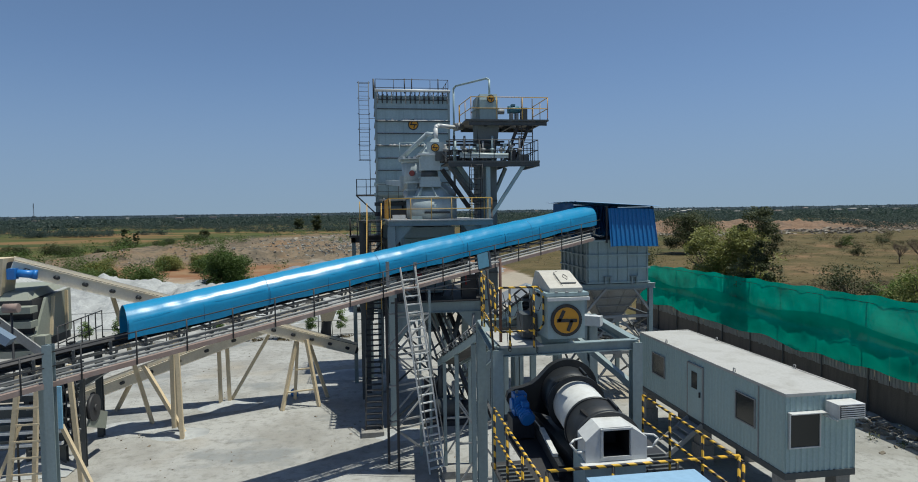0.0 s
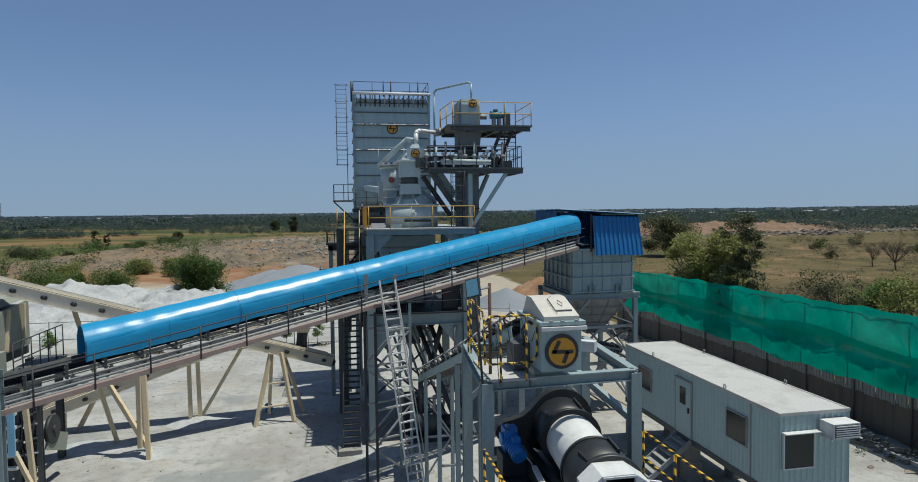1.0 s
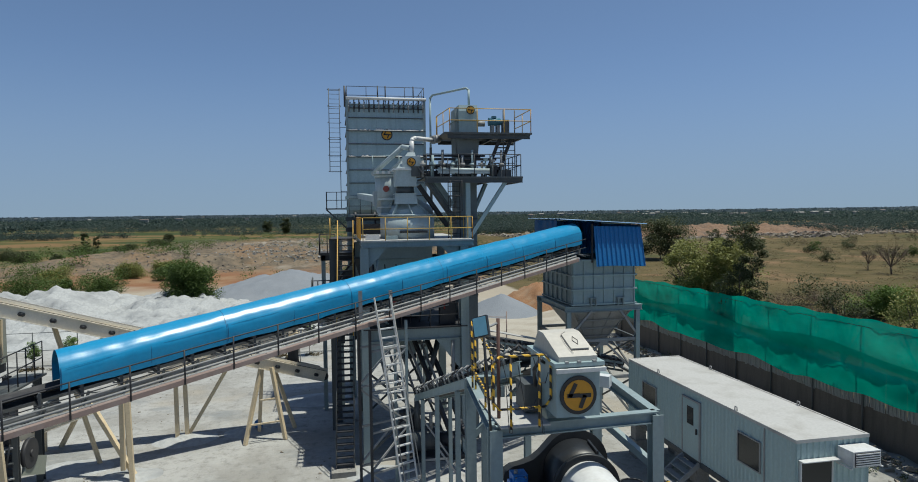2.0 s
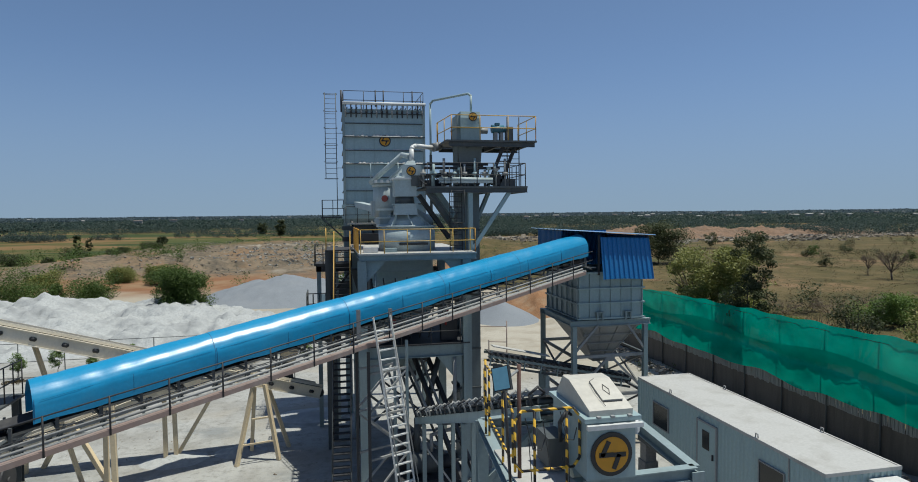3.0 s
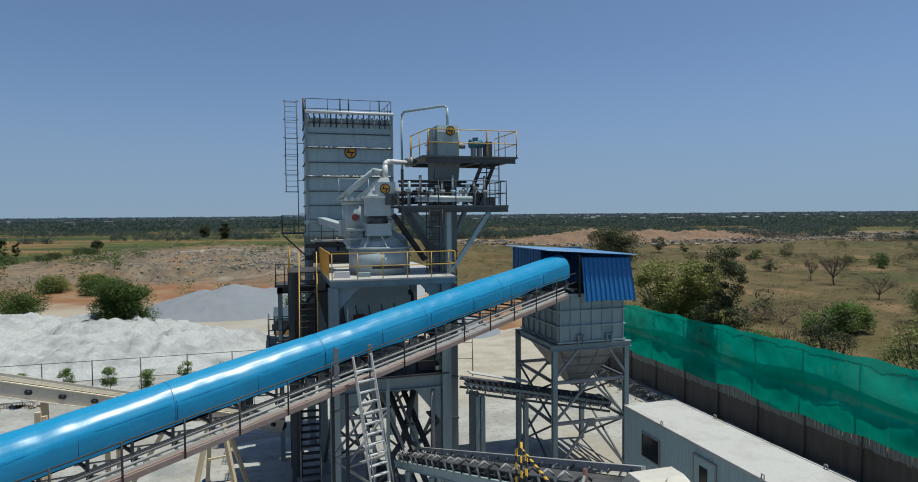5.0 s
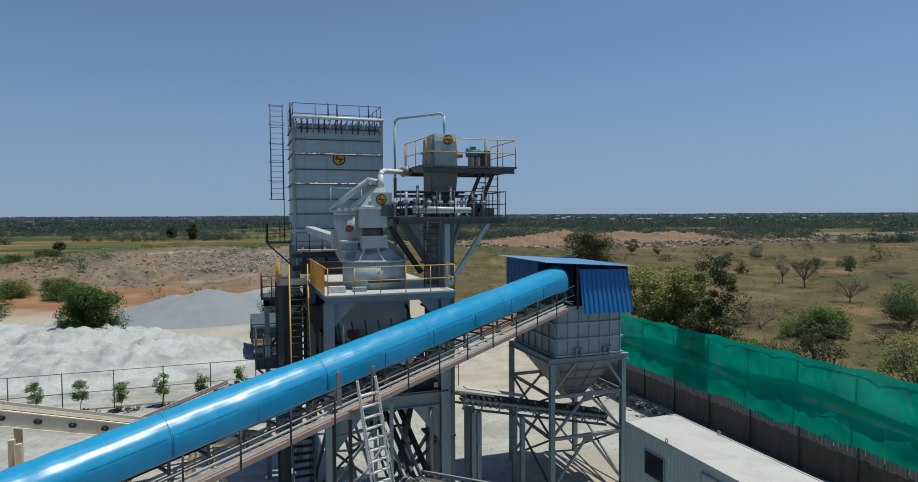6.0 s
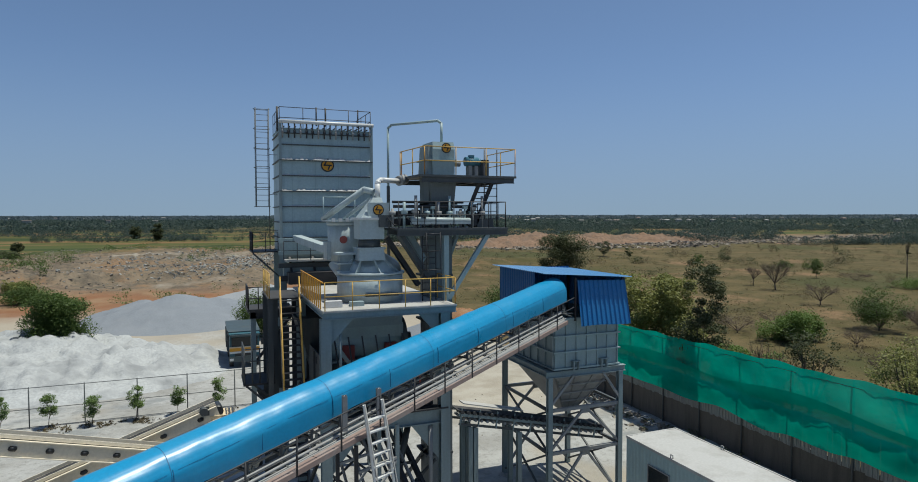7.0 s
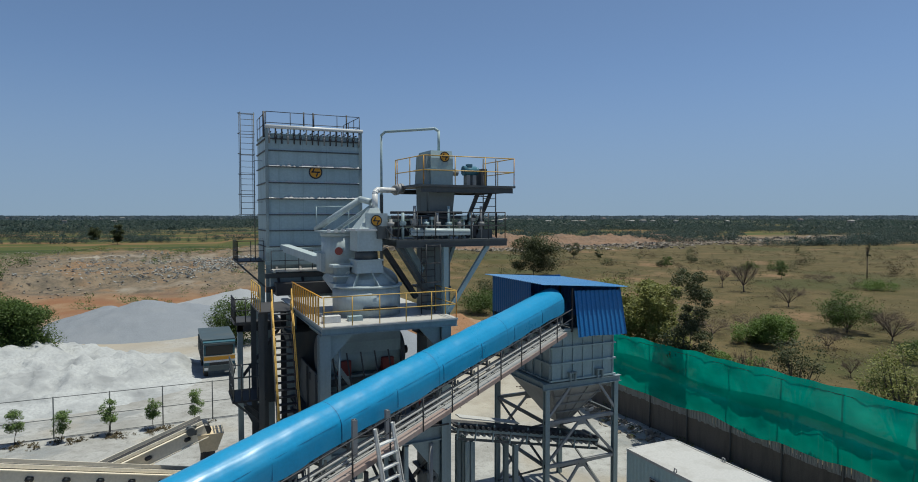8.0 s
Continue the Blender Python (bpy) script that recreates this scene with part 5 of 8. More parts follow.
# lower lean-to platform behind the stair
lp = thing("service_platform", "dark railed steel service platform with hanging chute", "platform", (0.8, 37.5, 0))
part("deck", Shape().box((-0.25, 36.4, 6.0), (1.0, 38.2, 6.08)), DARK, lp)
for x in (-0.2, 0.1, 0.4, 0.7, 0.95):
    part("rail_post", Shape().tube((x, 36.45, 6.08), (x, 36.45, 7.5), 0.03, n=6), STEEL, lp)
for y in (37.0, 37.6, 38.15):
    part("rail_post", Shape().tube((-0.2, y, 6.08), (-0.2, y, 7.5), 0.03, n=6), STEEL, lp)
for z in (7.5, 7.0, 6.5):
    part("handrail", Shape().tube((-0.2, 36.45, z), (0.95, 36.45, z), 0.026, n=6), STEEL, lp)
    part("handrail", Shape().tube((-0.2, 36.45, z), (-0.2, 38.15, z), 0.026, n=6), STEEL, lp)
part("brace", Shape().beam((-0.15, 36.5, 6.0), (1.0, 36.5, 4.9), 0.08, 0.08), STEEL, lp)
part("brace", Shape().beam((-0.15, 38.1, 6.0), (1.0, 38.1, 4.9), 0.08, 0.08), STEEL, lp)
part("column", Shape().ibeam((1.05, 37.2, 0), (1.05, 37.2, 9.5), 0.3, 0.3, 0.03), STEEL, lp)

# ---- discharge conveyor under the hopper ----
pit = thing("short_belt_conveyor", "short dusty belt conveyor under the storage hopper", "conveyor", (11.7, 34.6, 0))
PA, PB = Vector((8.2, 34.5, 4.55)), Vector((15.4, 34.5, 3.0))
for y in (-0.5, 0.5):
    o = Vector((0, y, 0))
    part("stringer", Shape().beam(PA + o, PB + o, 0.06, 0.12), GREY, pit)
    part("lower_chord", Shape().beam(PA + o - Vector((0, 0, 0.4)), PB + o - Vector((0, 0, 0.4)), 0.06, 0.1), STEEL, pit)
part("belt", Shape().beam(PA + Vector((0, 0, 0.14)), PB + Vector((0, 0, 0.14)), 0.8, 0.03), RUBBER, pit)
part("cover_edge", Shape().beam(PA + Vector((0.2, -0.3, 0.45)), PA.lerp(PB, 0.42) + Vector((0, -0.3, 0.45)), 0.5, 0.04), ROOFW, pit)
for i in range(26):
    p = PA.lerp(PB, (i + 0.5) / 26)
    part("idler", Shape().tube(p + Vector((0, -0.62, 0.14)), p + Vector((0, -0.05, 0.05)), 0.08, n=8), DARK, pit)
    part("return_idler", Shape().tube(p + Vector((0.1, -0.5, -0.22)), p + Vector((0.1, 0.5, -0.22)), 0.06, n=8), GALV, pit)
    if i % 3 == 0:
        part("web_bar", Shape().beam(p + Vector((0, -0.54, 0.3)), p + Vector((-0.1, -0.54, -0.42)), 0.06, 0.06), GREY, pit)
part("tail_drum", Shape().tube(PB + Vector((-0.1, -0.45, 0)), PB + Vector((-0.1, 0.45, 0)), 0.22, n=14), BLACK, pit)
for x in (8.75, 9.0, 11.1):
    z = PA.z + (PB.z - PA.z) * (x - PA.x) / (PB.x - PA.x) - 0.5
    part("leg", Shape().ibeam((x, 34.1, 0), (x, 34.1, z), 0.2, 0.2, 0.025), GREY, pit)
    part("leg", Shape().ibeam((x, 34.95, 0), (x, 34.95, z), 0.2, 0.2, 0.025), GREY, pit)

# ---- feed conveyor to the drum unit ----
feed = thing("feed_belt_conveyor", "open grey belt conveyor with curved idler hooks", "conveyor", (4.5, 21.7, 0))
QA, QB = Vector((4.4, 28.4, 3.6)), Vector((4.75, 15.3, 7.95))
for x in (-0.48, 0.48):
    o = Vector((x, 0, 0))
    part("stringer", Shape().ibeam(QA + o, QB + o, 0.08, 0.24, 0.012), PALE, feed)
part("belt", Shape().beam(QA + Vector((0, 0, 0.28)), QB + Vector((0, 0, 0.28)), 0.75, 0.03), RUBBER, feed)
part("return_belt", Shape().beam(QA - Vector((0, 0, 0.05)), QB - Vector((0, 0, 0.05)), 0.7, 0.02), RUBBER, feed)
part("skirt_edge", Shape().beam(QA + Vector((0.4, 0, 0.42)), QB + Vector((0.4, 0, 0.42)), 0.08, 0.1), GALV, feed)
for i in range(22):
    p = QA.lerp(QB, (i + 0.5) / 22)
    for x in (-0.5, 0.5):
        part("idler_hook", Shape().path([p + Vector((x, 0, 0.12)), p + Vector((x * 1.15, -0.04, 0.34)), p + Vector((x * 0.85, -0.06, 0.47)), p + Vector((x * 0.6, -0.06, 0.36))], 0.024, 6), GALV if i % 3 else DARK, feed)
    part("idler", Shape().tube(p + Vector((-0.4, 0, 0.2)), p + Vector((0.4, 0, 0.2)), 0.05, n=8), STEEL, feed)
for y, w in ((26.4, 0.13), (23.6, 0.13), (20.6, 0.13), (17.8, 0.14)):
    t = (QA.y - y) / (QA.y - QB.y)
    p = QA.lerp(QB, t)
    for x in (-0.5, 0.5):
        part("leg", Shape().ibeam((p.x + x, y, 0), (p.x + x, y, p.z - 0.15), w, w, 0.02), GREY, feed)
    part("brace", Shape().beam((p.x - 0.5, y, 0.4), (p.x + 0.5, y, 1.9), 0.06, 0.06).beam((p.x - 0.5, y, 3.4), (p.x + 0.5, y, 1.9), 0.06, 0.06), GALV, feed)
    part("strut", Shape().beam((p.x - 0.5, y, 1.9), (p.x + 0.5, y, 1.9), 0.07, 0.07), GALV, feed)
for i, (x, y) in enumerate(((3.9, 25.3), (4.5, 25.1), (5.1, 25.2))):
    tagged(part("footing_block", Shape().box((x - 0.25, y - 0.25, 0), (x + 0.25, y + 0.25, 0.3)), CONCRETE), "pale concrete footing block in the yard", "block", "footing blocks")
# slanting chute and hoses below the tower
ch = thing("skip_track", "dark inclined skip track under the mixing tower", "track", (5.0, 31.5, 0))
for x in (4.35, 4.95):
    part("track_rail", Shape().beam((x + 0.0, 33.5, 5.4), (x + 1.5, 29.4, 0.8), 0.14, 0.2), DARK, ch)
    part("track_guard", Shape().beam((x - 0.3, 33.4, 5.3), (x + 0.6, 31.0, 2.6), 0.08, 0.12), GALV, ch)
for i in range(8):
    t = i / 8
    part("track_tie", Shape().beam((4.35 + 1.5 * t, 33.5 - 4.1 * t, 5.4 - 4.6 * t), (4.95 + 1.5 * t, 33.5 - 4.1 * t, 5.4 - 4.6 * t), 0.1, 0.08), STEEL, ch)

for i, (x0, y0, x1, z1, m_) in enumerate(((3.2, 32.2, 4.6, 4.9, GALV), (3.7, 32.6, 5.2, 5.1, GALV), (4.1, 32.0, 5.9, 4.6, STEEL), (2.9, 33.0, 3.9, 4.4, GALV))):
    tagged(part("leaning_pipe", Shape().tube((x1, y0, 0.2), (x0, y0 + 0.9, z1), 0.06, n=8), m_), "pale steel pipe leaning under the mixing tower", "pipe", "leaning pipes")
ps = thing("pump_skid", "dark bitumen pump skid under the mixing tower", "pump", (5.2, 31.6, 0))
part("skid_frame", Shape().box((3.6, 30.9, 0.0), (6.4, 32.6, 0.22)), DARK, ps)
part("pump_body", Shape().tube((4.0, 31.6, 0.75), (5.3, 31.6, 0.75), 0.48, n=18), STEEL, ps)
part("pump_motor", Shape().tube((5.4, 31.6, 0.7), (6.1, 31.6, 0.7), 0.3, n=16), DARK, ps)
part("filter_box", Shape().box((3.7, 32.0, 0.22), (4.6, 32.6, 1.9)), DARK, ps)
part("pipe", Shape().path([(4.4, 31.6, 1.2), (4.4, 31.6, 2.6), (4.9, 32.0, 3.0), (5.6, 32.6, 5.2)], 0.12, 10), STEEL, ps)
part("pipe", Shape().path([(5.0, 31.5, 1.2), (5.0, 31.5, 1.9), (6.0, 31.3, 2.2), (6.0, 31.3, 5.2)], 0.08, 8), GALV, ps)
wb = thing("discharge_chute", "dusty steel discharge chute below the mixer", "chute", (4.2, 33.4, 0))
part("chute_body", Shape().frustum((0.3, 0.35), (0.75, 0.8), (4.3, 33.8), (4.3, 34.0), 4.2, 5.3), GREY, wb)
part("chute_gate", Shape().box((3.95, 33.4, 4.0), (4.65, 34.2, 4.2)), DARK, wb)
for x in (3.0, 5.7):
    part("hanger", Shape().beam((x, 33.4, 5.3), (4.3 + (x - 4.3) * 0.4, 33.7, 4.3), 0.08, 0.08), GALV, wb)
for y in (31.6, 36.9):
    for x0, x1 in ((2.4, 6.3), (6.3, 2.4)):
        part("sway_brace", Shape().beam((x0, y, 0.4), (x1, y, 3.8), 0.09, 0.09), STEEL, wb)

# ---- dryer drum unit ----
frame_ = thing("drum_support_frame", "grey steel frame carrying the weigh bin and walkway", "frame", (4.8, 15.2, 0))
FP = [(3.38, 13.75), (6.2, 13.85), (3.62, 16.7), (6.45, 16.9)]
for x, y in FP:
    part("post", Shape().ibeam((x, y, 0), (x, y, 7.4), 0.2, 0.2, 0.025), GREY, frame_)
for i, j in ((0, 1), (2, 3), (0, 2), (1, 3)):
    part("beam", Shape().ibeam((*FP[i], 7.36), (*FP[j], 7.36), 0.16, 0.2, 0.02), GREY, frame_)
part("brace", Shape().beam((3.62, 16.7, 6.2), (4.9, 16.8, 7.3), 0.12, 0.12), GREY, frame_)
part("brace", Shape().beam((6.3, 13.95, 6.4), (5.4, 15.5, 7.3), 0.12, 0.12), GREY, frame_)
part("brace", Shape().beam((6.55, 16.9, 5.9), (5.5, 16.85, 7.3), 0.12, 0.12), GREY, frame_)
part("deck_plate", Shape().box((3.42, 13.5, 7.47), (4.22, 15.05, 7.5)), ROOFW, frame_, "white dusty walkway plate")
part("side_beam", Shape().beam((5.1, 16.2, 7.55), (6.1, 15.4, 7.55), 0.2, 0.22), WHITE, frame_)
for loop in (((3.3, 13.5), (4.22, 13.5)), ((3.36, 13.8), (3.58, 16.3))):
    (xa, ya), (xb, yb) = loop
    part("guard_loop", Shape().path([(xa, ya, 7.78), (xa, ya, 8.48), (xa + (xb - xa) * 0.1, ya + (yb - ya) * 0.1, 8.6), (xb - (xb - xa) * 0.1, yb - (yb - ya) * 0.1, 8.6), (xb, yb, 8.48), (xb, yb, 7.9), (xb - (xb - xa) * 0.1, yb - (yb - ya) * 0.1, 7.78), (xa + (xb - xa) * 0.1, ya + (yb - ya) * 0.1, 7.78), (xa, ya, 7.9)], 0.02, 8), HAZARD, frame_, "yellow and black striped guard rail")
    for t in (0.3, 0.8):
        part("guard_post", Shape().tube((xa + (xb - xa) * t, ya + (yb - ya) * t, 7.46), (xa + (xb - xa) * t, ya + (yb - ya) * t, 8.6), 0.02, n=8), HAZARD, frame_)
for x, y in ((3.5, 15.9),):
    part("guard_post", Shape().tube((x, y, 7.4), (x, y, 8.75), 0.02, n=8), HAZARD, frame_)
part("mast", Shape().tube((3.5, 13.95, 7.4), (3.5, 13.95, 9.12), 0.03, n=8), material("dark_rust", (0.10, 0.055, 0.045), 0.8), frame_, "rusty pipe mast")
for k, (xa, za, xb, zb) in enumerate(((3.45, 8.5, 3.75, 8.2), (3.7, 8.45, 4.0, 7.9), (3.95, 8.55, 4.2, 8.3), (3.5, 8.2, 3.62, 7.55), (4.05, 8.3, 4.12, 7.5))):
    part("cable", Shape().path([(xa, 13.52, za), (xa * 0.7 + xb * 0.3, 13.46, min(za, zb) - 0.12), (xa * 0.3 + xb * 0.7, 13.47, min(za, zb) - 0.14), (xb, 13.55, zb)], 0.007, 5), BLACK, frame_, "thin black cable")
CREAMW = material("off_white_paint", (0.495, 0.48, 0.435), 0.5, var=0.06, dirt=(0.345, 0.323, 0.277), dirt_amount=0.4)
bin_ = thing("weigh_bin", "pale grey weigh bin with white sloping lid", "bin", (4.67, 14.0, 7.5))
part("body", Shape().box((4.25, 13.32, 7.64), (4.96, 14.6, 8.44)).frustum((0.16, 0.16), (0.34, 0.34), (4.6, 14.25), (4.6, 14.25), 7.15, 7.64), PALE, bin_)
part("flange", Shape().box((4.2, 13.26, 8.44), (5.02, 14.66, 8.5)), PALE, bin_)
part("flange_channel", Shape().box((4.22, 13.2, 8.36), (5.02, 13.26, 8.42)), WHITE, bin_)
prof = [(13.34, 8.5), (13.34, 8.58), (14.08, 8.82), (14.34, 8.82), (14.6, 8.5)]
n_ = len(prof)
part("lid", Shape().add([(4.3, y, z) for y, z in prof] + [(4.93, y, z) for y, z in prof],
                        [tuple(range(n_)), tuple(range(2 * n_ - 1, n_ - 1, -1))] + [(k, k + n_, (k + 1) % n_ + n_, (k + 1) % n_) for k in range(n_)]), CREAMW, bin_, "off-white sloping lid")
hx = part("hatch", Shape().beam((4.72, 13.52, 8.655), (4.72, 13.98, 8.805), 0.3, 0.025), CREAMW, bin_)
part("hatch_mark", Shape().path([(4.72, 13.62, 8.705), (4.765, 13.74, 8.745), (4.72, 13.86, 8.785), (4.675, 13.74, 8.745), (4.72, 13.62, 8.705)], 0.005, 5), DARK, hx)
part("hatch_lip", Shape().beam((4.58, 13.515, 8.635), (4.86, 13.515, 8.635), 0.02, 0.02), DARK, hx)
part("hatch_cable", Shape().path([(4.56, 13.4, 8.62), (4.54, 13.7, 8.725), (4.56, 13.95, 8.81), (4.66, 14.03, 8.83)], 0.004, 5), DARK, bin_)
for x in (4.4, 4.6, 4.85):
    part("clamp", Shape().box((x - 0.025, 13.24, 8.5), (x + 0.025, 13.3, 8.525)), GALV, bin_)
disc("badge", (4.60, 13.315, 7.985), 0.30, (0, -1, 0), bin_)
part("side_duct", Shape().box((3.95, 14.0, 7.55), (4.24, 14.5, 8.0)), STEEL, bin_)
part("hose", Shape().path([(4.1, 13.9, 8.0), (4.05, 13.8, 8.3), (4.15, 13.8, 8.45), (4.3, 13.9, 8.35)], 0.03, 6), BLACK, bin_)

plat = thing("drum_platform", "dark grated steel platform round the dryer drum", "platform", (4.8, 13.0, 0))
part("floor", Shape().box((3.15, 9.7, 5.36), (6.45, 13.3, 5.42)).box((3.75, 13.3, 5.36), (6.45, 15.9, 5.42)), DARK, plat)
for i in range(21):
    y = 9.8 + i * 0.16
    part("grating_bar", Shape().box((3.2, y, 5.42), (3.72, y + 0.05, 5.46)), STEEL, plat)
    part("grating_bar", Shape().box((5.75, y, 5.42), (6.4, y + 0.05, 5.46)), STEEL, plat)
for x in (3.3, 6.3):
    for y in (9.9, 13.1):
        part("leg", Shape().ibeam((x, y, 0), (x, y, 5.36), 0.2, 0.2, 0.02), GREY, plat)
rl = thing("hazard_railing", "yellow and black striped railing round the drum platform", "railing", (4.7, 10, 5.45))
for pts in ([(3.15, 12.95), (3.15, 9.98)], [(3.2, 9.9), (5.9, 9.92)], [(6.02, 10.0), (6.05, 13.2)]):
    (xa, ya), (xb, yb) = pts
    top = 6.66 if abs(ya - yb) < 0.5 else 6.53
    for z in (top, 6.06):
        part("handrail", Shape().tube((xa, ya, z), (xb, yb, z), 0.022, n=8), HAZARD, rl)
    for i in range(4):
        t = i / 3
        part("rail_post", Shape().tube((xa + (xb - xa) * t, ya + (yb - ya) * t, 5.42), (xa + (xb - xa) * t, ya + (yb - ya) * t, top), 0.022, n=8), HAZARD, rl)
drum = thing("dryer_drum", "white rotary dryer drum with wide black rings", "drum", (4.9, 13.5, 5.45))
DA, DB = Vector((4.85, 12.0, 6.15)), Vector((5.15, 15.4, 6.2))
dd = (DB - DA).normalized()
part("shell", Shape().tube(DA, DB, 0.47, n=48), WHITE, drum, "white painted drum shell")
part("ring", Shape().tube(DA - dd * 0.12, DA + dd * 0.72, 0.53, n=48).tube(DA - dd * 0.14, DA - dd * 0.04, 0.565, n=48).tube(DA + dd * 0.66, DA + dd * 0.73, 0.55, n=48), BLACK, drum, "wide black ring guard")
part("ring", Shape().tube(DA + dd * 2.0, DA + dd * 2.8, 0.55, n=48).tube(DA + dd * 1.98, DA + dd * 2.06, 0.575, n=48), BLACK, drum, "wide black ring guard")
for k, r_ in ((0.4, 0.53), (2.4, 0.55)):
    q = DA + dd * k
    part("ring_clip", Shape().beam(q + Vector((0.2, -0.3, r_ - 0.03)), q + Vector((0.26, 0.25, r_ - 0.03)), 0.035, 0.09), BLACK, drum)
part("cradle", Shape().box((4.4, 12.2, 5.46), (4.55, 15.2, 5.75)), BLACK, drum)
part("cradle", Shape().box((5.25, 12.3, 5.46), (5.4, 15.2, 5.75)), BLACK, drum)
part("skid", Shape().beam((4.18, 12.68, 5.72), (4.32, 14.02, 5.72), 0.09, 0.06), WHITE, drum)
part("skid_frame", Shape().beam((4.18, 12.3, 5.58), (4.34, 14.4, 5.58), 0.12, 0.2), BLACK, drum)


def guard_outline(grow=0.0):
    """Outline of the chain guard in the x-z plane: round over the ring, then a hollow sweep down to the motor."""
    r = 0.62 + grow
    pts = [(5.14 + r * math.cos(math.radians(k)), 6.22 + r * math.sin(math.radians(k))) for k in range(-80, 141, 10)]
    return pts + [(4.52 - grow * 0.5, 6.47 + grow), (4.36, 6.36 + grow), (4.16, 6.30 + grow), (3.98, 6.27 + grow), (3.86 - grow, 6.2), (3.83 - grow, 6.08), (3.88 - grow, 5.98), (4.05, 5.92 - grow), (4.5, 5.8 - grow), (4.85, 5.66 - grow)]


def slab(pts, y0, y1):
    n_ = len(pts)
    return Shape().add([(x, y0, z) for x, z in pts] + [(x, y1, z) for x, z in pts],
                       [tuple(range(n_)), tuple(range(2 * n_ - 1, n_ - 1, -1))] + [(k, k + n_, (k + 1) % n_ + n_, (k + 1) % n_) for k in range(n_)])


part("chain_guard", slab(guard_outline(), 14.88, 15.10), BLACK, drum, "black chain guard")
part("guard_lip", slab(guard_outline(0.03), 14.84, 14.88), BLACK, drum)
hd = thing("burner_hood", "white chamfered burner hood with square opening", "hood", (4.84, 11.6, 5.45))
fr = [(4.24, 6.12), (5.24, 6.12), (5.24, 6.46), (4.96, 6.65), (4.47, 6.65), (4.24, 6.45)]
op = [(4.53, 6.2), (4.95, 6.2), (4.95, 6.6), (4.53, 6.6)]
sh = Shape()
vs = [(x, 11.32, z) for x, z in fr] + [(x, 11.32, z) for x, z in op] + [(x + 0.06, 11.86, z - 0.02) for x, z in fr]
sh.add(vs, [(0, 6, 7, 1), (1, 7, 8, 2), (2, 8, 3), (3, 8, 9, 4), (4, 9, 5), (5, 9, 6, 0),
            (0, 1, 11, 10), (1, 2, 12, 11), (2, 3, 13, 12), (3, 4, 14, 13), (4, 5, 15, 14), (5, 0, 10, 15)])
part("shell", sh, WHITE, hd)
LINER_BLACK = material("liner_black", (0.006, 0.006, 0.007), 0.9, bump=0)
sh = Shape()
sh.add([(x, y, z) for y in (11.315, 12.4) for x, z in op], [(0, 4, 5, 1), (1, 5, 6, 2), (2, 6, 7, 3), (3, 7, 4, 0), (4, 7, 6, 5)])
part("opening_liner", sh, LINER_BLACK, hd, "black-lined square opening")
for a_, b_ in (((op[0][0] - 0.03, 6.2), (op[0][0] - 0.03, 6.6)), ((op[1][0] + 0.03, 6.2), (op[1][0] + 0.03, 6.6)), ((op[0][0] - 0.05, 6.62), (op[1][0] + 0.05, 6.62)), ((op[0][0] - 0.05, 6.18), (op[1][0] + 0.05, 6.18))):
    part("opening_trim", Shape().beam((a_[0], 11.31, a_[1]), (b_[0], 11.31, b_[1]), 0.03, 0.02, (0, 1, 0)), WHITE, hd)
part("base", Shape().box((4.24, 11.36, 5.46), (5.24, 11.9, 6.11)), PALE, hd)
part("sill", Shape().box((4.16, 11.22, 6.09), (5.3, 11.36, 6.115)), WHITE, hd)
for x, s_ in ((4.24, -1), (5.24, 1)):
    part("handle", Shape().path([(x, 11.5, 6.45), (x + s_ * 0.16, 11.42, 6.45), (x + s_ * 0.22, 11.4, 6.40), (x + s_ * 0.12, 11.38, 6.27), (x, 11.38, 6.27)], 0.017, 6), WHITE, hd)
mot = thing("geared_motor", "bright blue geared motor beside the drum", "motor", (4.02, 14.5, 5.45))
part("mount", Shape().box((3.8, 14.3, 5.45), (4.25, 14.75, 5.86)), DARK, mot)
part("housing", Shape().box((3.88, 14.45, 5.86), (4.14, 14.72, 6.3)), BLUEMOTOR, mot)
part("motor_can", Shape().tube((4.06, 14.05, 5.9), (4.0, 14.5, 6.05), 0.13, n=18), BLUEMOTOR, mot)
for i in range(6):
    p = Vector((4.058, 14.07, 5.907)).lerp(Vector((4.005, 14.46, 6.04)), i / 5)
    part("cooling_fin", Shape().tube(p, p + Vector((-0.002, 0.018, 0.006)), 0.15, n=18), BLUEMOTOR, mot)
part("terminal_box", Shape().box((3.98, 14.2, 6.1), (4.12, 14.36, 6.2)), BLUEMOTOR, mot)
part("oil_cap", Shape().tube((3.95, 14.55, 6.3), (3.95, 14.55, 6.36), 0.035, n=8), GALV, mot)
part("name_plate", Shape().box((3.92, 14.44, 5.95), (4.02, 14.45, 6.03)), GALV, mot)
part("side_cover", Shape().tube((3.88, 14.58, 6.08), (3.83, 14.58, 6.08), 0.12, n=14), BLUEMOTOR, mot)
part("bearing_flange", Shape().tube((4.0, 14.44, 6.18), (4.0, 14.40, 6.18), 0.11, n=16), BLUEMOTOR, mot)
for x, z in ((3.93, 6.26), (4.09, 6.26), (3.93, 6.1), (4.09, 6.1)):
    part("bolt", Shape().tube((x, 14.45, z), (x, 14.42, z), 0.02, n=6), GALV, mot)
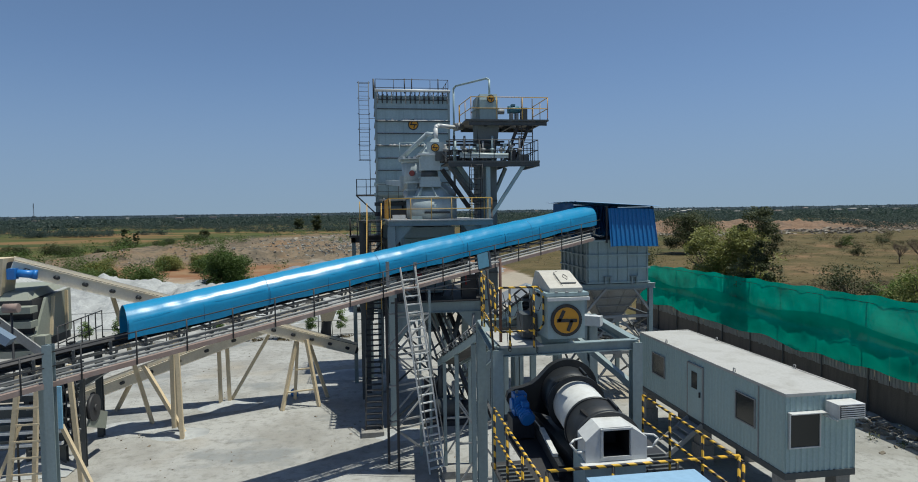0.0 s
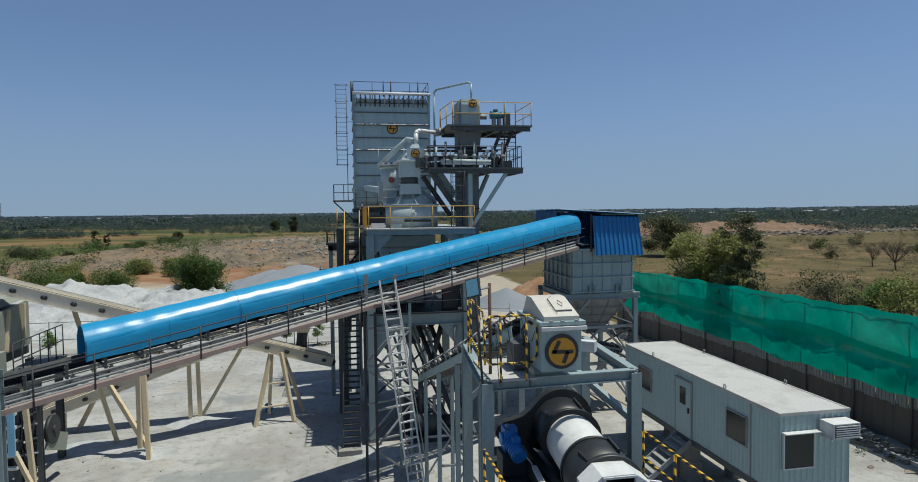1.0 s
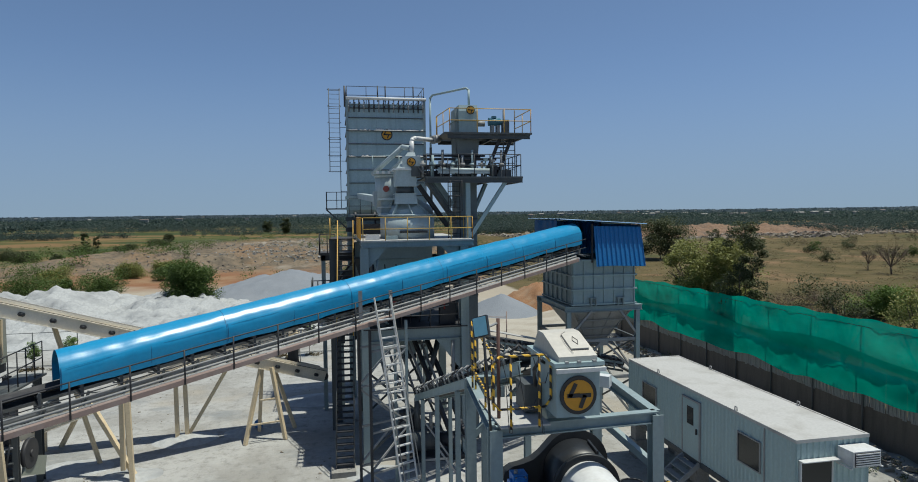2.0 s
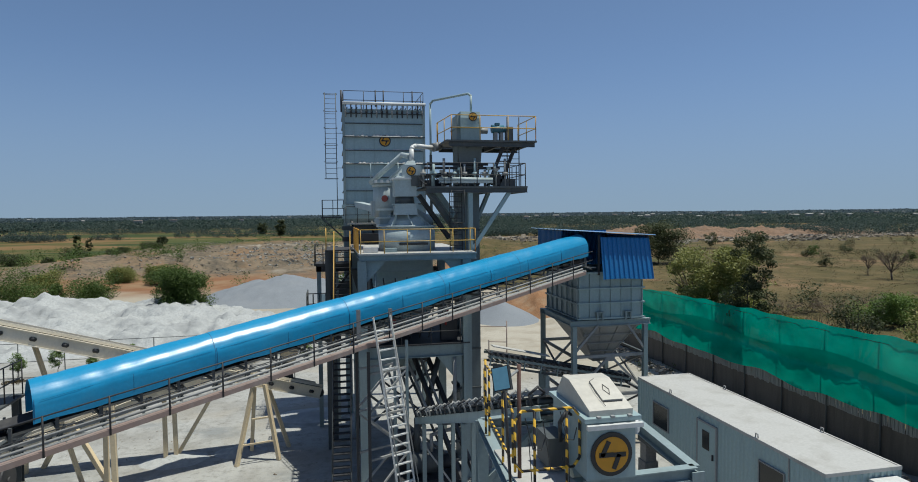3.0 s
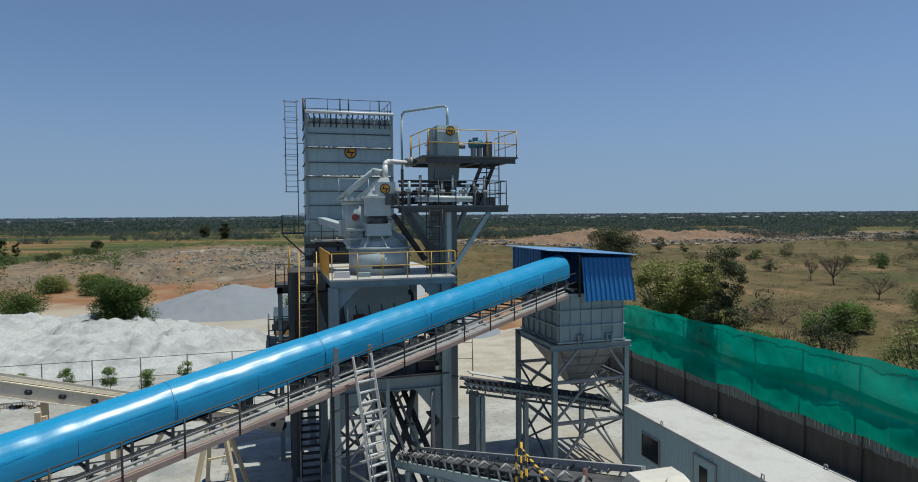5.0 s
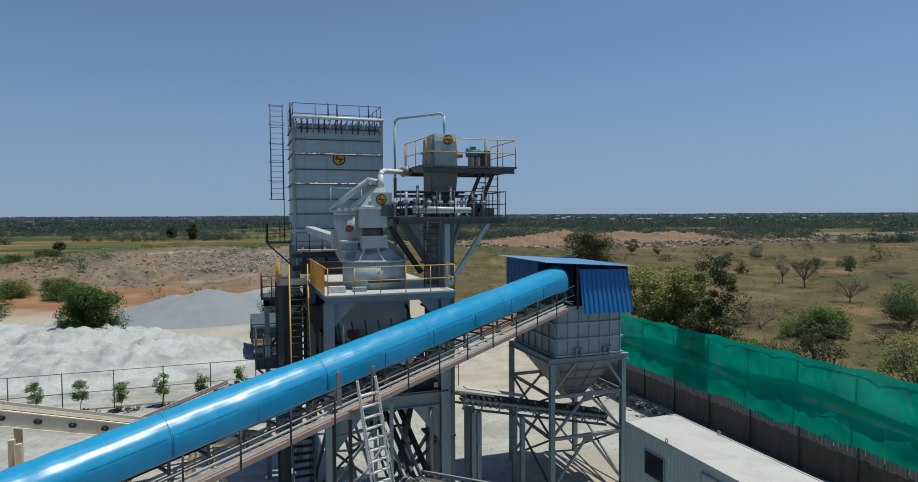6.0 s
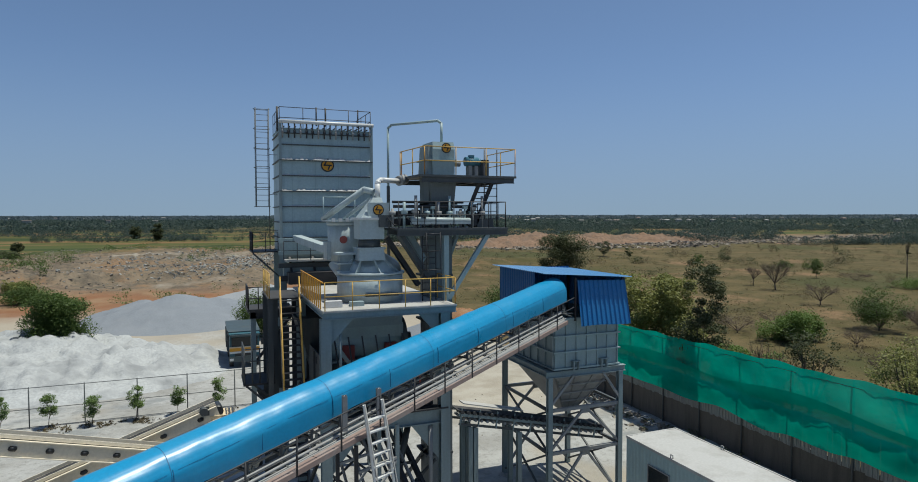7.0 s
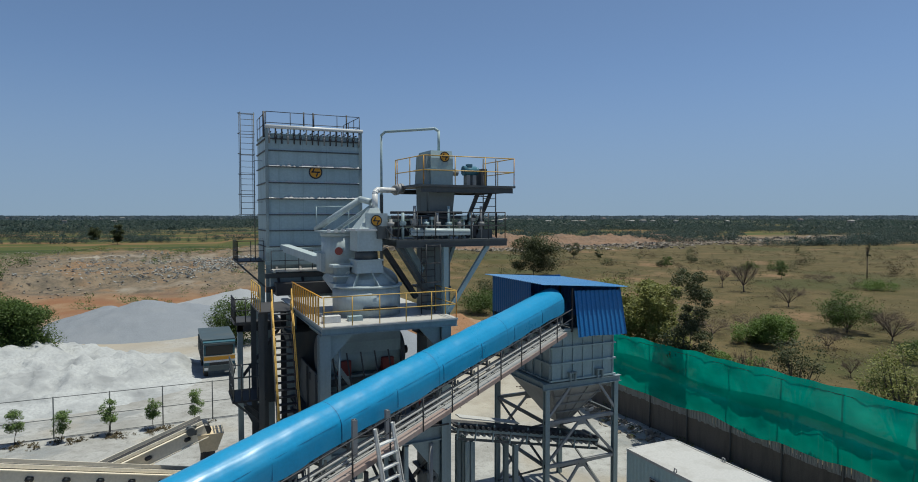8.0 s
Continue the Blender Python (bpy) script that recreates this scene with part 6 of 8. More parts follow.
part("cable", Shape().path([(4.1, 14.2, 6.0), (4.3, 14.1, 5.75), (4.35, 14.2, 5.6)], 0.012, 5), WHITE, mot)
tk = thing("water_tank", "pale blue rectangular steel tank", "tank", (4.4, 9.4, 0))
part("tank_body", Shape().box((3.66, 8.9, 5.42), (5.03, 9.56, 6.63)), material("pale_blue_paint", (0.20, 0.36, 0.52), 0.45), tk)
part("tank_rim", Shape().box((3.62, 8.86, 6.63), (5.07, 9.6, 6.67)), material("pale_blue_lid", (0.23, 0.38, 0.53), 0.5), tk)
for x in (3.7, 4.92):
    for y in (8.95, 9.45):
        part("tank_leg", Shape().box((x, y, 0), (x + 0.08, y + 0.08, 5.42)), GREY, tk)
# cabin steps
stp = thing("cabin_steps", "short grey steel steps up to the cabin door", "steps", (12.9, 24.9, 0))
for i in range(8):
    part("tread", Shape().box((11.6 + i * 0.26, 24.4, 0.18 + i * 0.19), (11.86 + i * 0.26, 25.45, 0.22 + i * 0.19)), GALV, stp)
for y in (24.4, 25.45):
    part("stringer", Shape().beam((11.6, y, 0.05), (13.7, y, 1.65), 0.05, 0.18), GALV, stp)
fl = thing("flood_light", "square flood light on a striped pole", "lamp", (3.2, 13.6, 7.4))
part("pole", Shape().tube((3.3, 13.7, 7.4), (3.12, 13.35, 8.95), 0.022, n=6), DARK, fl)
part("arm", Shape().tube((3.1, 13.32, 9.08), (3.46, 13.9, 9.05), 0.02, n=6), GALV, fl)
LP = pose(3.05, 13.25, 9.13, -20, -16, -34)
lamp = part("housing", Shape().box((-0.12, -0.02, -0.155), (0.12, 0.05, 0.155), LP), BLACK, fl)
part("heat_sink", Shape().box((-0.07, 0.05, -0.1), (0.07, 0.1, 0.1), LP), GALV, lamp)
part("lens", Shape().box((-0.105, -0.026, -0.14), (0.105, -0.02, 0.14), LP), material("lamp_glass", (0.12, 0.27, 0.36), 0.1), lamp)
barrel = thing("steel_barrel", "open steel barrel standing by the cabin", "barrel", (11.2, 24.6, 0))
part("shell", Shape().tube((11.2, 24.6, 0), (11.2, 24.6, 1.1), 0.45, n=20, caps=False), GALV, barrel)
part("rim", Shape().path([(11.2 + 0.45 * math.cos(k), 24.6 + 0.45 * math.sin(k), 1.1) for k in np.linspace(0, 2 * math.pi, 17)], 0.03, 6), DARK, barrel)
part("content", Shape().tube((11.2, 24.6, 0.8), (11.2, 24.6, 0.82), 0.44, n=20), RUBBER, barrel)


# ---- cream crushing-line conveyors ----
IVORY = material("ivory_paint", (0.70, 0.64, 0.52), 0.5, var=0.06, dirt=(0.50, 0.45, 0.36), dirt_amount=0.45)


def channel_conveyor(name, label, a, b, half=0.42, holes=10, depth=0.5):
    """Twin channel sides with oval lightening holes, a belt and rollers."""
    a, b = Vector(a), Vector(b)
    t = thing(name, label, "conveyor", (a.x, a.y, 0))
    d = (b - a).normalized()
    n_ = d.cross(Vector((0, 0, 1))).normalized()
    up = n_.cross(d)
    for s_ in (-1, 1):
        part("side_channel", Shape().beam(a + n_ * half * s_, b + n_ * half * s_, 0.05, depth)
             .beam(a + n_ * (half + 0.05) * s_ + up * depth / 2, b + n_ * (half + 0.05) * s_ + up * depth / 2, 0.14, 0.03)
             .beam(a + n_ * (half + 0.05) * s_ - up * depth / 2, b + n_ * (half + 0.05) * s_ - up * depth / 2, 0.14, 0.03), IVORY, t)
        # solid black ovals stand in for the dark inside the holes
        for i in range(holes):
            c = a.lerp(b, (i + 0.5) / holes) + n_ * (half + 0.027) * s_
            part("hole_dark", Shape().tube(c - d * 0.09, c + d * 0.09, 0.085, n=10).tube(c - d * 0.12, c + d * 0.12, 0.05, n=8), BLACK, t)
    part("belt", Shape().beam(a + up * (depth / 2 + 0.02), b + up * (depth / 2 + 0.02), half * 1.7, 0.03), RUBBER, t)
    part("belt_edge", Shape().beam(a + up * (depth / 2 + 0.1) + n_ * half * 0.9, b + up * (depth / 2 + 0.1) + n_ * half * 0.9, 0.05, 0.12).beam(a + up * (depth / 2 + 0.1) - n_ * half * 0.9, b + up * (depth / 2 + 0.1) - n_ * half * 0.9, 0.05, 0.12), IVORY, t)
    for e in (a, b):
        part("pulley", Shape().tube(e - n_ * half, e + n_ * half, 0.2, n=12), BLACK, t)
    return t


cA = channel_conveyor("stacking_conveyor", "cream channel-sided stacking conveyor with oval holes", (-13.4, 30.35, 8.05), (0.15, 37.5, 2.45), holes=15)
cB = channel_conveyor("stacking_conveyor", "cream channel-sided conveyor rising to a beige chute", (-13.3, 35.95, 0.96), (-1.25, 37.0, 5.05), holes=9)


def strut(p, q, parent, w=0.16):
    part("leg", Shape().beam(p, q, w, w), CREAM, parent)


for x, y in ((-3.36, 34.8), (-1.55, 35.2), (-2.9, 36.4), (-1.2, 36.8)):
    strut((x, y, 0), (-2.4 + (0.25 if x > -2.2 else -0.25), 35.9 + (0.3 if y > 36 else -0.3), 3.45), cA)
part("tie_bar", Shape().beam((-3.1, 34.9, 0.9), (-1.75, 35.25, 0.9), 0.07, 0.07), CREAM, cA)
part("tie_bar", Shape().beam((-2.7, 35.1, 2.0), (-2.0, 35.3, 2.0), 0.07, 0.07), CREAM, cA)
part("blue_bearing", Shape().tube((-2.95, 36.9, 0.2), (-2.95, 36.6, 0.45), 0.2, n=12), BLUEMOTOR, cA)
strut((-9.3, 33.9, 0), (-10.3, 32.3, 6.5), cA, 0.14)
strut((-8.0, 33.6, 0), (-8.0, 33.4, 5.6), cA, 0.2)
for p, q in (((-7.3, 31.5, 0), (-7.55, 31.9, 5.3)), ((-7.75, 31.9, 0.4), (-7.8, 32.1, 5.4)), ((-7.3, 32.0, 0), (-9.2, 32.6, 3.2))):
    strut(p, q, cA, 0.17)
for p, q in (((-6.65, 36.2, 0), (-6.7, 36.35, 3.1)), ((-6.2, 36.2, 0), (-6.3, 36.4, 3.25)), ((-6.3, 36.4, 0), (-4.0, 36.5, 3.9)),
             ((-12.4, 36.1, 0), (-12.35, 36.05, 1.2)), ((-11.9, 36.6, 0), (-11.0, 36.3, 1.6)), ((-13.3, 35.7, 0), (-12.5, 36.0, 1.0))):
    strut(p, q, cB, 0.17)
part("chute", Shape().frustum((0.30, 0.4), (0.48, 0.5), (-1.12, 37.0), (-1.05, 37.0), 4.2, 4.9), CREAM, cB, "beige discharge chute")
part("rubber_curtain", Shape().sheet(lambda u, v: (-1.42 + 0.52 * v + 0.02 * math.sin(9 * v + 4 * u) - 0.12 * u * (1 - v), 36.62 - 0.03 * math.sin(7 * v), 4.22 - 1.0 * u), 8, 10)
     .sheet(lambda u, v: (-0.9 + 0.04 * u, 36.62 + 0.7 * v, 4.22 - 1.0 * u), 6, 6), BLACK, cB, "black rubber curtain hanging from the chute")
part("drive", Shape().tube((-1.75, 36.3, 5.15), (-1.75, 36.65, 5.15), 0.16, n=12).box((-1.9, 36.5, 4.95), (-1.55, 36.62, 5.3)), STEEL, cB)
part("head_chute", Shape().frustum((0.5, 0.5), (0.7, 0.6), (-14.0, 30.2), (-14.0, 30.2), 6.9, 8.4), CREAM, cA, "beige head chute")
part("drive_motor", Shape().tube((-12.95, 29.9, 7.78), (-12.35, 30.1, 7.7), 0.16, n=14).tube((-12.45, 30.07, 7.71), (-12.3, 30.12, 7.69), 0.19, n=14).box((-13.25, 29.7, 7.55), (-12.95, 30.0, 7.98)), BLUEMOTOR, cA, "blue drive motor")

PILE_W = material("white_stone_dust", (0.364, 0.378, 0.382), 0.95, var=0.1, scale=0.6, dirt=(0.203, 0.213, 0.22), dirt_amount=0.85, dirt_scale=0.3, bump=0.2, bump_scale=2.5, spec=0.1)
# ---- screening plant ----
scr = thing("screening_plant", "grey-green vibrating screen on a steel frame", "screen", (-13.8, 31.3, 0))
SG = material("screen_paint", (0.24, 0.264, 0.224), 0.6, dirt=(0.272, 0.264, 0.24), dirt_amount=0.6)
part("hood", Shape().add([(-16, 29.6, 6.7), (-12.4, 29.6, 6.7), (-12.4, 32.6, 6.9), (-16, 32.6, 6.9), (-16, 29.9, 7.0), (-12.6, 29.9, 7.0), (-12.6, 32.6, 7.15), (-16, 32.6, 7.15)],
                         [(0, 1, 5, 4), (1, 2, 6, 5), (2, 3, 7, 6), (3, 0, 4, 7), (4, 5, 6, 7), (0, 3, 2, 1)]), SG, scr)
part("deck_box", Shape().box((-16, 29.6, 4.6), (-12.3, 32.8, 6.7)), DARK, scr)
for i in range(4):
    z = 4.5 + i * 0.58
    part("cross_beam", Shape().box((-16, 29.0, z), (-12.1, 29.58, z + 0.26)), SG, scr)
part("side_plate", Shape().add([(-12.25, 29.3, 5.0), (-12.25, 32.6, 5.0), (-12.25, 32.6, 6.9), (-12.25, 30.4, 6.7), (-12.15, 29.3, 5.0), (-12.15, 32.6, 5.0), (-12.15, 32.6, 6.9), (-12.15, 30.4, 6.7)],
                               [(0, 3, 2, 1), (4, 5, 6, 7), (0, 1, 5, 4), (1, 2, 6, 5), (2, 3, 7, 6), (3, 0, 4, 7)]), SG, scr)
part("side_rib", Shape().beam((-12.1, 30.6, 5.1), (-12.1, 30.9, 6.7), 0.1, 0.12), CREAM, scr)
part("side_rib", Shape().beam((-12.1, 32.0, 5.1), (-12.1, 32.1, 6.8), 0.1, 0.12), CREAM, scr)
part("spring_box", Shape().box((-12.1, 29.2, 4.4), (-11.7, 29.7, 5.3)), SG, scr)
part("discharge_lip", Shape().beam((-12.0, 28.7, 4.4), (-11.2, 28.7, 4.1), 0.5, 0.5), STEEL, scr)
part("walkway", Shape().box((-12.0, 28.6, 4.3), (-10.9, 33.0, 4.38)), STEEL, scr)
railing(scr, [(-11.0, 28.7, 4.38), (-11.0, 32.9, 4.38)], 1.35, DARK, 0.025, 0.7)
for x in (-16.0, -12.2, -11.1):
    for y in (29.0, 32.6):
        part("leg", Shape().ibeam((x, y, 0), (x, y, 4.4), 0.25, 0.25, 0.03), DARK if x < -12 else STEEL, scr)
for i in range(5):
    part("feed_slat", Shape().box((-13.2, 28.2, 1.2 + i * 0.5), (-10.8, 28.4, 1.3 + i * 0.5)), WHITE, scr)
    part("under_box", Shape().box((-13.6, 28.6, 1.0 + i * 0.62), (-11.4, 29.4, 1.35 + i * 0.62)), STEEL, scr)
for i in range(6):
    part("louvre", Shape().beam((-12.2, 28.7, 0.9 + i * 0.55), (-10.35, 28.9, 1.05 + i * 0.55), 0.34, 0.05), GALV if i % 2 else STEEL, scr)
    part("web_plate", Shape().box((-12.0, 29.0, 0.95 + i * 0.55), (-10.5, 29.2, 1.3 + i * 0.55)), DARK, scr)
for x in (-12.3, -10.3):
    part("chassis_post", Shape().ibeam((x, 28.9, 0), (x, 28.9, 4.3), 0.18, 0.18, 0.02), STEEL, scr)
part("chassis_rail", Shape().ibeam((-10.4, 28.0, 3.3), (-10.4, 32.8, 3.3), 0.16, 0.3, 0.02), STEEL, scr)
part("fly_wheel", Shape().tube((-10.25, 29.6, 2.2), (-10.1, 29.6, 2.2), 0.55, n=22).tube((-10.12, 29.6, 2.2), (-10.04, 29.6, 2.2), 0.14, n=12), DARK, scr)
part("belt_guard", Shape().beam((-10.2, 29.2, 1.9), (-10.2, 30.8, 1.3), 0.1, 0.7, (0, 1, 0)), SG, scr)
for i in range(3):
    part("hose", Shape().path([(-10.9 + i * 0.25, 28.5, 3.9), (-10.6 + i * 0.2, 28.3, 3.0), (-10.7 + i * 0.15, 28.35, 2.0), (-10.5 + i * 0.1, 28.5, 1.0)], 0.03, 6), BLACK, scr)
part("spill_heap", Shape().sheet(lambda u, v: (-13.0 + 2.4 * u, 28.0 + 2.2 * v, 0.02 + 0.6 * math.sin(math.pi * u) * math.sin(math.pi * v) * (0.8 + 0.4 * noise.noise((u * 5, v * 5, 1)))), 20, 20), PILE_W, scr, "pale dust spilled under the screen")
part("motor", Shape().tube((-13.9, 27.4, 6.7), (-13.3, 27.4, 6.7), 0.24, n=14), BLUEMOTOR, scr, "blue vibrator motor")
part("motor_cap", Shape().tube((-12.0, 27.0, 6.75), (-11.5, 27.0, 6.75), 0.17, n=12), RUST, scr)
part("motor_stand", Shape().tube((-11.75, 27.0, 0), (-11.75, 27.0, 6.7), 0.04, n=8), DARK, scr)
part("side_chute", Shape().beam((-13.6, 26.4, 7.2), (-11.6, 26.6, 5.6), 0.5, 0.3), material("blue_grey", (0.16, 0.22, 0.30), 0.5), scr)
part("cream_channel", Shape().beam((-13.0, 27.6, 6.6), (-10.9, 27.4, 4.9), 0.08, 0.32), GALV, scr)
# black discs on the channel stand in for dark holes
for i in range(6):
    part("channel_hole", Shape().tube((-12.8 + i * 0.36, 27.5, 6.44 - i * 0.29), (-12.8 + i * 0.36, 27.54, 6.44 - i * 0.29), 0.06, n=8), BLACK, scr)
ld = thing("cream_trestle", "cream steel trestle with ladder rungs", "trestle", (-9.6, 24.6, 0))
for x0, x1, y in ((-10.9, -10.3, 24.4), (-9.4, -9.4, 24.4), (-10.6, -10.3, 25.6), (-9.0, -9.3, 25.6)):
    part("leg", Shape().beam((x0, y, 0), (x1, y, 4.9), 0.14, 0.14), CREAM, ld)
for i in range(8):
    part("rung", Shape().beam((-10.75 + i * 0.05, 24.35, 0.5 + i * 0.55), (-9.4, 24.35, 0.5 + i * 0.55), 0.05, 0.06), CREAM, ld)
part("brace", Shape().beam((-11.6, 24.2, 0), (-10.4, 24.6, 3.2), 0.1, 0.1).beam((-7.9, 24.6, 0), (-9.3, 24.9, 3.0), 0.12, 0.12), CREAM, ld)
part("blue_panel", Shape().box((-9.15, 24.2, 3.1), (-8.95, 24.26, 4.5)), material("light_blue_panel", (0.22, 0.45, 0.62)), ld)


# ---- stockpiles ----
PILE_G = material("grey_grit", (0.195, 0.215, 0.24), 0.95, var=0.08, scale=1.2, dirt=(0.235, 0.25, 0.268), dirt_amount=0.5, dirt_scale=0.2, bump=0.06, bump_scale=6, spec=0.1)
PILE_E = material("red_spoil", (0.252, 0.14, 0.077), 0.95, var=0.2, dirt=(0.294, 0.224, 0.154), dirt_amount=0.6, dirt_scale=0.5, bump=0.2, bump_scale=1.6, spec=0.1)
PILE_P = material("pink_spoil", (0.21, 0.14, 0.098), 0.95, var=0.3, scale=0.3, dirt=(0.105, 0.091, 0.077), dirt_amount=0.7, dirt_scale=0.15, bump=0.4, bump_scale=0.8, spec=0.1)


def pile(name, label, mat, x0, x1, y0, y1, mounds, rough, step=0.6, freq=0.5):
    nx, ny = int((x1 - x0) / step), int((y1 - y0) / step)

    def fn(u, v):
        x, y = x0 + (x1 - x0) * u, y0 + (y1 - y0) * v
        z = max([mound(x, y, *m) for m in mounds] + [0.0])
        k = min(1.0, z * 1.2)
        w_ = 1.6 * noise.noise((x * 0.11, y * 0.11, 6.1))
        z += k * rough * (0.9 * (0.32 - abs(noise.noise((x * freq * 0.42 + w_, y * freq * 0.55 - w_, 4.4)))) + 0.6 * noise.noise((x * freq + w_, y * freq, 2.2)) + 0.5 * noise.noise((x * freq * 2.6, y * freq * 2.6, 5.2)) + 0.24 * noise.noise((x * freq * 6, y * freq * 6, 8.2)) + 0.13 * abs(noise.noise((x * freq * 13, y * freq * 13, 3.2))))
        e = min(u, 1 - u, v, 1 - v)
        return (x, y, height(x, y) + (z - 0.10) * smooth(0, 0.05, e) - 0.12 * (1 - smooth(0, 0.05, e)))
    ob = part(name, Shape().sheet(fn, nx, ny), mat)
    return tagged(ob, label, "stockpile")


pile("stone_dust_stockpile", "long low stockpile of white stone dust", PILE_W, -62, 1.5, 56, 92,
     [(-16, 73, 13, 11, 2.7, 0.8), (-7, 69.5, 9, 8, 1.7, 0.9), (-27, 76, 14, 12, 3.2, 0.8), (-40, 78, 16, 12, 3.4, 0.8), (-11, 66, 11, 7, 1.3, 0.9), (-24, 67, 13, 7, 1.5, 0.9), (-50, 74, 14, 10, 2.6, 0.9)], 1.05, 0.32, 0.40)
pile("grit_stockpile", "smooth stockpile of blue-grey grit", PILE_G, -17, 14, 81, 116,
     [(-5, 95, 11, 11, 3.4, 1.0), (-9, 98, 8, 12, 2.4, 1.0), (0, 96, 9, 10, 2.6, 1.0)], 0.26, 0.4, 0.5)
PILE_L = material("light_grit", (0.27, 0.285, 0.30), 0.95, var=0.08, scale=1.2, dirt=(0.22, 0.235, 0.25), dirt_amount=0.5, dirt_scale=0.2, bump=0.06, bump_scale=6, spec=0.1)
pile("grit_stockpile", "pale low stockpile of light grey grit", PILE_L, -4, 26, 92, 122,
     [(7, 106, 12, 12, 2.9, 1.0), (16, 108, 9, 11, 2.2, 1.0)], 0.22, 0.5, 0.5)
pile("grit_stockpile", "small cone of blue-grey grit by the yard edge", PILE_G, 14.5, 23, 64, 78, [(19, 71, 4.2, 6, 2.0, 1.0)], 0.08, 0.4, 0.6)
pile("spoil_mound", "rough heap of red-brown spoil", PILE_E, 19, 33, 66, 84, [(25, 75, 5, 7, 2.3, 0.7), (28, 77, 4, 6, 1.6, 0.8)], 0.5, 0.4, 0.7)
pile("spoil_mound", "broad heap of pinkish quarry spoil", PILE_P, 80, 260, 205, 300, [(128, 243, 26, 22, 4.6, 0.7), (160, 252, 26, 22, 3.6, 0.7), (192, 258, 28, 22, 3.0, 0.8), (225, 264, 30, 20, 2.4, 0.8), (108, 238, 20, 18, 3.0, 0.8)], 1.9, 1.0, 0.3)

for x, y, r_, h_ in ((-7.6, 32.2, 1.6, 0.35), (-6.3, 36.2, 1.8, 0.4), (-3.4, 36.6, 1.5, 0.35), (-10.2, 33.6, 2.0, 0.3), (-0.2, 41.5, 2.4, 0.35), (2.4, 30.2, 1.6, 0.3)):
    pile("dust_mound", "low mound of pale stone dust in the yard", PILE_W, x - r_ * 1.3, x + r_ * 1.3, y - r_ * 1.3, y + r_ * 1.3, [(x, y, r_, r_ * 0.7, h_, 0.8)], 0.25, 0.16, 1.1)

# broken quarry rock
ROCK = material("quarry_rock", (0.189, 0.178, 0.161), 0.9, var=0.2, scale=0.4, dirt=(0.231, 0.175, 0.119), dirt_amount=0.7, dirt_scale=0.05, bump=0.1, bump_scale=3, spec=0.15)
# each stone takes its own tint between tan, grey and dark
rn, rl_ = ROCK.node_tree.nodes, ROCK.node_tree.links
rb = rn["Principled BSDF"]
old = rb.inputs["Base Color"].links[0].from_socket
ramp_ = rn.new("ShaderNodeValToRGB")
ramp_.color_ramp.elements[0].color, ramp_.color_ramp.elements[1].color = (0.14, 0.118, 0.09, 1), (0.27, 0.25, 0.215, 1)
e_ = ramp_.color_ramp.elements.new(0.45)
e_.color = (0.215, 0.178, 0.135, 1)
gi = rn.new("ShaderNodeNewGeometry")
rl_.new(gi.outputs["Random Per Island"], ramp_.inputs[0])
mx = rn.new("ShaderNodeMix")
mx.data_type = "RGBA"
mx.inputs["Factor"].default_value = 0.65
rl_.new(old, mx.inputs["A"])
rl_.new(ramp_.outputs[0], mx.inputs["B"])
rl_.new(mx.outputs["Result"], rb.inputs["Base Color"])
rng = random.Random(5)


def rocks(name, label, n, place, lo, hi):
    s = Shape()
    for i in range(n):
        x, y = place()
        r = lo + (hi - lo) * rng.random() ** 2.2
        z = height(x, y)
        m = pose(x, y, z + r * 0.02, rng.uniform(-25, 25), rng.uniform(-25, 25), rng.uniform(0, 360))
        a, b, c = r * rng.uniform(0.6, 1.3), r * rng.uniform(0.4, 0.9), r * rng.uniform(0.3, 0.6)
        vs = [m @ Vector((sx * a * rng.uniform(0.5, 1), sy * b * rng.uniform(0.5, 1), sz * c * rng.uniform(0.6, 1)))
              for sz in (-1, 1) for sx, sy in ((-1, -1), (1, -1), (1, 1), (-1, 1))]
        s.add(vs, [(0, 3, 2, 1), (4, 5, 6, 7), (0, 1, 5, 4), (1, 2, 6, 5), (2, 3, 7, 6), (3, 0, 4, 7)])
    return tagged(part(name, s, ROCK), label, "rocks", kind="stuff")


def spot_left():
    while True:
        x, y = rng.uniform(-52, 34), rng.uniform(128, 268)
        k = noise.noise((x * 0.03, y * 0.03, 3.3)) + noise.noise((x * 0.12, y * 0.12, 1.3)) * 0.6 + 0.003 * (x + 20)
        if k > rng.uniform(-0.1, 0.5):
            return x, y


def spot_right():
    while True:
        x, y = rng.uniform(60, 420), rng.uniform(196, 268)
        if noise.noise((x * 0.02, y * 0.03, 6.3)) + noise.noise((x * 0.12, y * 0.12, 2.3)) * 0.6 > rng.uniform(-0.1, 0.4):
            return x, y


def spot_face():
    while True:
        x, y = rng.gauss(2, 11), rng.gauss(165, 12)
        if noise.noise((x * 0.06, y * 0.05, 5.3)) > rng.uniform(-0.3, 0.35) and 140 < y < 230:
            return x, y


def spot_heap():
    return rng.uniform(85, 250), rng.uniform(210, 255)


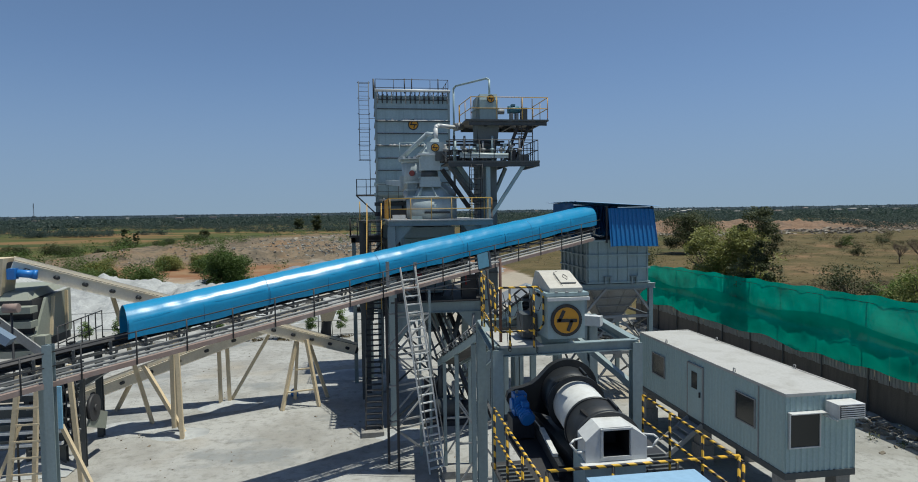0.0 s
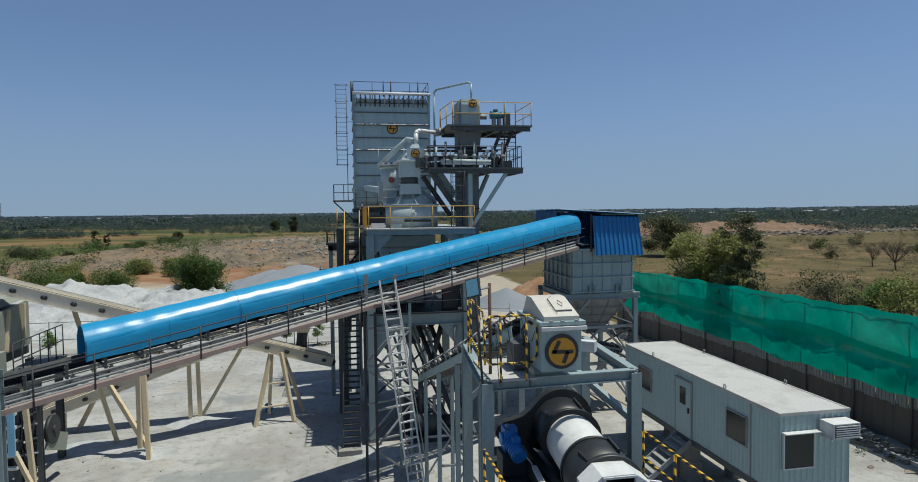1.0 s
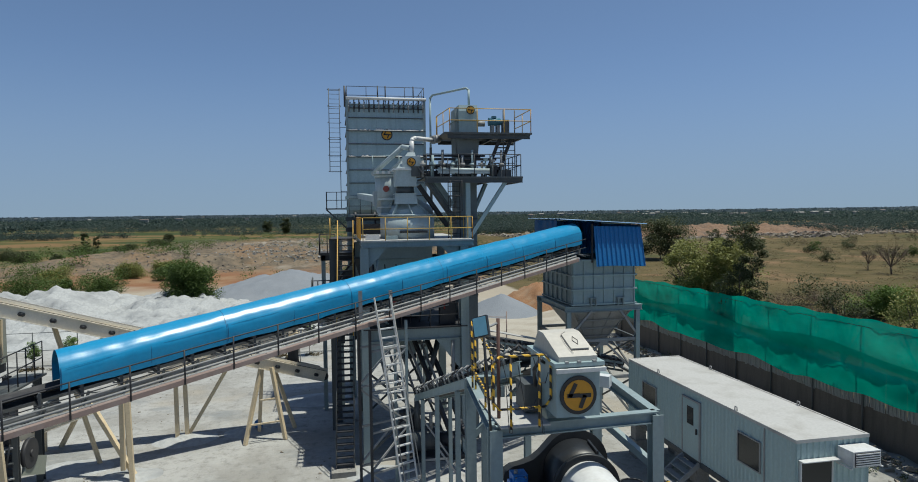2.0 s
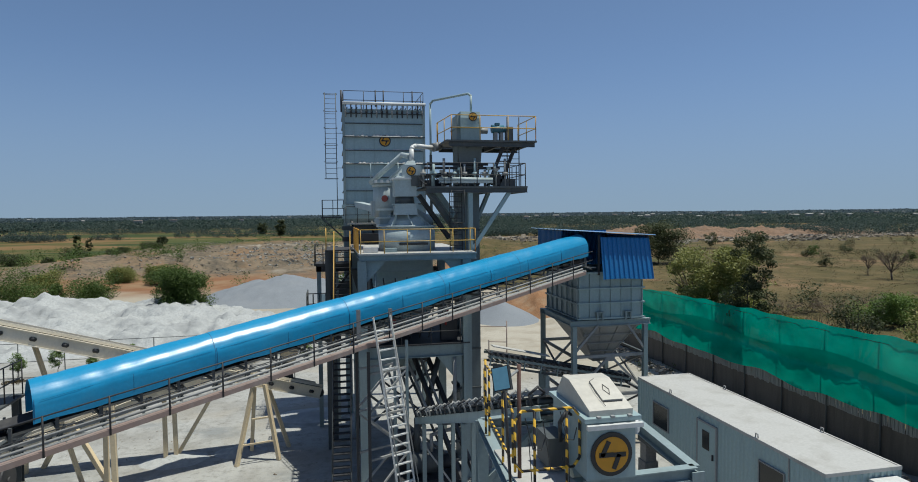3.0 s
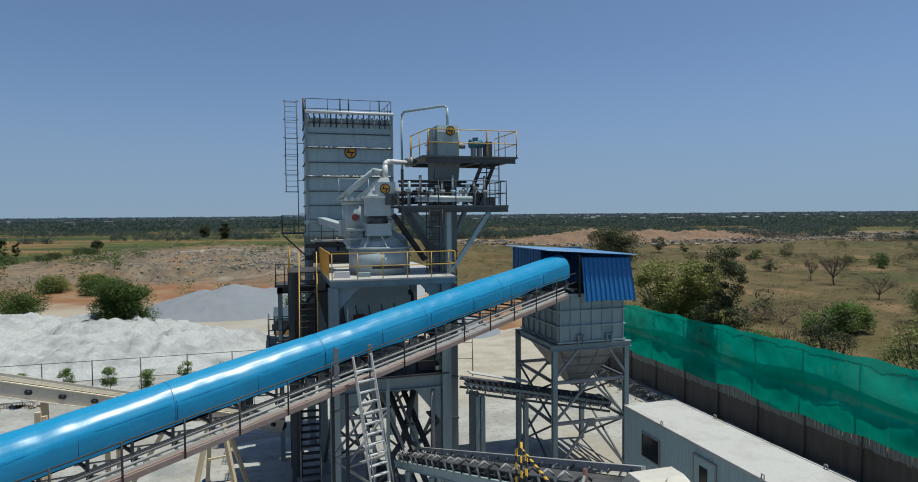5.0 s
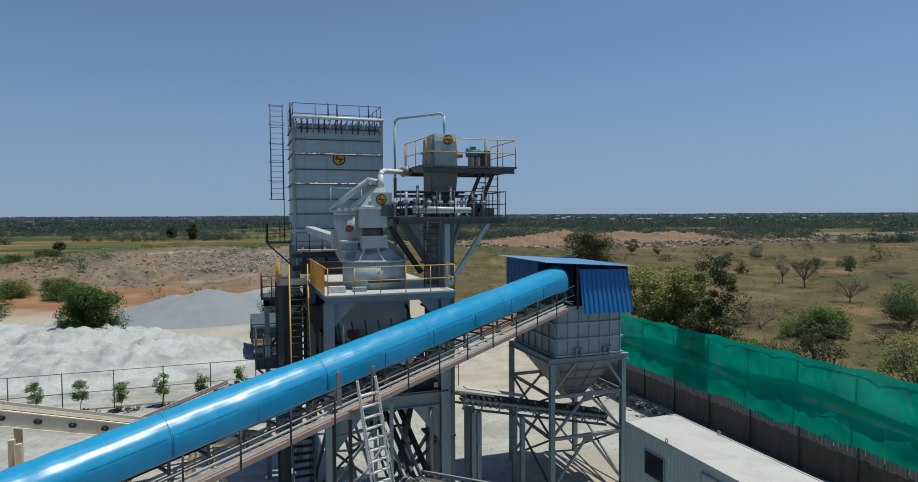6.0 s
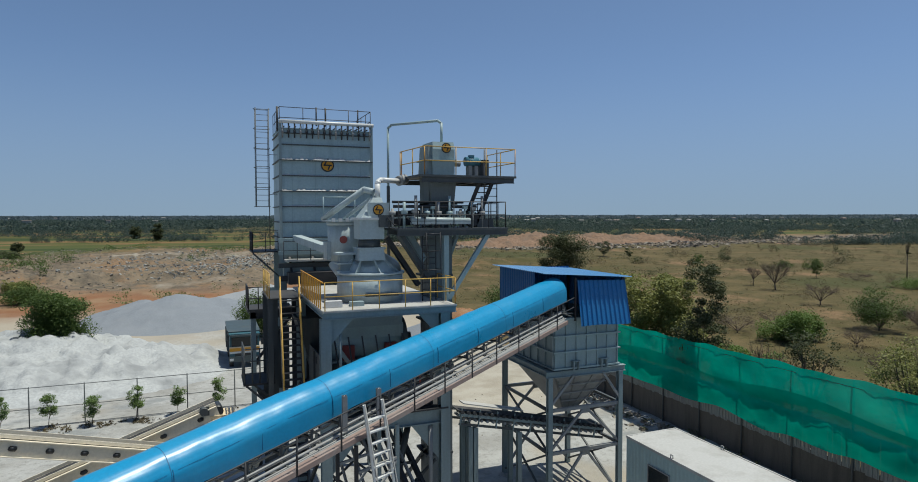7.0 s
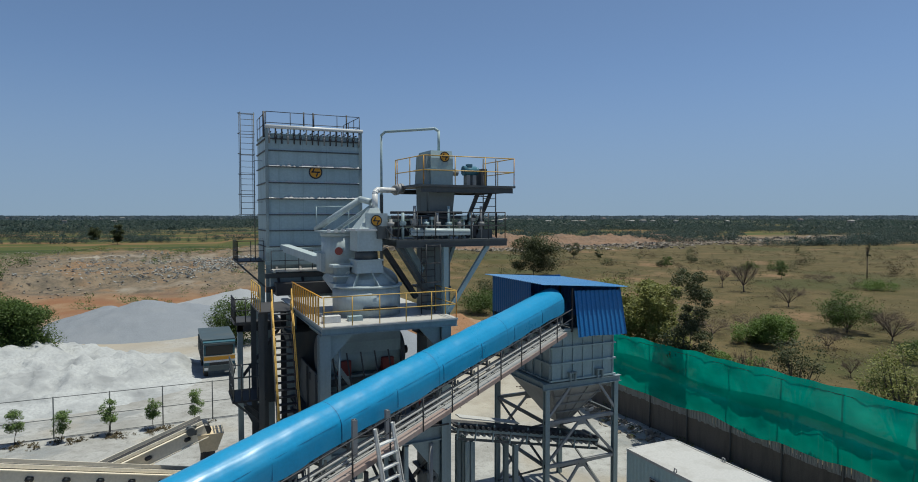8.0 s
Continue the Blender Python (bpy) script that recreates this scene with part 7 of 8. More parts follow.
rocks("quarry_rubble", "tan and grey broken rock strewn over the quarry floor", 7500, spot_left, 0.05, 0.34)
BLUEROCK = material("blue_grey_rock", (0.29, 0.295, 0.28), 0.9, var=0.3, scale=0.4, dirt=(0.20, 0.195, 0.175), dirt_amount=0.8, dirt_scale=0.4, bump=0.1, bump_scale=3, spec=0.15)
fresh = rocks("quarry_rubble", "freshly blasted blue-grey rock on the quarry face", 5200, spot_face, 0.06, 0.40)
fresh.data.materials[0] = BLUEROCK
rocks("heap_rubble", "grey stones strewn over the far spoil heap", 2600, spot_heap, 0.2, 1.0)
rocks("field_boulders", "pale boulders scattered along the far field edge", 2400, spot_right, 0.25, 1.5)

# ---- plants ----
def leaf_material(name, base, base2, thin=0.3):
    m = bpy.data.materials.new(name)
    m.use_nodes = True
    n, l = m.node_tree.nodes, m.node_tree.links
    b = n["Principled BSDF"]
    b.inputs["Roughness"].default_value = 0.6
    b.inputs["Specular IOR Level"].default_value = 0.3
    geo = n.new("ShaderNodeNewGeometry")
    mix = n.new("ShaderNodeMix")
    mix.data_type = "RGBA"
    mix.inputs["A"].default_value, mix.inputs["B"].default_value = (*base, 1), (*base2, 1)
    no = n.new("ShaderNodeTexNoise")
    no.inputs["Scale"].default_value = 0.5
    l.new(geo.outputs["Position"], no.inputs["Vector"])
    add = n.new("ShaderNodeMath")
    l.new(geo.outputs["Random Per Island"], add.inputs[0])
    l.new(no.outputs[0], add.inputs[1])
    half = n.new("ShaderNodeMath")
    half.operation = "MULTIPLY"
    half.inputs[1].default_value = 0.5
    l.new(add.outputs[0], half.inputs[0])
    l.new(half.outputs[0], mix.inputs["Factor"])
    l.new(mix.outputs["Result"], b.inputs["Base Color"])
    t = n.new("ShaderNodeBsdfTranslucent")
    l.new(mix.outputs["Result"], t.inputs[0])
    ms = n.new("ShaderNodeMixShader")
    ms.inputs[0].default_value = thin
    l.new(b.outputs[0], ms.inputs[1])
    l.new(t.outputs[0], ms.inputs[2])
    l.new(ms.outputs[0], n["Material Output"].inputs["Surface"])
    return m


LEAF = leaf_material("leaf_green", (0.036, 0.070, 0.0155), (0.094, 0.142, 0.031))
LEAF_Y = leaf_material("leaf_olive", (0.111, 0.136, 0.0344), (0.254, 0.254, 0.081))
LEAF_S = leaf_material("leaf_young", (0.09, 0.154, 0.0406), (0.18, 0.252, 0.081))
LEAF_D = leaf_material("leaf_dark", (0.036, 0.050, 0.020), (0.082, 0.096, 0.041))
LEAF_B = leaf_material("leaf_bright", (0.061, 0.117, 0.0187), (0.131, 0.198, 0.0422))
STRAW = leaf_material("dry_straw", (0.105, 0.085, 0.040), (0.20, 0.155, 0.078))
SCRUB = leaf_material("dry_scrub", (0.0702, 0.0618, 0.033), (0.141, 0.107, 0.0578))
# distant crowns: the haze of distance is mixed into the leaf colours
LEAF_F = leaf_material("leaf_haze_tint", (0.033, 0.056, 0.051), (0.056, 0.084, 0.072), 0.5)
LEAF_FF = leaf_material("leaf_haze_blue", (0.058, 0.086, 0.102), (0.075, 0.106, 0.124), 0.5)
TWIG = material("dry_twig", (0.12, 0.09, 0.0713), 0.9, var=0.2, bump=0)
BARK = material("bark", (0.10, 0.08, 0.06), 0.9, var=0.25, scale=3, bump=0.02)


def leaves(s, r_, c, rx, rz, n, size):
    """Leaf blades scattered through one clump, thicker towards its outside."""
    for _ in range(n):
        a, b = r_.uniform(0, 2 * math.pi), math.acos(r_.uniform(-1, 1))
        k = r_.random() ** 0.3
        p = Vector((c[0] + rx * k * math.sin(b) * math.cos(a), c[1] + rx * k * math.sin(b) * math.sin(a), c[2] + rz * k * math.cos(b)))
        u = Vector((r_.gauss(0, 1), r_.gauss(0, 1), r_.gauss(0, 0.6))).normalized()
        w = u.cross(Vector((r_.gauss(0, 0.7), r_.gauss(0, 0.7), 1))).normalized()
        q = size * r_.uniform(0.6, 1.3)
        s.add([p - u * q, p + w * q * 0.45, p + u * q, p - w * q * 0.45], [(0, 1, 2, 3)])


def tree(x, y, h, r, leaf, seed, n=2600, size=0.16, trunk_h=0.3, name="tree", label="", bare=False, category="tree", clumps=26, solid=False, cs=(0.2, 0.42)):
    r_ = random.Random(seed)
    n, size = int(n * 2.2), size * 0.7
    z = height(x, y)
    t = thing(name, label, category, (x, y, z))
    wood = Shape()
    base = Vector((x, y, z - 0.1))
    lean = Vector((r_.uniform(-0.1, 0.1), r_.uniform(-0.1, 0.1), 0))
    fork = base + (Vector((0, 0, 1)) + lean) * h * trunk_h
    tr = (0.012 if solid else 0.022) * h
    wood.tube(base, fork, tr, tr * 0.75, n=7)
    tips = []
    for i in range(13 if bare else 3 if solid else 9):
        a = 2 * math.pi * i / (9 if not bare else 13) + r_.uniform(-0.3, 0.3)
        k = r_.uniform(0.35, 0.8)
        mid = fork + Vector((math.cos(a) * r * k * 0.6, math.sin(a) * r * k * 0.6, h * r_.uniform(0.18, 0.36)))
        tip = mid + Vector((math.cos(a) * r * k * 0.45, math.sin(a) * r * k * 0.45, h * r_.uniform(0.08, 0.28)))
        wood.tube(fork, mid, tr * 0.5, tr * 0.3, n=5)
        wood.tube(mid, tip, tr * 0.3, tr * 0.1, n=4)
        tips += [mid, tip]
        for j in range(5 if bare else 2):
            b = a + r_.uniform(-1.2, 1.2)
            q = mid + Vector((math.cos(b) * r * 0.4, math.sin(b) * r * 0.4, h * r_.uniform(0.05, 0.25)))
            wood.tube(mid, q, tr * 0.2, tr * 0.05, n=4)
            tips.append(q)
            if bare:
                for m_ in range(6):
                    e = q.lerp(mid, r_.uniform(0, 0.5)) + Vector((r_.gauss(0, 0.16) * r, r_.gauss(0, 0.16) * r, abs(r_.gauss(0, 0.08)) * h))
                    wood.tube(q.lerp(mid, 0.3), e, tr * 0.09, tr * 0.03, n=3)
    part("trunk", wood, TWIG if bare else BARK, t)
    crown = Shape()
    if bare:
        n = n // 3
    per = max(6, n // clumps)
    lobes = [(r_.uniform(0, 6.28), r * r_.uniform(0.25, 0.75), r_.uniform(0.5, 1.0), r * r_.uniform(0.35, 0.6)) for _ in range(5)]
    for i in range(clumps):
        if i % 2 == 0 and i // 2 < len(tips) and not solid:
            c = tips[i // 2]
        elif category == "bush":
            la, ld, lh, lr = lobes[i % 5]
            a, k = r_.uniform(0, 6.28), r_.random() ** 0.5
            c = (x + math.cos(la) * ld + math.cos(a) * lr * k, y + math.sin(la) * ld + math.sin(a) * lr * k, z + h * lh * (0.10 + 0.80 * r_.random() * (1 - 0.45 * k * k)))
        else:
            a, k = r_.uniform(0, 6.28), r_.random() ** 0.5 * 0.85
            zz = r_.uniform(trunk_h + 0.08, 0.93)
            wdt = math.sin(math.pi * min(0.97, max(0.15, (zz - trunk_h * 0.6) / (1.08 - trunk_h * 0.6)))) ** 0.5
            c = (x + math.cos(a) * r * k * wdt, y + math.sin(a) * r * k * wdt, z + h * zz)
        ck = r * r_.uniform(*cs)
        leaves(crown, r_, c, ck, ck * 0.75, int(per * r_.uniform(0.6, 1.4)), size)
    part("crown", crown, leaf, t)
    return t


tree(25.7, 38.7, 10.3, 1.7, LEAF_D, 1, 5400, 0.12, 0.25, label="tall dark tree with open crown behind the shade net", clumps=60, solid=True, cs=(0.2, 0.38))
tree(28.3, 45.2, 8.7, 2.9, LEAF_Y, 2, 7000, 0.17, 0.25, label="broad olive-green tree behind the shade net", clumps=60, solid=True)
tree(29.8, 49.8, 8.4, 3.0, LEAF_Y, 3, 3600, 0.17, 0.25, label="olive-green tree beside the fence end", clumps=34)
tree(32.2, 41.8, 5.6, 2.4, LEAF_B, 4, 8200, 0.13, 0.2, label="broad yellow-green bush behind the net", category="bush", name="bush", solid=True, clumps=50)
tree(27.9, 33.0, 6.9, 1.5, LEAF_D, 14, 1700, 0.10, 0.35, label="sparse grey-green tree behind the net", clumps=40)
tree(26.7, 27.6, 7.4, 1.6, LEAF_Y, 15, 1900, 0.10, 0.35, label="spreading olive tree close behind the net", clumps=40)
tree(30.5, 38.5, 5.6, 1.5, LEAF_D, 24, 1000, 0.10, 0.2, label="twiggy brown thicket behind the net", category="bush", name="bush", bare=True)
tree(52.5, 55.6, 4.6, 2.9, LEAF_B, 5, 8500, 0.14, 0.08, label="bright green spreading bush in the dry field", category="bush", name="bush", clumps=60, solid=True)
tree(66.0, 55.5, 4.9, 3.3, LEAF, 10, 4400, 0.13, 0.08, label="wide green tree with open crown in the field", clumps=70, cs=(0.14, 0.3))
tree(56.0, 50.8, 2.4, 1.6, SCRUB, 12, 800, 0.08, 0.15, bare=True, label="low brown thorn bush in the field", category="bush", name="bush")
tree(64.5, 49.8, 4.4, 2.6, SCRUB, 11, 1700, 0.09, 0.15, bare=True, label="bare grey-brown tree in the dry field")
tree(85.0, 85.6, 6.0, 2.6, SCRUB, 8, 1500, 0.09, 0.2, bare=True, label="bare twiggy tree standing in dry grass")
tree(87.0, 92.0, 3.9, 1.5, SCRUB, 23, 500, 0.09, 0.3, bare=True, label="thin leafless sapling tree in the field")
tree(107.0, 95.6, 4.0, 1.2, LEAF, 17, 1300, 0.12, 0.15, label="upright green tree far in the field", solid=True, clumps=26)
tree(76.5, 70.8, 4.2, 2.6, SCRUB, 9, 1800, 0.09, 0.15, bare=True, label="grey twiggy bush in the dry field", category="bush", name="bush")
tree(107.0, 77.0, 2.4, 3.2, LEAF_B, 13, 2600, 0.13, 0.1, label="low green bush beside a bare palm stem", category="bush", name="bush", solid=True, clumps=36)
tree(122.0, 88.4, 5.2, 0.55, LEAF_D, 16, 160, 0.16, 0.85, label="tall thin palm-like tree in the field", clumps=10)
tree(47.5, 43.0, 2.0, 0.9, SCRUB, 25, 300, 0.08, 0.2, bare=True, label="small bare shrub beside the sandy track", category="bush", name="bush")
tree(47.4, 62.5, 2.6, 2.4, SCRUB, 33, 1500, 0.09, 0.1, bare=True, label="brown twiggy thicket in the dry grass", category="bush", name="bush")
tree(51.0, 60.5, 2.9, 2.6, SCRUB, 34, 1500, 0.09, 0.1, bare=True, label="brown twiggy thicket beside a green bush", category="bush", name="bush")
tree(92.0, 106.5, 2.6, 1.5, LEAF_D, 35, 900, 0.14, 0.1, label="small dark bush in the open field", category="bush", name="bush", solid=True, clumps=26)
tree(110.7, 131.6, 3.0, 1.8, LEAF_D, 36, 900, 0.16, 0.1, label="small dark bush in the open field", category="bush", name="bush", solid=True, clumps=26)
tree(122.9, 109.3, 3.4, 2.2, LEAF, 37, 1200, 0.16, 0.15, label="round green bush in the open field", category="bush", name="bush", solid=True, clumps=26)
tree(117.0, 111.5, 3.0, 1.9, LEAF, 38, 1100, 0.16, 0.15, label="round green bush in the open field", category="bush", name="bush", solid=True, clumps=26)
tree(124.8, 136.7, 2.8, 1.9, LEAF_D, 39, 900, 0.16, 0.15, label="small dark bush in the open field", category="bush", name="bush", solid=True, clumps=26)
tree(57.2, 60.9, 3.0, 2.6, SCRUB, 81, 1600, 0.09, 0.1, bare=True, label="dark twiggy thicket in the dry field", category="bush", name="bush")
tree(74.1, 63.1, 3.4, 2.4, LEAF_D, 82, 2600, 0.11, 0.15, label="dark grey-green bush in the dry field", category="bush", name="bush", solid=True, clumps=40)
tree(70.9, 54.5, 3.2, 2.3, SCRUB, 83, 1500, 0.09, 0.15, bare=True, label="brown leafless bush in the dry field", category="bush", name="bush")
tree(43.1, 37.4, 2.8, 1.6, LEAF_Y, 84, 1800, 0.1, 0.15, label="thin olive bush beside the sandy track", category="bush", name="bush", solid=True, clumps=34)
tree(58.0, 44.0, 2.6, 2.2, LEAF, 26, 2200, 0.12, 0.15, label="green bush at the sandy track", category="bush", name="bush", solid=True, clumps=34)
tree(109.5, 89.5, 2.4, 3.4, SCRUB, 27, 1600, 0.1, 0.1, bare=True, label="brown scrub thicket in the dry field", category="bush", name="bush")
tree(106.0, 164.0, 4.4, 2.2, LEAF_D, 28, 1200, 0.2, 0.15, label="dark tree far beyond the shed", solid=True, clumps=26)
tree(108.0, 155.0, 3.0, 1.3, LEAF_D, 30, 700, 0.18, 0.15, label="small dark tree at the field edge", solid=True, clumps=20)
tree(108.5, 128.5, 3.0, 1.4, LEAF, 31, 800, 0.16, 0.15, label="small green tree in the open field", solid=True, clumps=20)
tree(67.5, 123.8, 8.0, 6.2, LEAF_D, 18, 8000, 0.26, 0.12, label="large dark tree beyond the shed", clumps=46, solid=True)
tree(34.7, 84.7, 4.6, 3.2, LEAF, 19, 2600, 0.16, 0.1, label="dense green bush beyond the tower", category="bush", name="bush", solid=True, clumps=34)
tree(43.3, 96.0, 5.6, 3.8, LEAF_D, 20, 2600, 0.18, 0.1, label="dense dark bush beyond the tower", category="bush", name="bush", solid=True, clumps=34)
tree(39.0, 88.0, 3.4, 2.6, LEAF_B, 29, 1800, 0.16, 0.1, label="small green bush beyond the tower", category="bush", name="bush")
tree(-14.2, 75.5, 6.0, 2.9, LEAF, 21, 13000, 0.15, 0.06, label="dense green bush behind the stone-dust pile", category="small tree", clumps=90, solid=True, cs=(0.3, 0.45))
tree(3.9, 79.5, 4.5, 2.6, LEAF, 22, 8000, 0.14, 0.06, label="round green small tree beside the truck", category="small tree", clumps=60, solid=True, cs=(0.32, 0.48))
for i, (x, y, h, r) in enumerate(((-40.8, 100, 4.4, 5.1), (-35.0, 96.0, 2.8, 1.8), (-31.9, 101, 3.4, 4.1), (-52, 103, 4.6, 4.8), (-34.8, 124.8, 3.4, 2.8), (-26, 118.1, 3.2, 3.4),
                                  (-30, 130, 2.4, 2.6), (-21, 112, 2.4, 2.2), (-45, 120, 3.2, 3.4), (-17.2, 92, 5.2, 1.5))):
    tree(x, y, h * 1.05, r * 0.9, (LEAF, LEAF_Y)[i in (4, 6, 8)], 40 + i, 5000, 0.17, 0.05, label="dense green bush beyond the stockpile", category="bush", name="bush", clumps=60, solid=True, cs=(0.28, 0.45))
for i, (x, y, h, r) in enumerate(((-73.4, 173, 3.2, 4.2), (-65.7, 174, 2.4, 2.2), (-58.2, 168, 3.6, 3.4), (-55.3, 192, 2.0, 3.2), (-45.5, 188, 2.0, 4.0), (-80, 180, 3.4, 4.0), (-90, 184, 3.6, 4.0), (-49, 170, 2.2, 2.4))):
    tree(x, y, h * 1.0, r * 0.85, LEAF_D, 70 + i, 2600, 0.22, 0.05, label="dark green bush at the edge of the fields", category="bush", name="bush", clumps=40, solid=True, cs=(0.28, 0.45))
tree(-76.6, 222, 6.2, 1.3, LEAF_D, 61, 1500, 0.26, 0.08, label="upright dark tree in the fields", clumps=26, solid=True)
tree(-74.0, 225, 5.0, 1.1, LEAF_D, 62, 1100, 0.26, 0.08, label="smaller upright dark tree in the fields", clumps=22, solid=True)
tree(-56.3, 242, 4.0, 2.1, LEAF_D, 63, 1300, 0.26, 0.15, label="round dark tree alone in the fields", clumps=24, solid=True)
tree(-23.7, 341, 9.4, 3.4, LEAF_D, 60, 2600, 0.4, 0.1, label="lone tall dark tree at the field edge", clumps=40, solid=True)
tree(-36.0, 377, 7.5, 3.2, LEAF_D, 64, 2000, 0.4, 0.1, label="dark tree at the field edge", clumps=34, solid=True)


def scatter(name, label, items, leaf, seed, blades, size):
    """Far or low growth that nobody could count: small clumps of blades, each with its own outline."""
    r_ = random.Random(seed)
    s = Shape()
    for x, y, h, w in items:
        z = height(x, y)
        for k in range(3):
            c = (x + r_.uniform(-0.5, 0.5) * w, y + r_.uniform(-0.5, 0.5) * w, z + h * (0.25 + 0.25 * k * r_.uniform(0.7, 1.2)))
            leaves(s, r_, c, w * r_.uniform(0.35, 0.6), h * 0.34, max(3, blades // 3), size * max(h, w) * r_.uniform(0.8, 1.2))
    return tagged(part(name, s, leaf), label, "vegetation", kind="stuff")


rs = random.Random(77)
items = []
while len(items) < 1500:
    x, y = rs.uniform(28, 260), rs.uniform(45, 215)
    if x > 26 + (y - 40) * 0.0 and noise.noise((x * 0.04, y * 0.04, 1.0)) > -0.15 and abs(math.atan2(x, y)) < 1.1:
        items.append((x, y, 0.3 + 1.5 * rs.random() ** 2.5, rs.uniform(0.5, 1.9)))
scatter("field_scrub", "low dry scrub dotted over the field", items[:1050], SCRUB, 3, 66, 0.06)
scatter("field_scrub", "green shrubs dotted over the field", items[1050:1300], LEAF_D, 4, 90, 0.055)
items = []
while len(items) < 3200:
    x, y = rs.uniform(27, 150), rs.uniform(34, 165)
    if noise.noise((x * 0.07, y * 0.07, 2.5)) > rs.uniform(-0.35, 0.3) and x > 27 + max(0, y - 60) * 0.16:
        items.append((x, y, 0.12 + 0.45 * rs.random() ** 2, rs.uniform(0.3, 0.9)))
scatter("grass_tufts", "straw-coloured dry grass tufts over the field", items[:2300], STRAW, 51, 15, 0.12)
scatter("grass_tufts", "grey-green low weeds over the field", items[2300:], LEAF_D, 52, 15, 0.11)
items = []
while len(items) < 46:
    x, y = rs.uniform(40, 190), rs.uniform(58, 170)
    if noise.noise((x * 0.05, y * 0.05, 4.0)) > 0.0 and x > 30 + y * 0.3:
        items.append((x, y, rs.uniform(1.4, 3.4), rs.uniform(1.4, 3.2)))
scatter("field_thicket", "brown twiggy thickets standing in the dry field", items[:28], SCRUB, 41, 420, 0.045)
scatter("field_thicket", "dark green thickets standing in the dry field", items[28:], LEAF_D, 42, 420, 0.05)
items = []
while len(items) < 330:
    x, y = rs.uniform(-110, 40), rs.uniform(112, 250)
    if noise.noise((x * 0.03, y * 0.03, 7.0)) > 0.12:
        items.append((x, y, rs.uniform(0.5, 2.0), rs.uniform(0.8, 2.4)))
scatter("quarry_scrub", "green scrub among the quarry rocks", items, LEAF, 6, 80, 0.07)
items = []
while len(items) < 60:
    x, y = rs.uniform(-130, -28), rs.uniform(108, 190)
    if noise.noise((x * 0.025, y * 0.025, 9.0)) > -0.1 - (x + 28) * 0.004:
        items.append((x, y, rs.uniform(1.2, 3.6), rs.uniform(1.6, 3.6)))
scatter("bush_belt", "belt of dense green bushes past the stockpile", items, LEAF, 8, 200, 0.06)


def belt(n, rmin, rmax, amin, amax, seed, dens, keep, h0, h1, w0, w1):
    """Tree crowns gathered in bands that lie across the view."""
    out = []
    r_ = random.Random(seed)
    while len(out) < n:
        d = rmin + (rmax - rmin) * r_.random() ** 1.3
        a = r_.uniform(amin, amax)
        x, y = d * math.sin(a), d * math.cos(a)
        if noise.noise((x * dens, y * dens * 3.2, seed)) + 0.5 * noise.noise((x * dens * 3, y * dens * 7, seed + 4)) > keep:
            h = r_.uniform(h0, h1)
            out.append((x, y, h, h * r_.uniform(w0, w1)))
    return out


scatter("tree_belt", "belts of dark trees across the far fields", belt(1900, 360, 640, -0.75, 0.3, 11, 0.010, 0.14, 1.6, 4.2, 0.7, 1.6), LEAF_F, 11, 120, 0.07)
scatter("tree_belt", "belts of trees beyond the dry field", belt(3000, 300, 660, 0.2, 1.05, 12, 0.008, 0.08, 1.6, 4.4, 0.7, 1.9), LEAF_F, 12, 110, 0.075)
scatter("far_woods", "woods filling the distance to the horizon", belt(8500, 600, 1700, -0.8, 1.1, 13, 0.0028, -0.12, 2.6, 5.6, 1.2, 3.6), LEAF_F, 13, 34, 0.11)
scatter("far_woods", "woods along the horizon tinted blue to stand for haze", belt(6000, 1500, 4200, -0.8, 1.1, 14, 0.0016, -0.3, 3.5, 7.0, 3.0, 8.0), LEAF_FF, 14, 26, 0.10)

# distant houses
HOUSE = material("limewash", (0.28, 0.273, 0.259), 0.8)
TILE = material("faded_tile", (0.196, 0.154, 0.133), 0.8)
rh = random.Random(21)
for i in range(70):
    d, a = rh.uniform(900, 2100), rh.choice((rh.uniform(-0.6, -0.05), rh.uniform(0.25, 1.0), rh.uniform(0.3, 0.75)))
    x, y = d * math.sin(a), d * math.cos(a)
    z = height(x, y)
    w, dp, hh = rh.uniform(4, 11), rh.uniform(4, 7), rh.uniform(3.5, 6.5)
    hs = thing("distant_house", "small pale flat house among far trees", "house", (x, y, z), "distant village houses")
    part("wall", Shape().box((x - w / 2, y - dp / 2, z), (x + w / 2, y + dp / 2, z + hh)), HOUSE, hs)
    part("roof", Shape().frustum((w / 2 + 0.4, dp / 2 + 0.4), (w / 2 - 0.6, 0.4), (x, y), (x, y), z + hh, z + hh + rh.uniform(0.3, 1.5)), TILE if i % 3 == 0 else HOUSE, hs)
mast = thing("radio_mast", "thin lattice radio mast on the horizon", "mast", (-467, 986, height(-467, 986)))
z = height(-467, 986)
for dx, dy in ((-0.8, -0.8), (0.8, -0.8), (0.0, 0.9)):
    part("mast_leg", Shape().tube((-467 + dx, 986 + dy, z), (-467 + dx * 0.3, 986 + dy * 0.3, z + 30), 0.22, n=5), STEEL, mast)
for i in range(8):
    part("mast_brace", Shape().beam((-467.7, 985.3, z + 1 + i * 3.5), (-466.4, 985.4, z + 4 + i * 3.5), 0.15, 0.15), STEEL, mast)

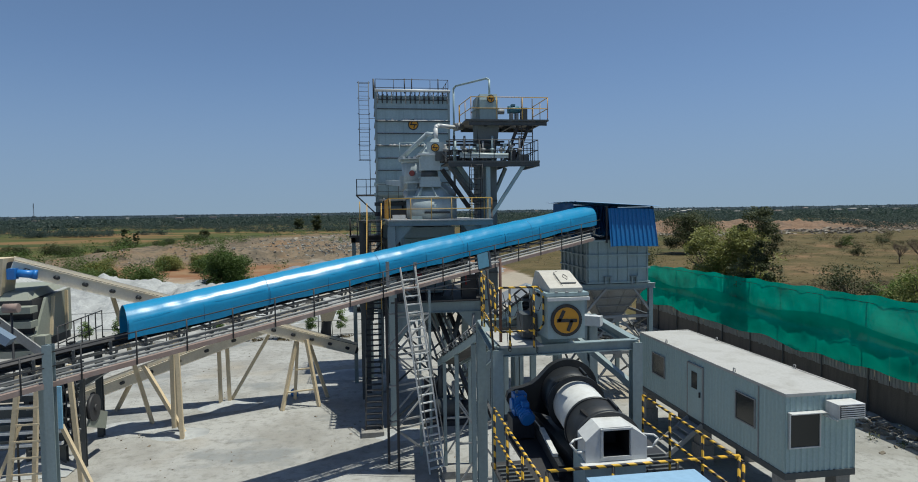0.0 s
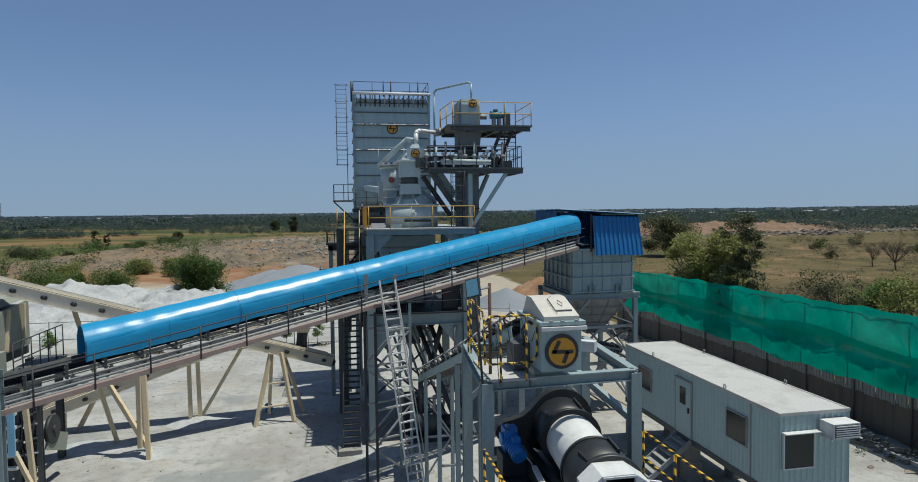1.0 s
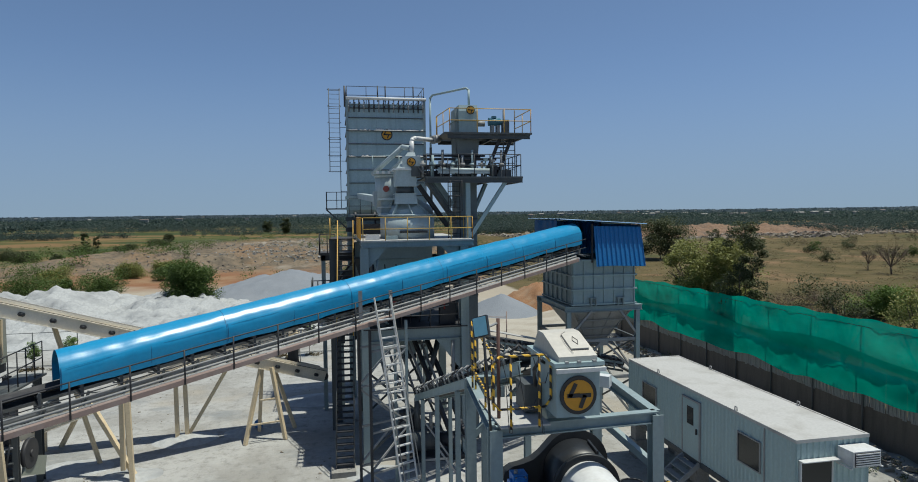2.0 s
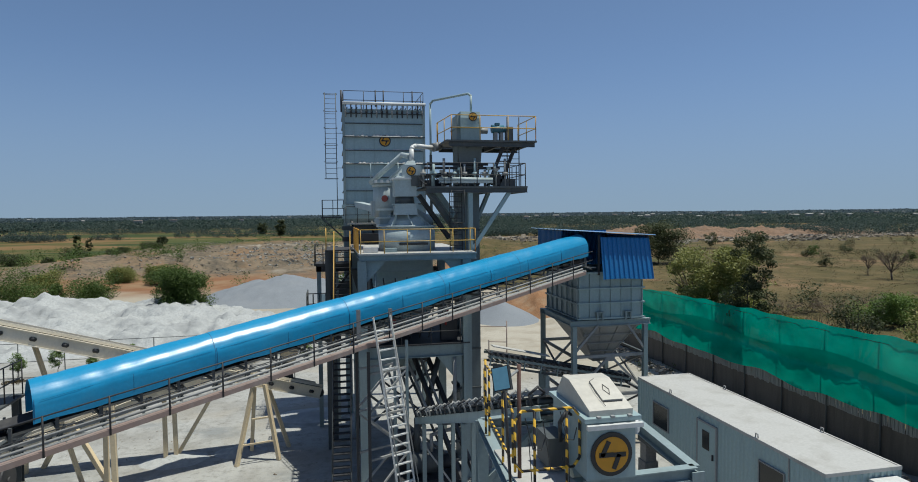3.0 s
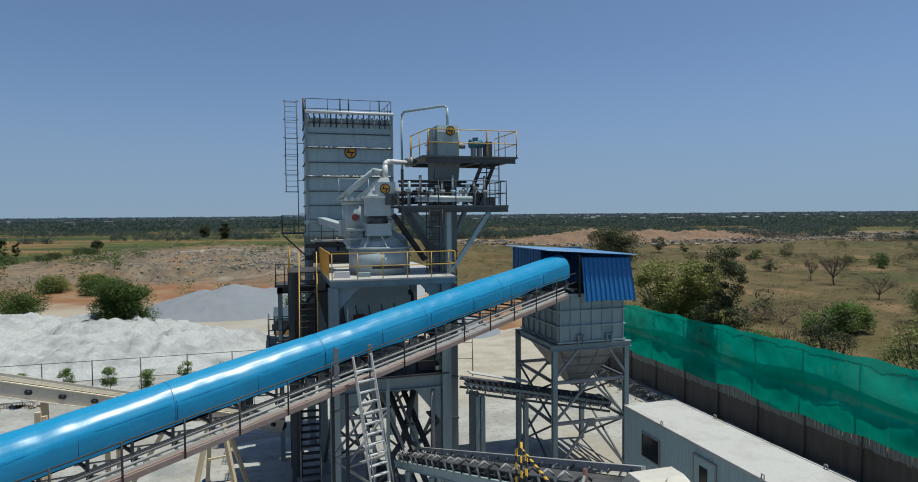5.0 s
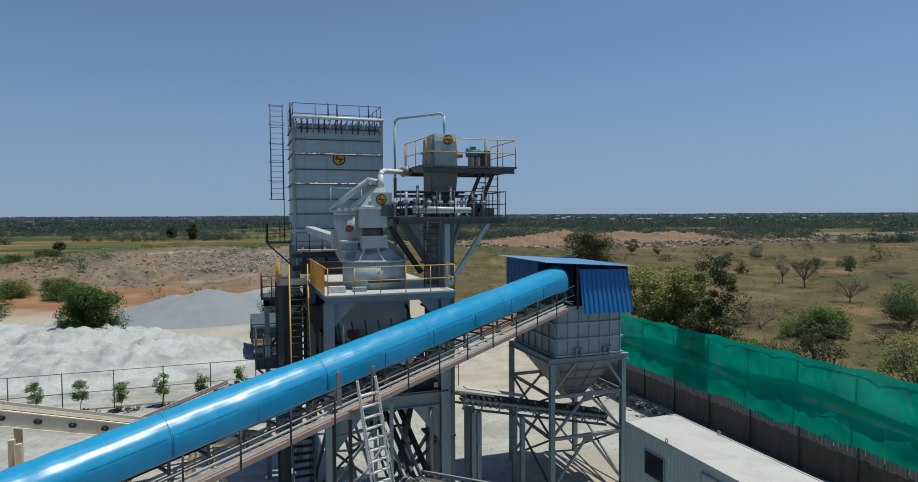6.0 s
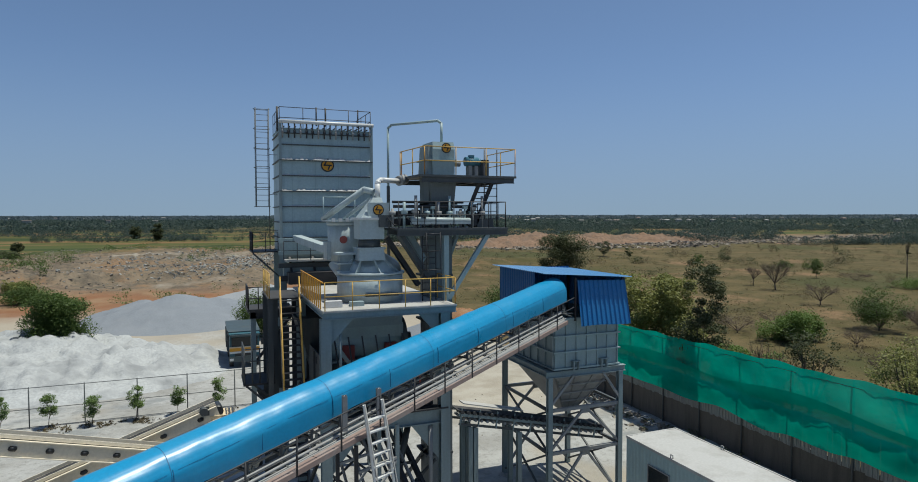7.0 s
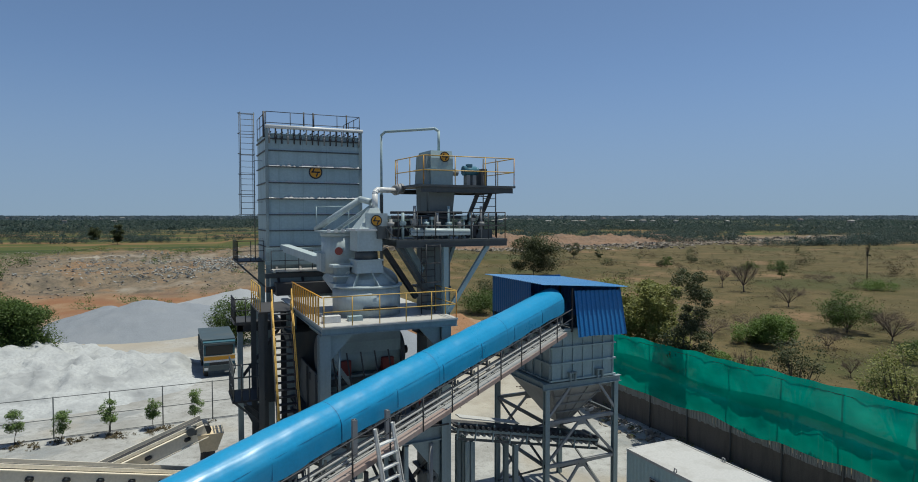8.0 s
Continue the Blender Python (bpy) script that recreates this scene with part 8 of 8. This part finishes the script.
# ---- wire fence with saplings ----
wf = thing("wire_fence", "thin steel post and rail fence along the yard edge", "fence", (-11, 54.6, 0))
wx = [-26.5 + 2.95 * i for i in range(11)]
for x in wx:
    part("fence_post", Shape().tube((x, 54.5, 0), (x, 54.5, 2.55), 0.035, n=6), STEEL, wf)
for z in (2.5, 1.2, 0.08):
    part("fence_rail", Shape().tube((wx[0], 54.5, z), (wx[-1], 54.5, z), 0.022, n=6), STEEL, wf)
for i in range(9):
    x = -20.4 + i * 2.42
    h = (1.9, 2.3, 2.1, 2.2, 2.0, 1.8, 2.1, 1.9, 2.2)[i]
    tree(x, 53.9 + 0.3 * math.sin(i * 2.1), h * 1.05, 0.5, LEAF_S, 100 + i, 1100, 0.075, 0.3, solid=True, name="sapling", label="young green sapling planted along the fence", category="sapling", clumps=26, cs=(0.35, 0.55))
gate = thing("pipe_gate", "rusty pipe rail gate across the sandy track", "gate", (14.2, 51.9, 0))
for x, y in ((14.2, 51.9), (12.9, 52.4), (10.6, 53.2)):
    part("gate_post", Shape().tube((x, y, 0), (x, y, 3.0 if x > 14 else 1.5), 0.045, n=6), RUST, gate)
for z, xe in ((2.55, 10.6), (1.35, 12.9)):
    part("gate_rail", Shape().tube((14.2, 51.9, z), (xe, 51.9 + (14.2 - xe) * 0.36, z), 0.03, n=6), RUST, gate)

# ---- tipper truck ----
tr = thing("tipper_truck", "dark tipper truck with teal cab and orange band", "truck", (1.2, 68.0, 0))
TEALB = material("truck_teal", (0.02, 0.10, 0.13), 0.45, dirt=(0.10, 0.13, 0.13), dirt_amount=0.4)
TB = material("truck_body", (0.045, 0.066, 0.072), 0.5, dirt=(0.10, 0.105, 0.10), dirt_amount=0.4)
part("body", Shape().box((0.0, 67.6, 1.1), (2.6, 73.0, 2.9)).box((-0.06, 67.5, 2.8), (2.66, 73.1, 2.96)), TB, tr)
part("body_guard", Shape().box((0.0, 66.6, 2.9), (2.6, 67.6, 3.0)), TB, tr)
for i in range(6):
    part("body_rib", Shape().box((-0.08, 67.9 + i * 0.9, 1.1), (0.0, 68.05 + i * 0.9, 2.55)), TB, tr)
cab = part("cab", Shape().box((0.1, 65.9, 1.0), (2.5, 67.4, 1.7)).box((0.1, 66.0, 1.75), (2.5, 67.4, 2.75)), TEALB, tr, "dark teal cab with an orange band")
part("cab_band", Shape().box((0.08, 65.86, 1.42), (2.52, 65.9, 1.72)), ORANGE, cab)
part("lower_panel", Shape().box((0.08, 65.86, 1.25), (2.52, 65.9, 1.41)), WHITE, cab)
for x in (-0.12, 2.72):
    part("mirror", Shape().box((x - 0.09, 65.7, 1.9), (x + 0.09, 65.78, 2.45)).tube((x, 65.78, 2.4), (x * 0.5 + 0.65, 66.05, 2.5), 0.02, n=5), BLACK, cab)
part("cab_stripe", Shape().box((0.08, 65.83, 1.72), (2.52, 65.98, 1.8)), CREAM, cab)
part("windscreen", Shape().box((0.25, 65.96, 1.85), (2.35, 66.0, 2.6)), GLASS, cab)
part("sun_visor", Shape().box((0.1, 65.75, 2.68), (2.5, 66.0, 2.82)), TB, cab)
part("roof", Shape().box((0.05, 65.9, 2.75), (2.55, 67.4, 2.9)), TEALB, cab)
part("bumper", Shape().box((0.05, 65.75, 0.55), (2.55, 65.95, 1.0)), TB, tr)
part("grille", Shape().box((0.5, 65.85, 1.0), (2.1, 65.9, 1.24)), BLACK, cab)
for x in (0.25, 2.35):
    part("headlight", Shape().box((x - 0.15, 65.72, 0.65), (x + 0.15, 65.75, 0.85)), WHITE, tr)
    for y in (66.7, 70.6, 71.9):
        w_ = part("wheel", Shape().tube((x - 0.17, y, 0.5), (x + 0.17, y, 0.5), 0.5, n=18), RUBBER, tr)
        part("rim", Shape().tube((x - 0.18, y, 0.5), (x + 0.18, y, 0.5), 0.26, n=12), YELLOW, w_)

# ---- litter and loose stones in the yard ----
def spot_fence():
    return 23.9 - abs(rng.gauss(0, 0.7)), rng.uniform(18, 53)


def spot_yard():
    while True:
        x, y = rng.uniform(-14, 22), rng.uniform(24, 54)
        if noise.noise((x * 0.25, y * 0.25, 4.4)) > 0.15:
            return x, y


rocks("fence_rubble", "loose stones and clods along the fence foot", 900, spot_fence, 0.03, 0.28)
rocks("yard_stones", "small loose stones scattered on the yard", 420, spot_yard, 0.015, 0.075)
items = [(spot_fence()[0] + 0.2, rs.uniform(20, 50), rs.uniform(0.15, 0.6), rs.uniform(0.2, 0.6)) for _ in range(50)]
scatter("fence_weeds", "dry weeds along the fence foot", items, LEAF_D, 31, 40, 0.12)
items = [(-20 + 2.42 * rs.randrange(9) + rs.gauss(0, 0.45), 53.6 + rs.gauss(0, 0.3), rs.uniform(0.06, 0.18), rs.uniform(0.2, 0.5)) for _ in range(110)]
scatter("sapling_mulch", "dry grass around the young saplings", items, SCRUB, 32, 30, 0.2)
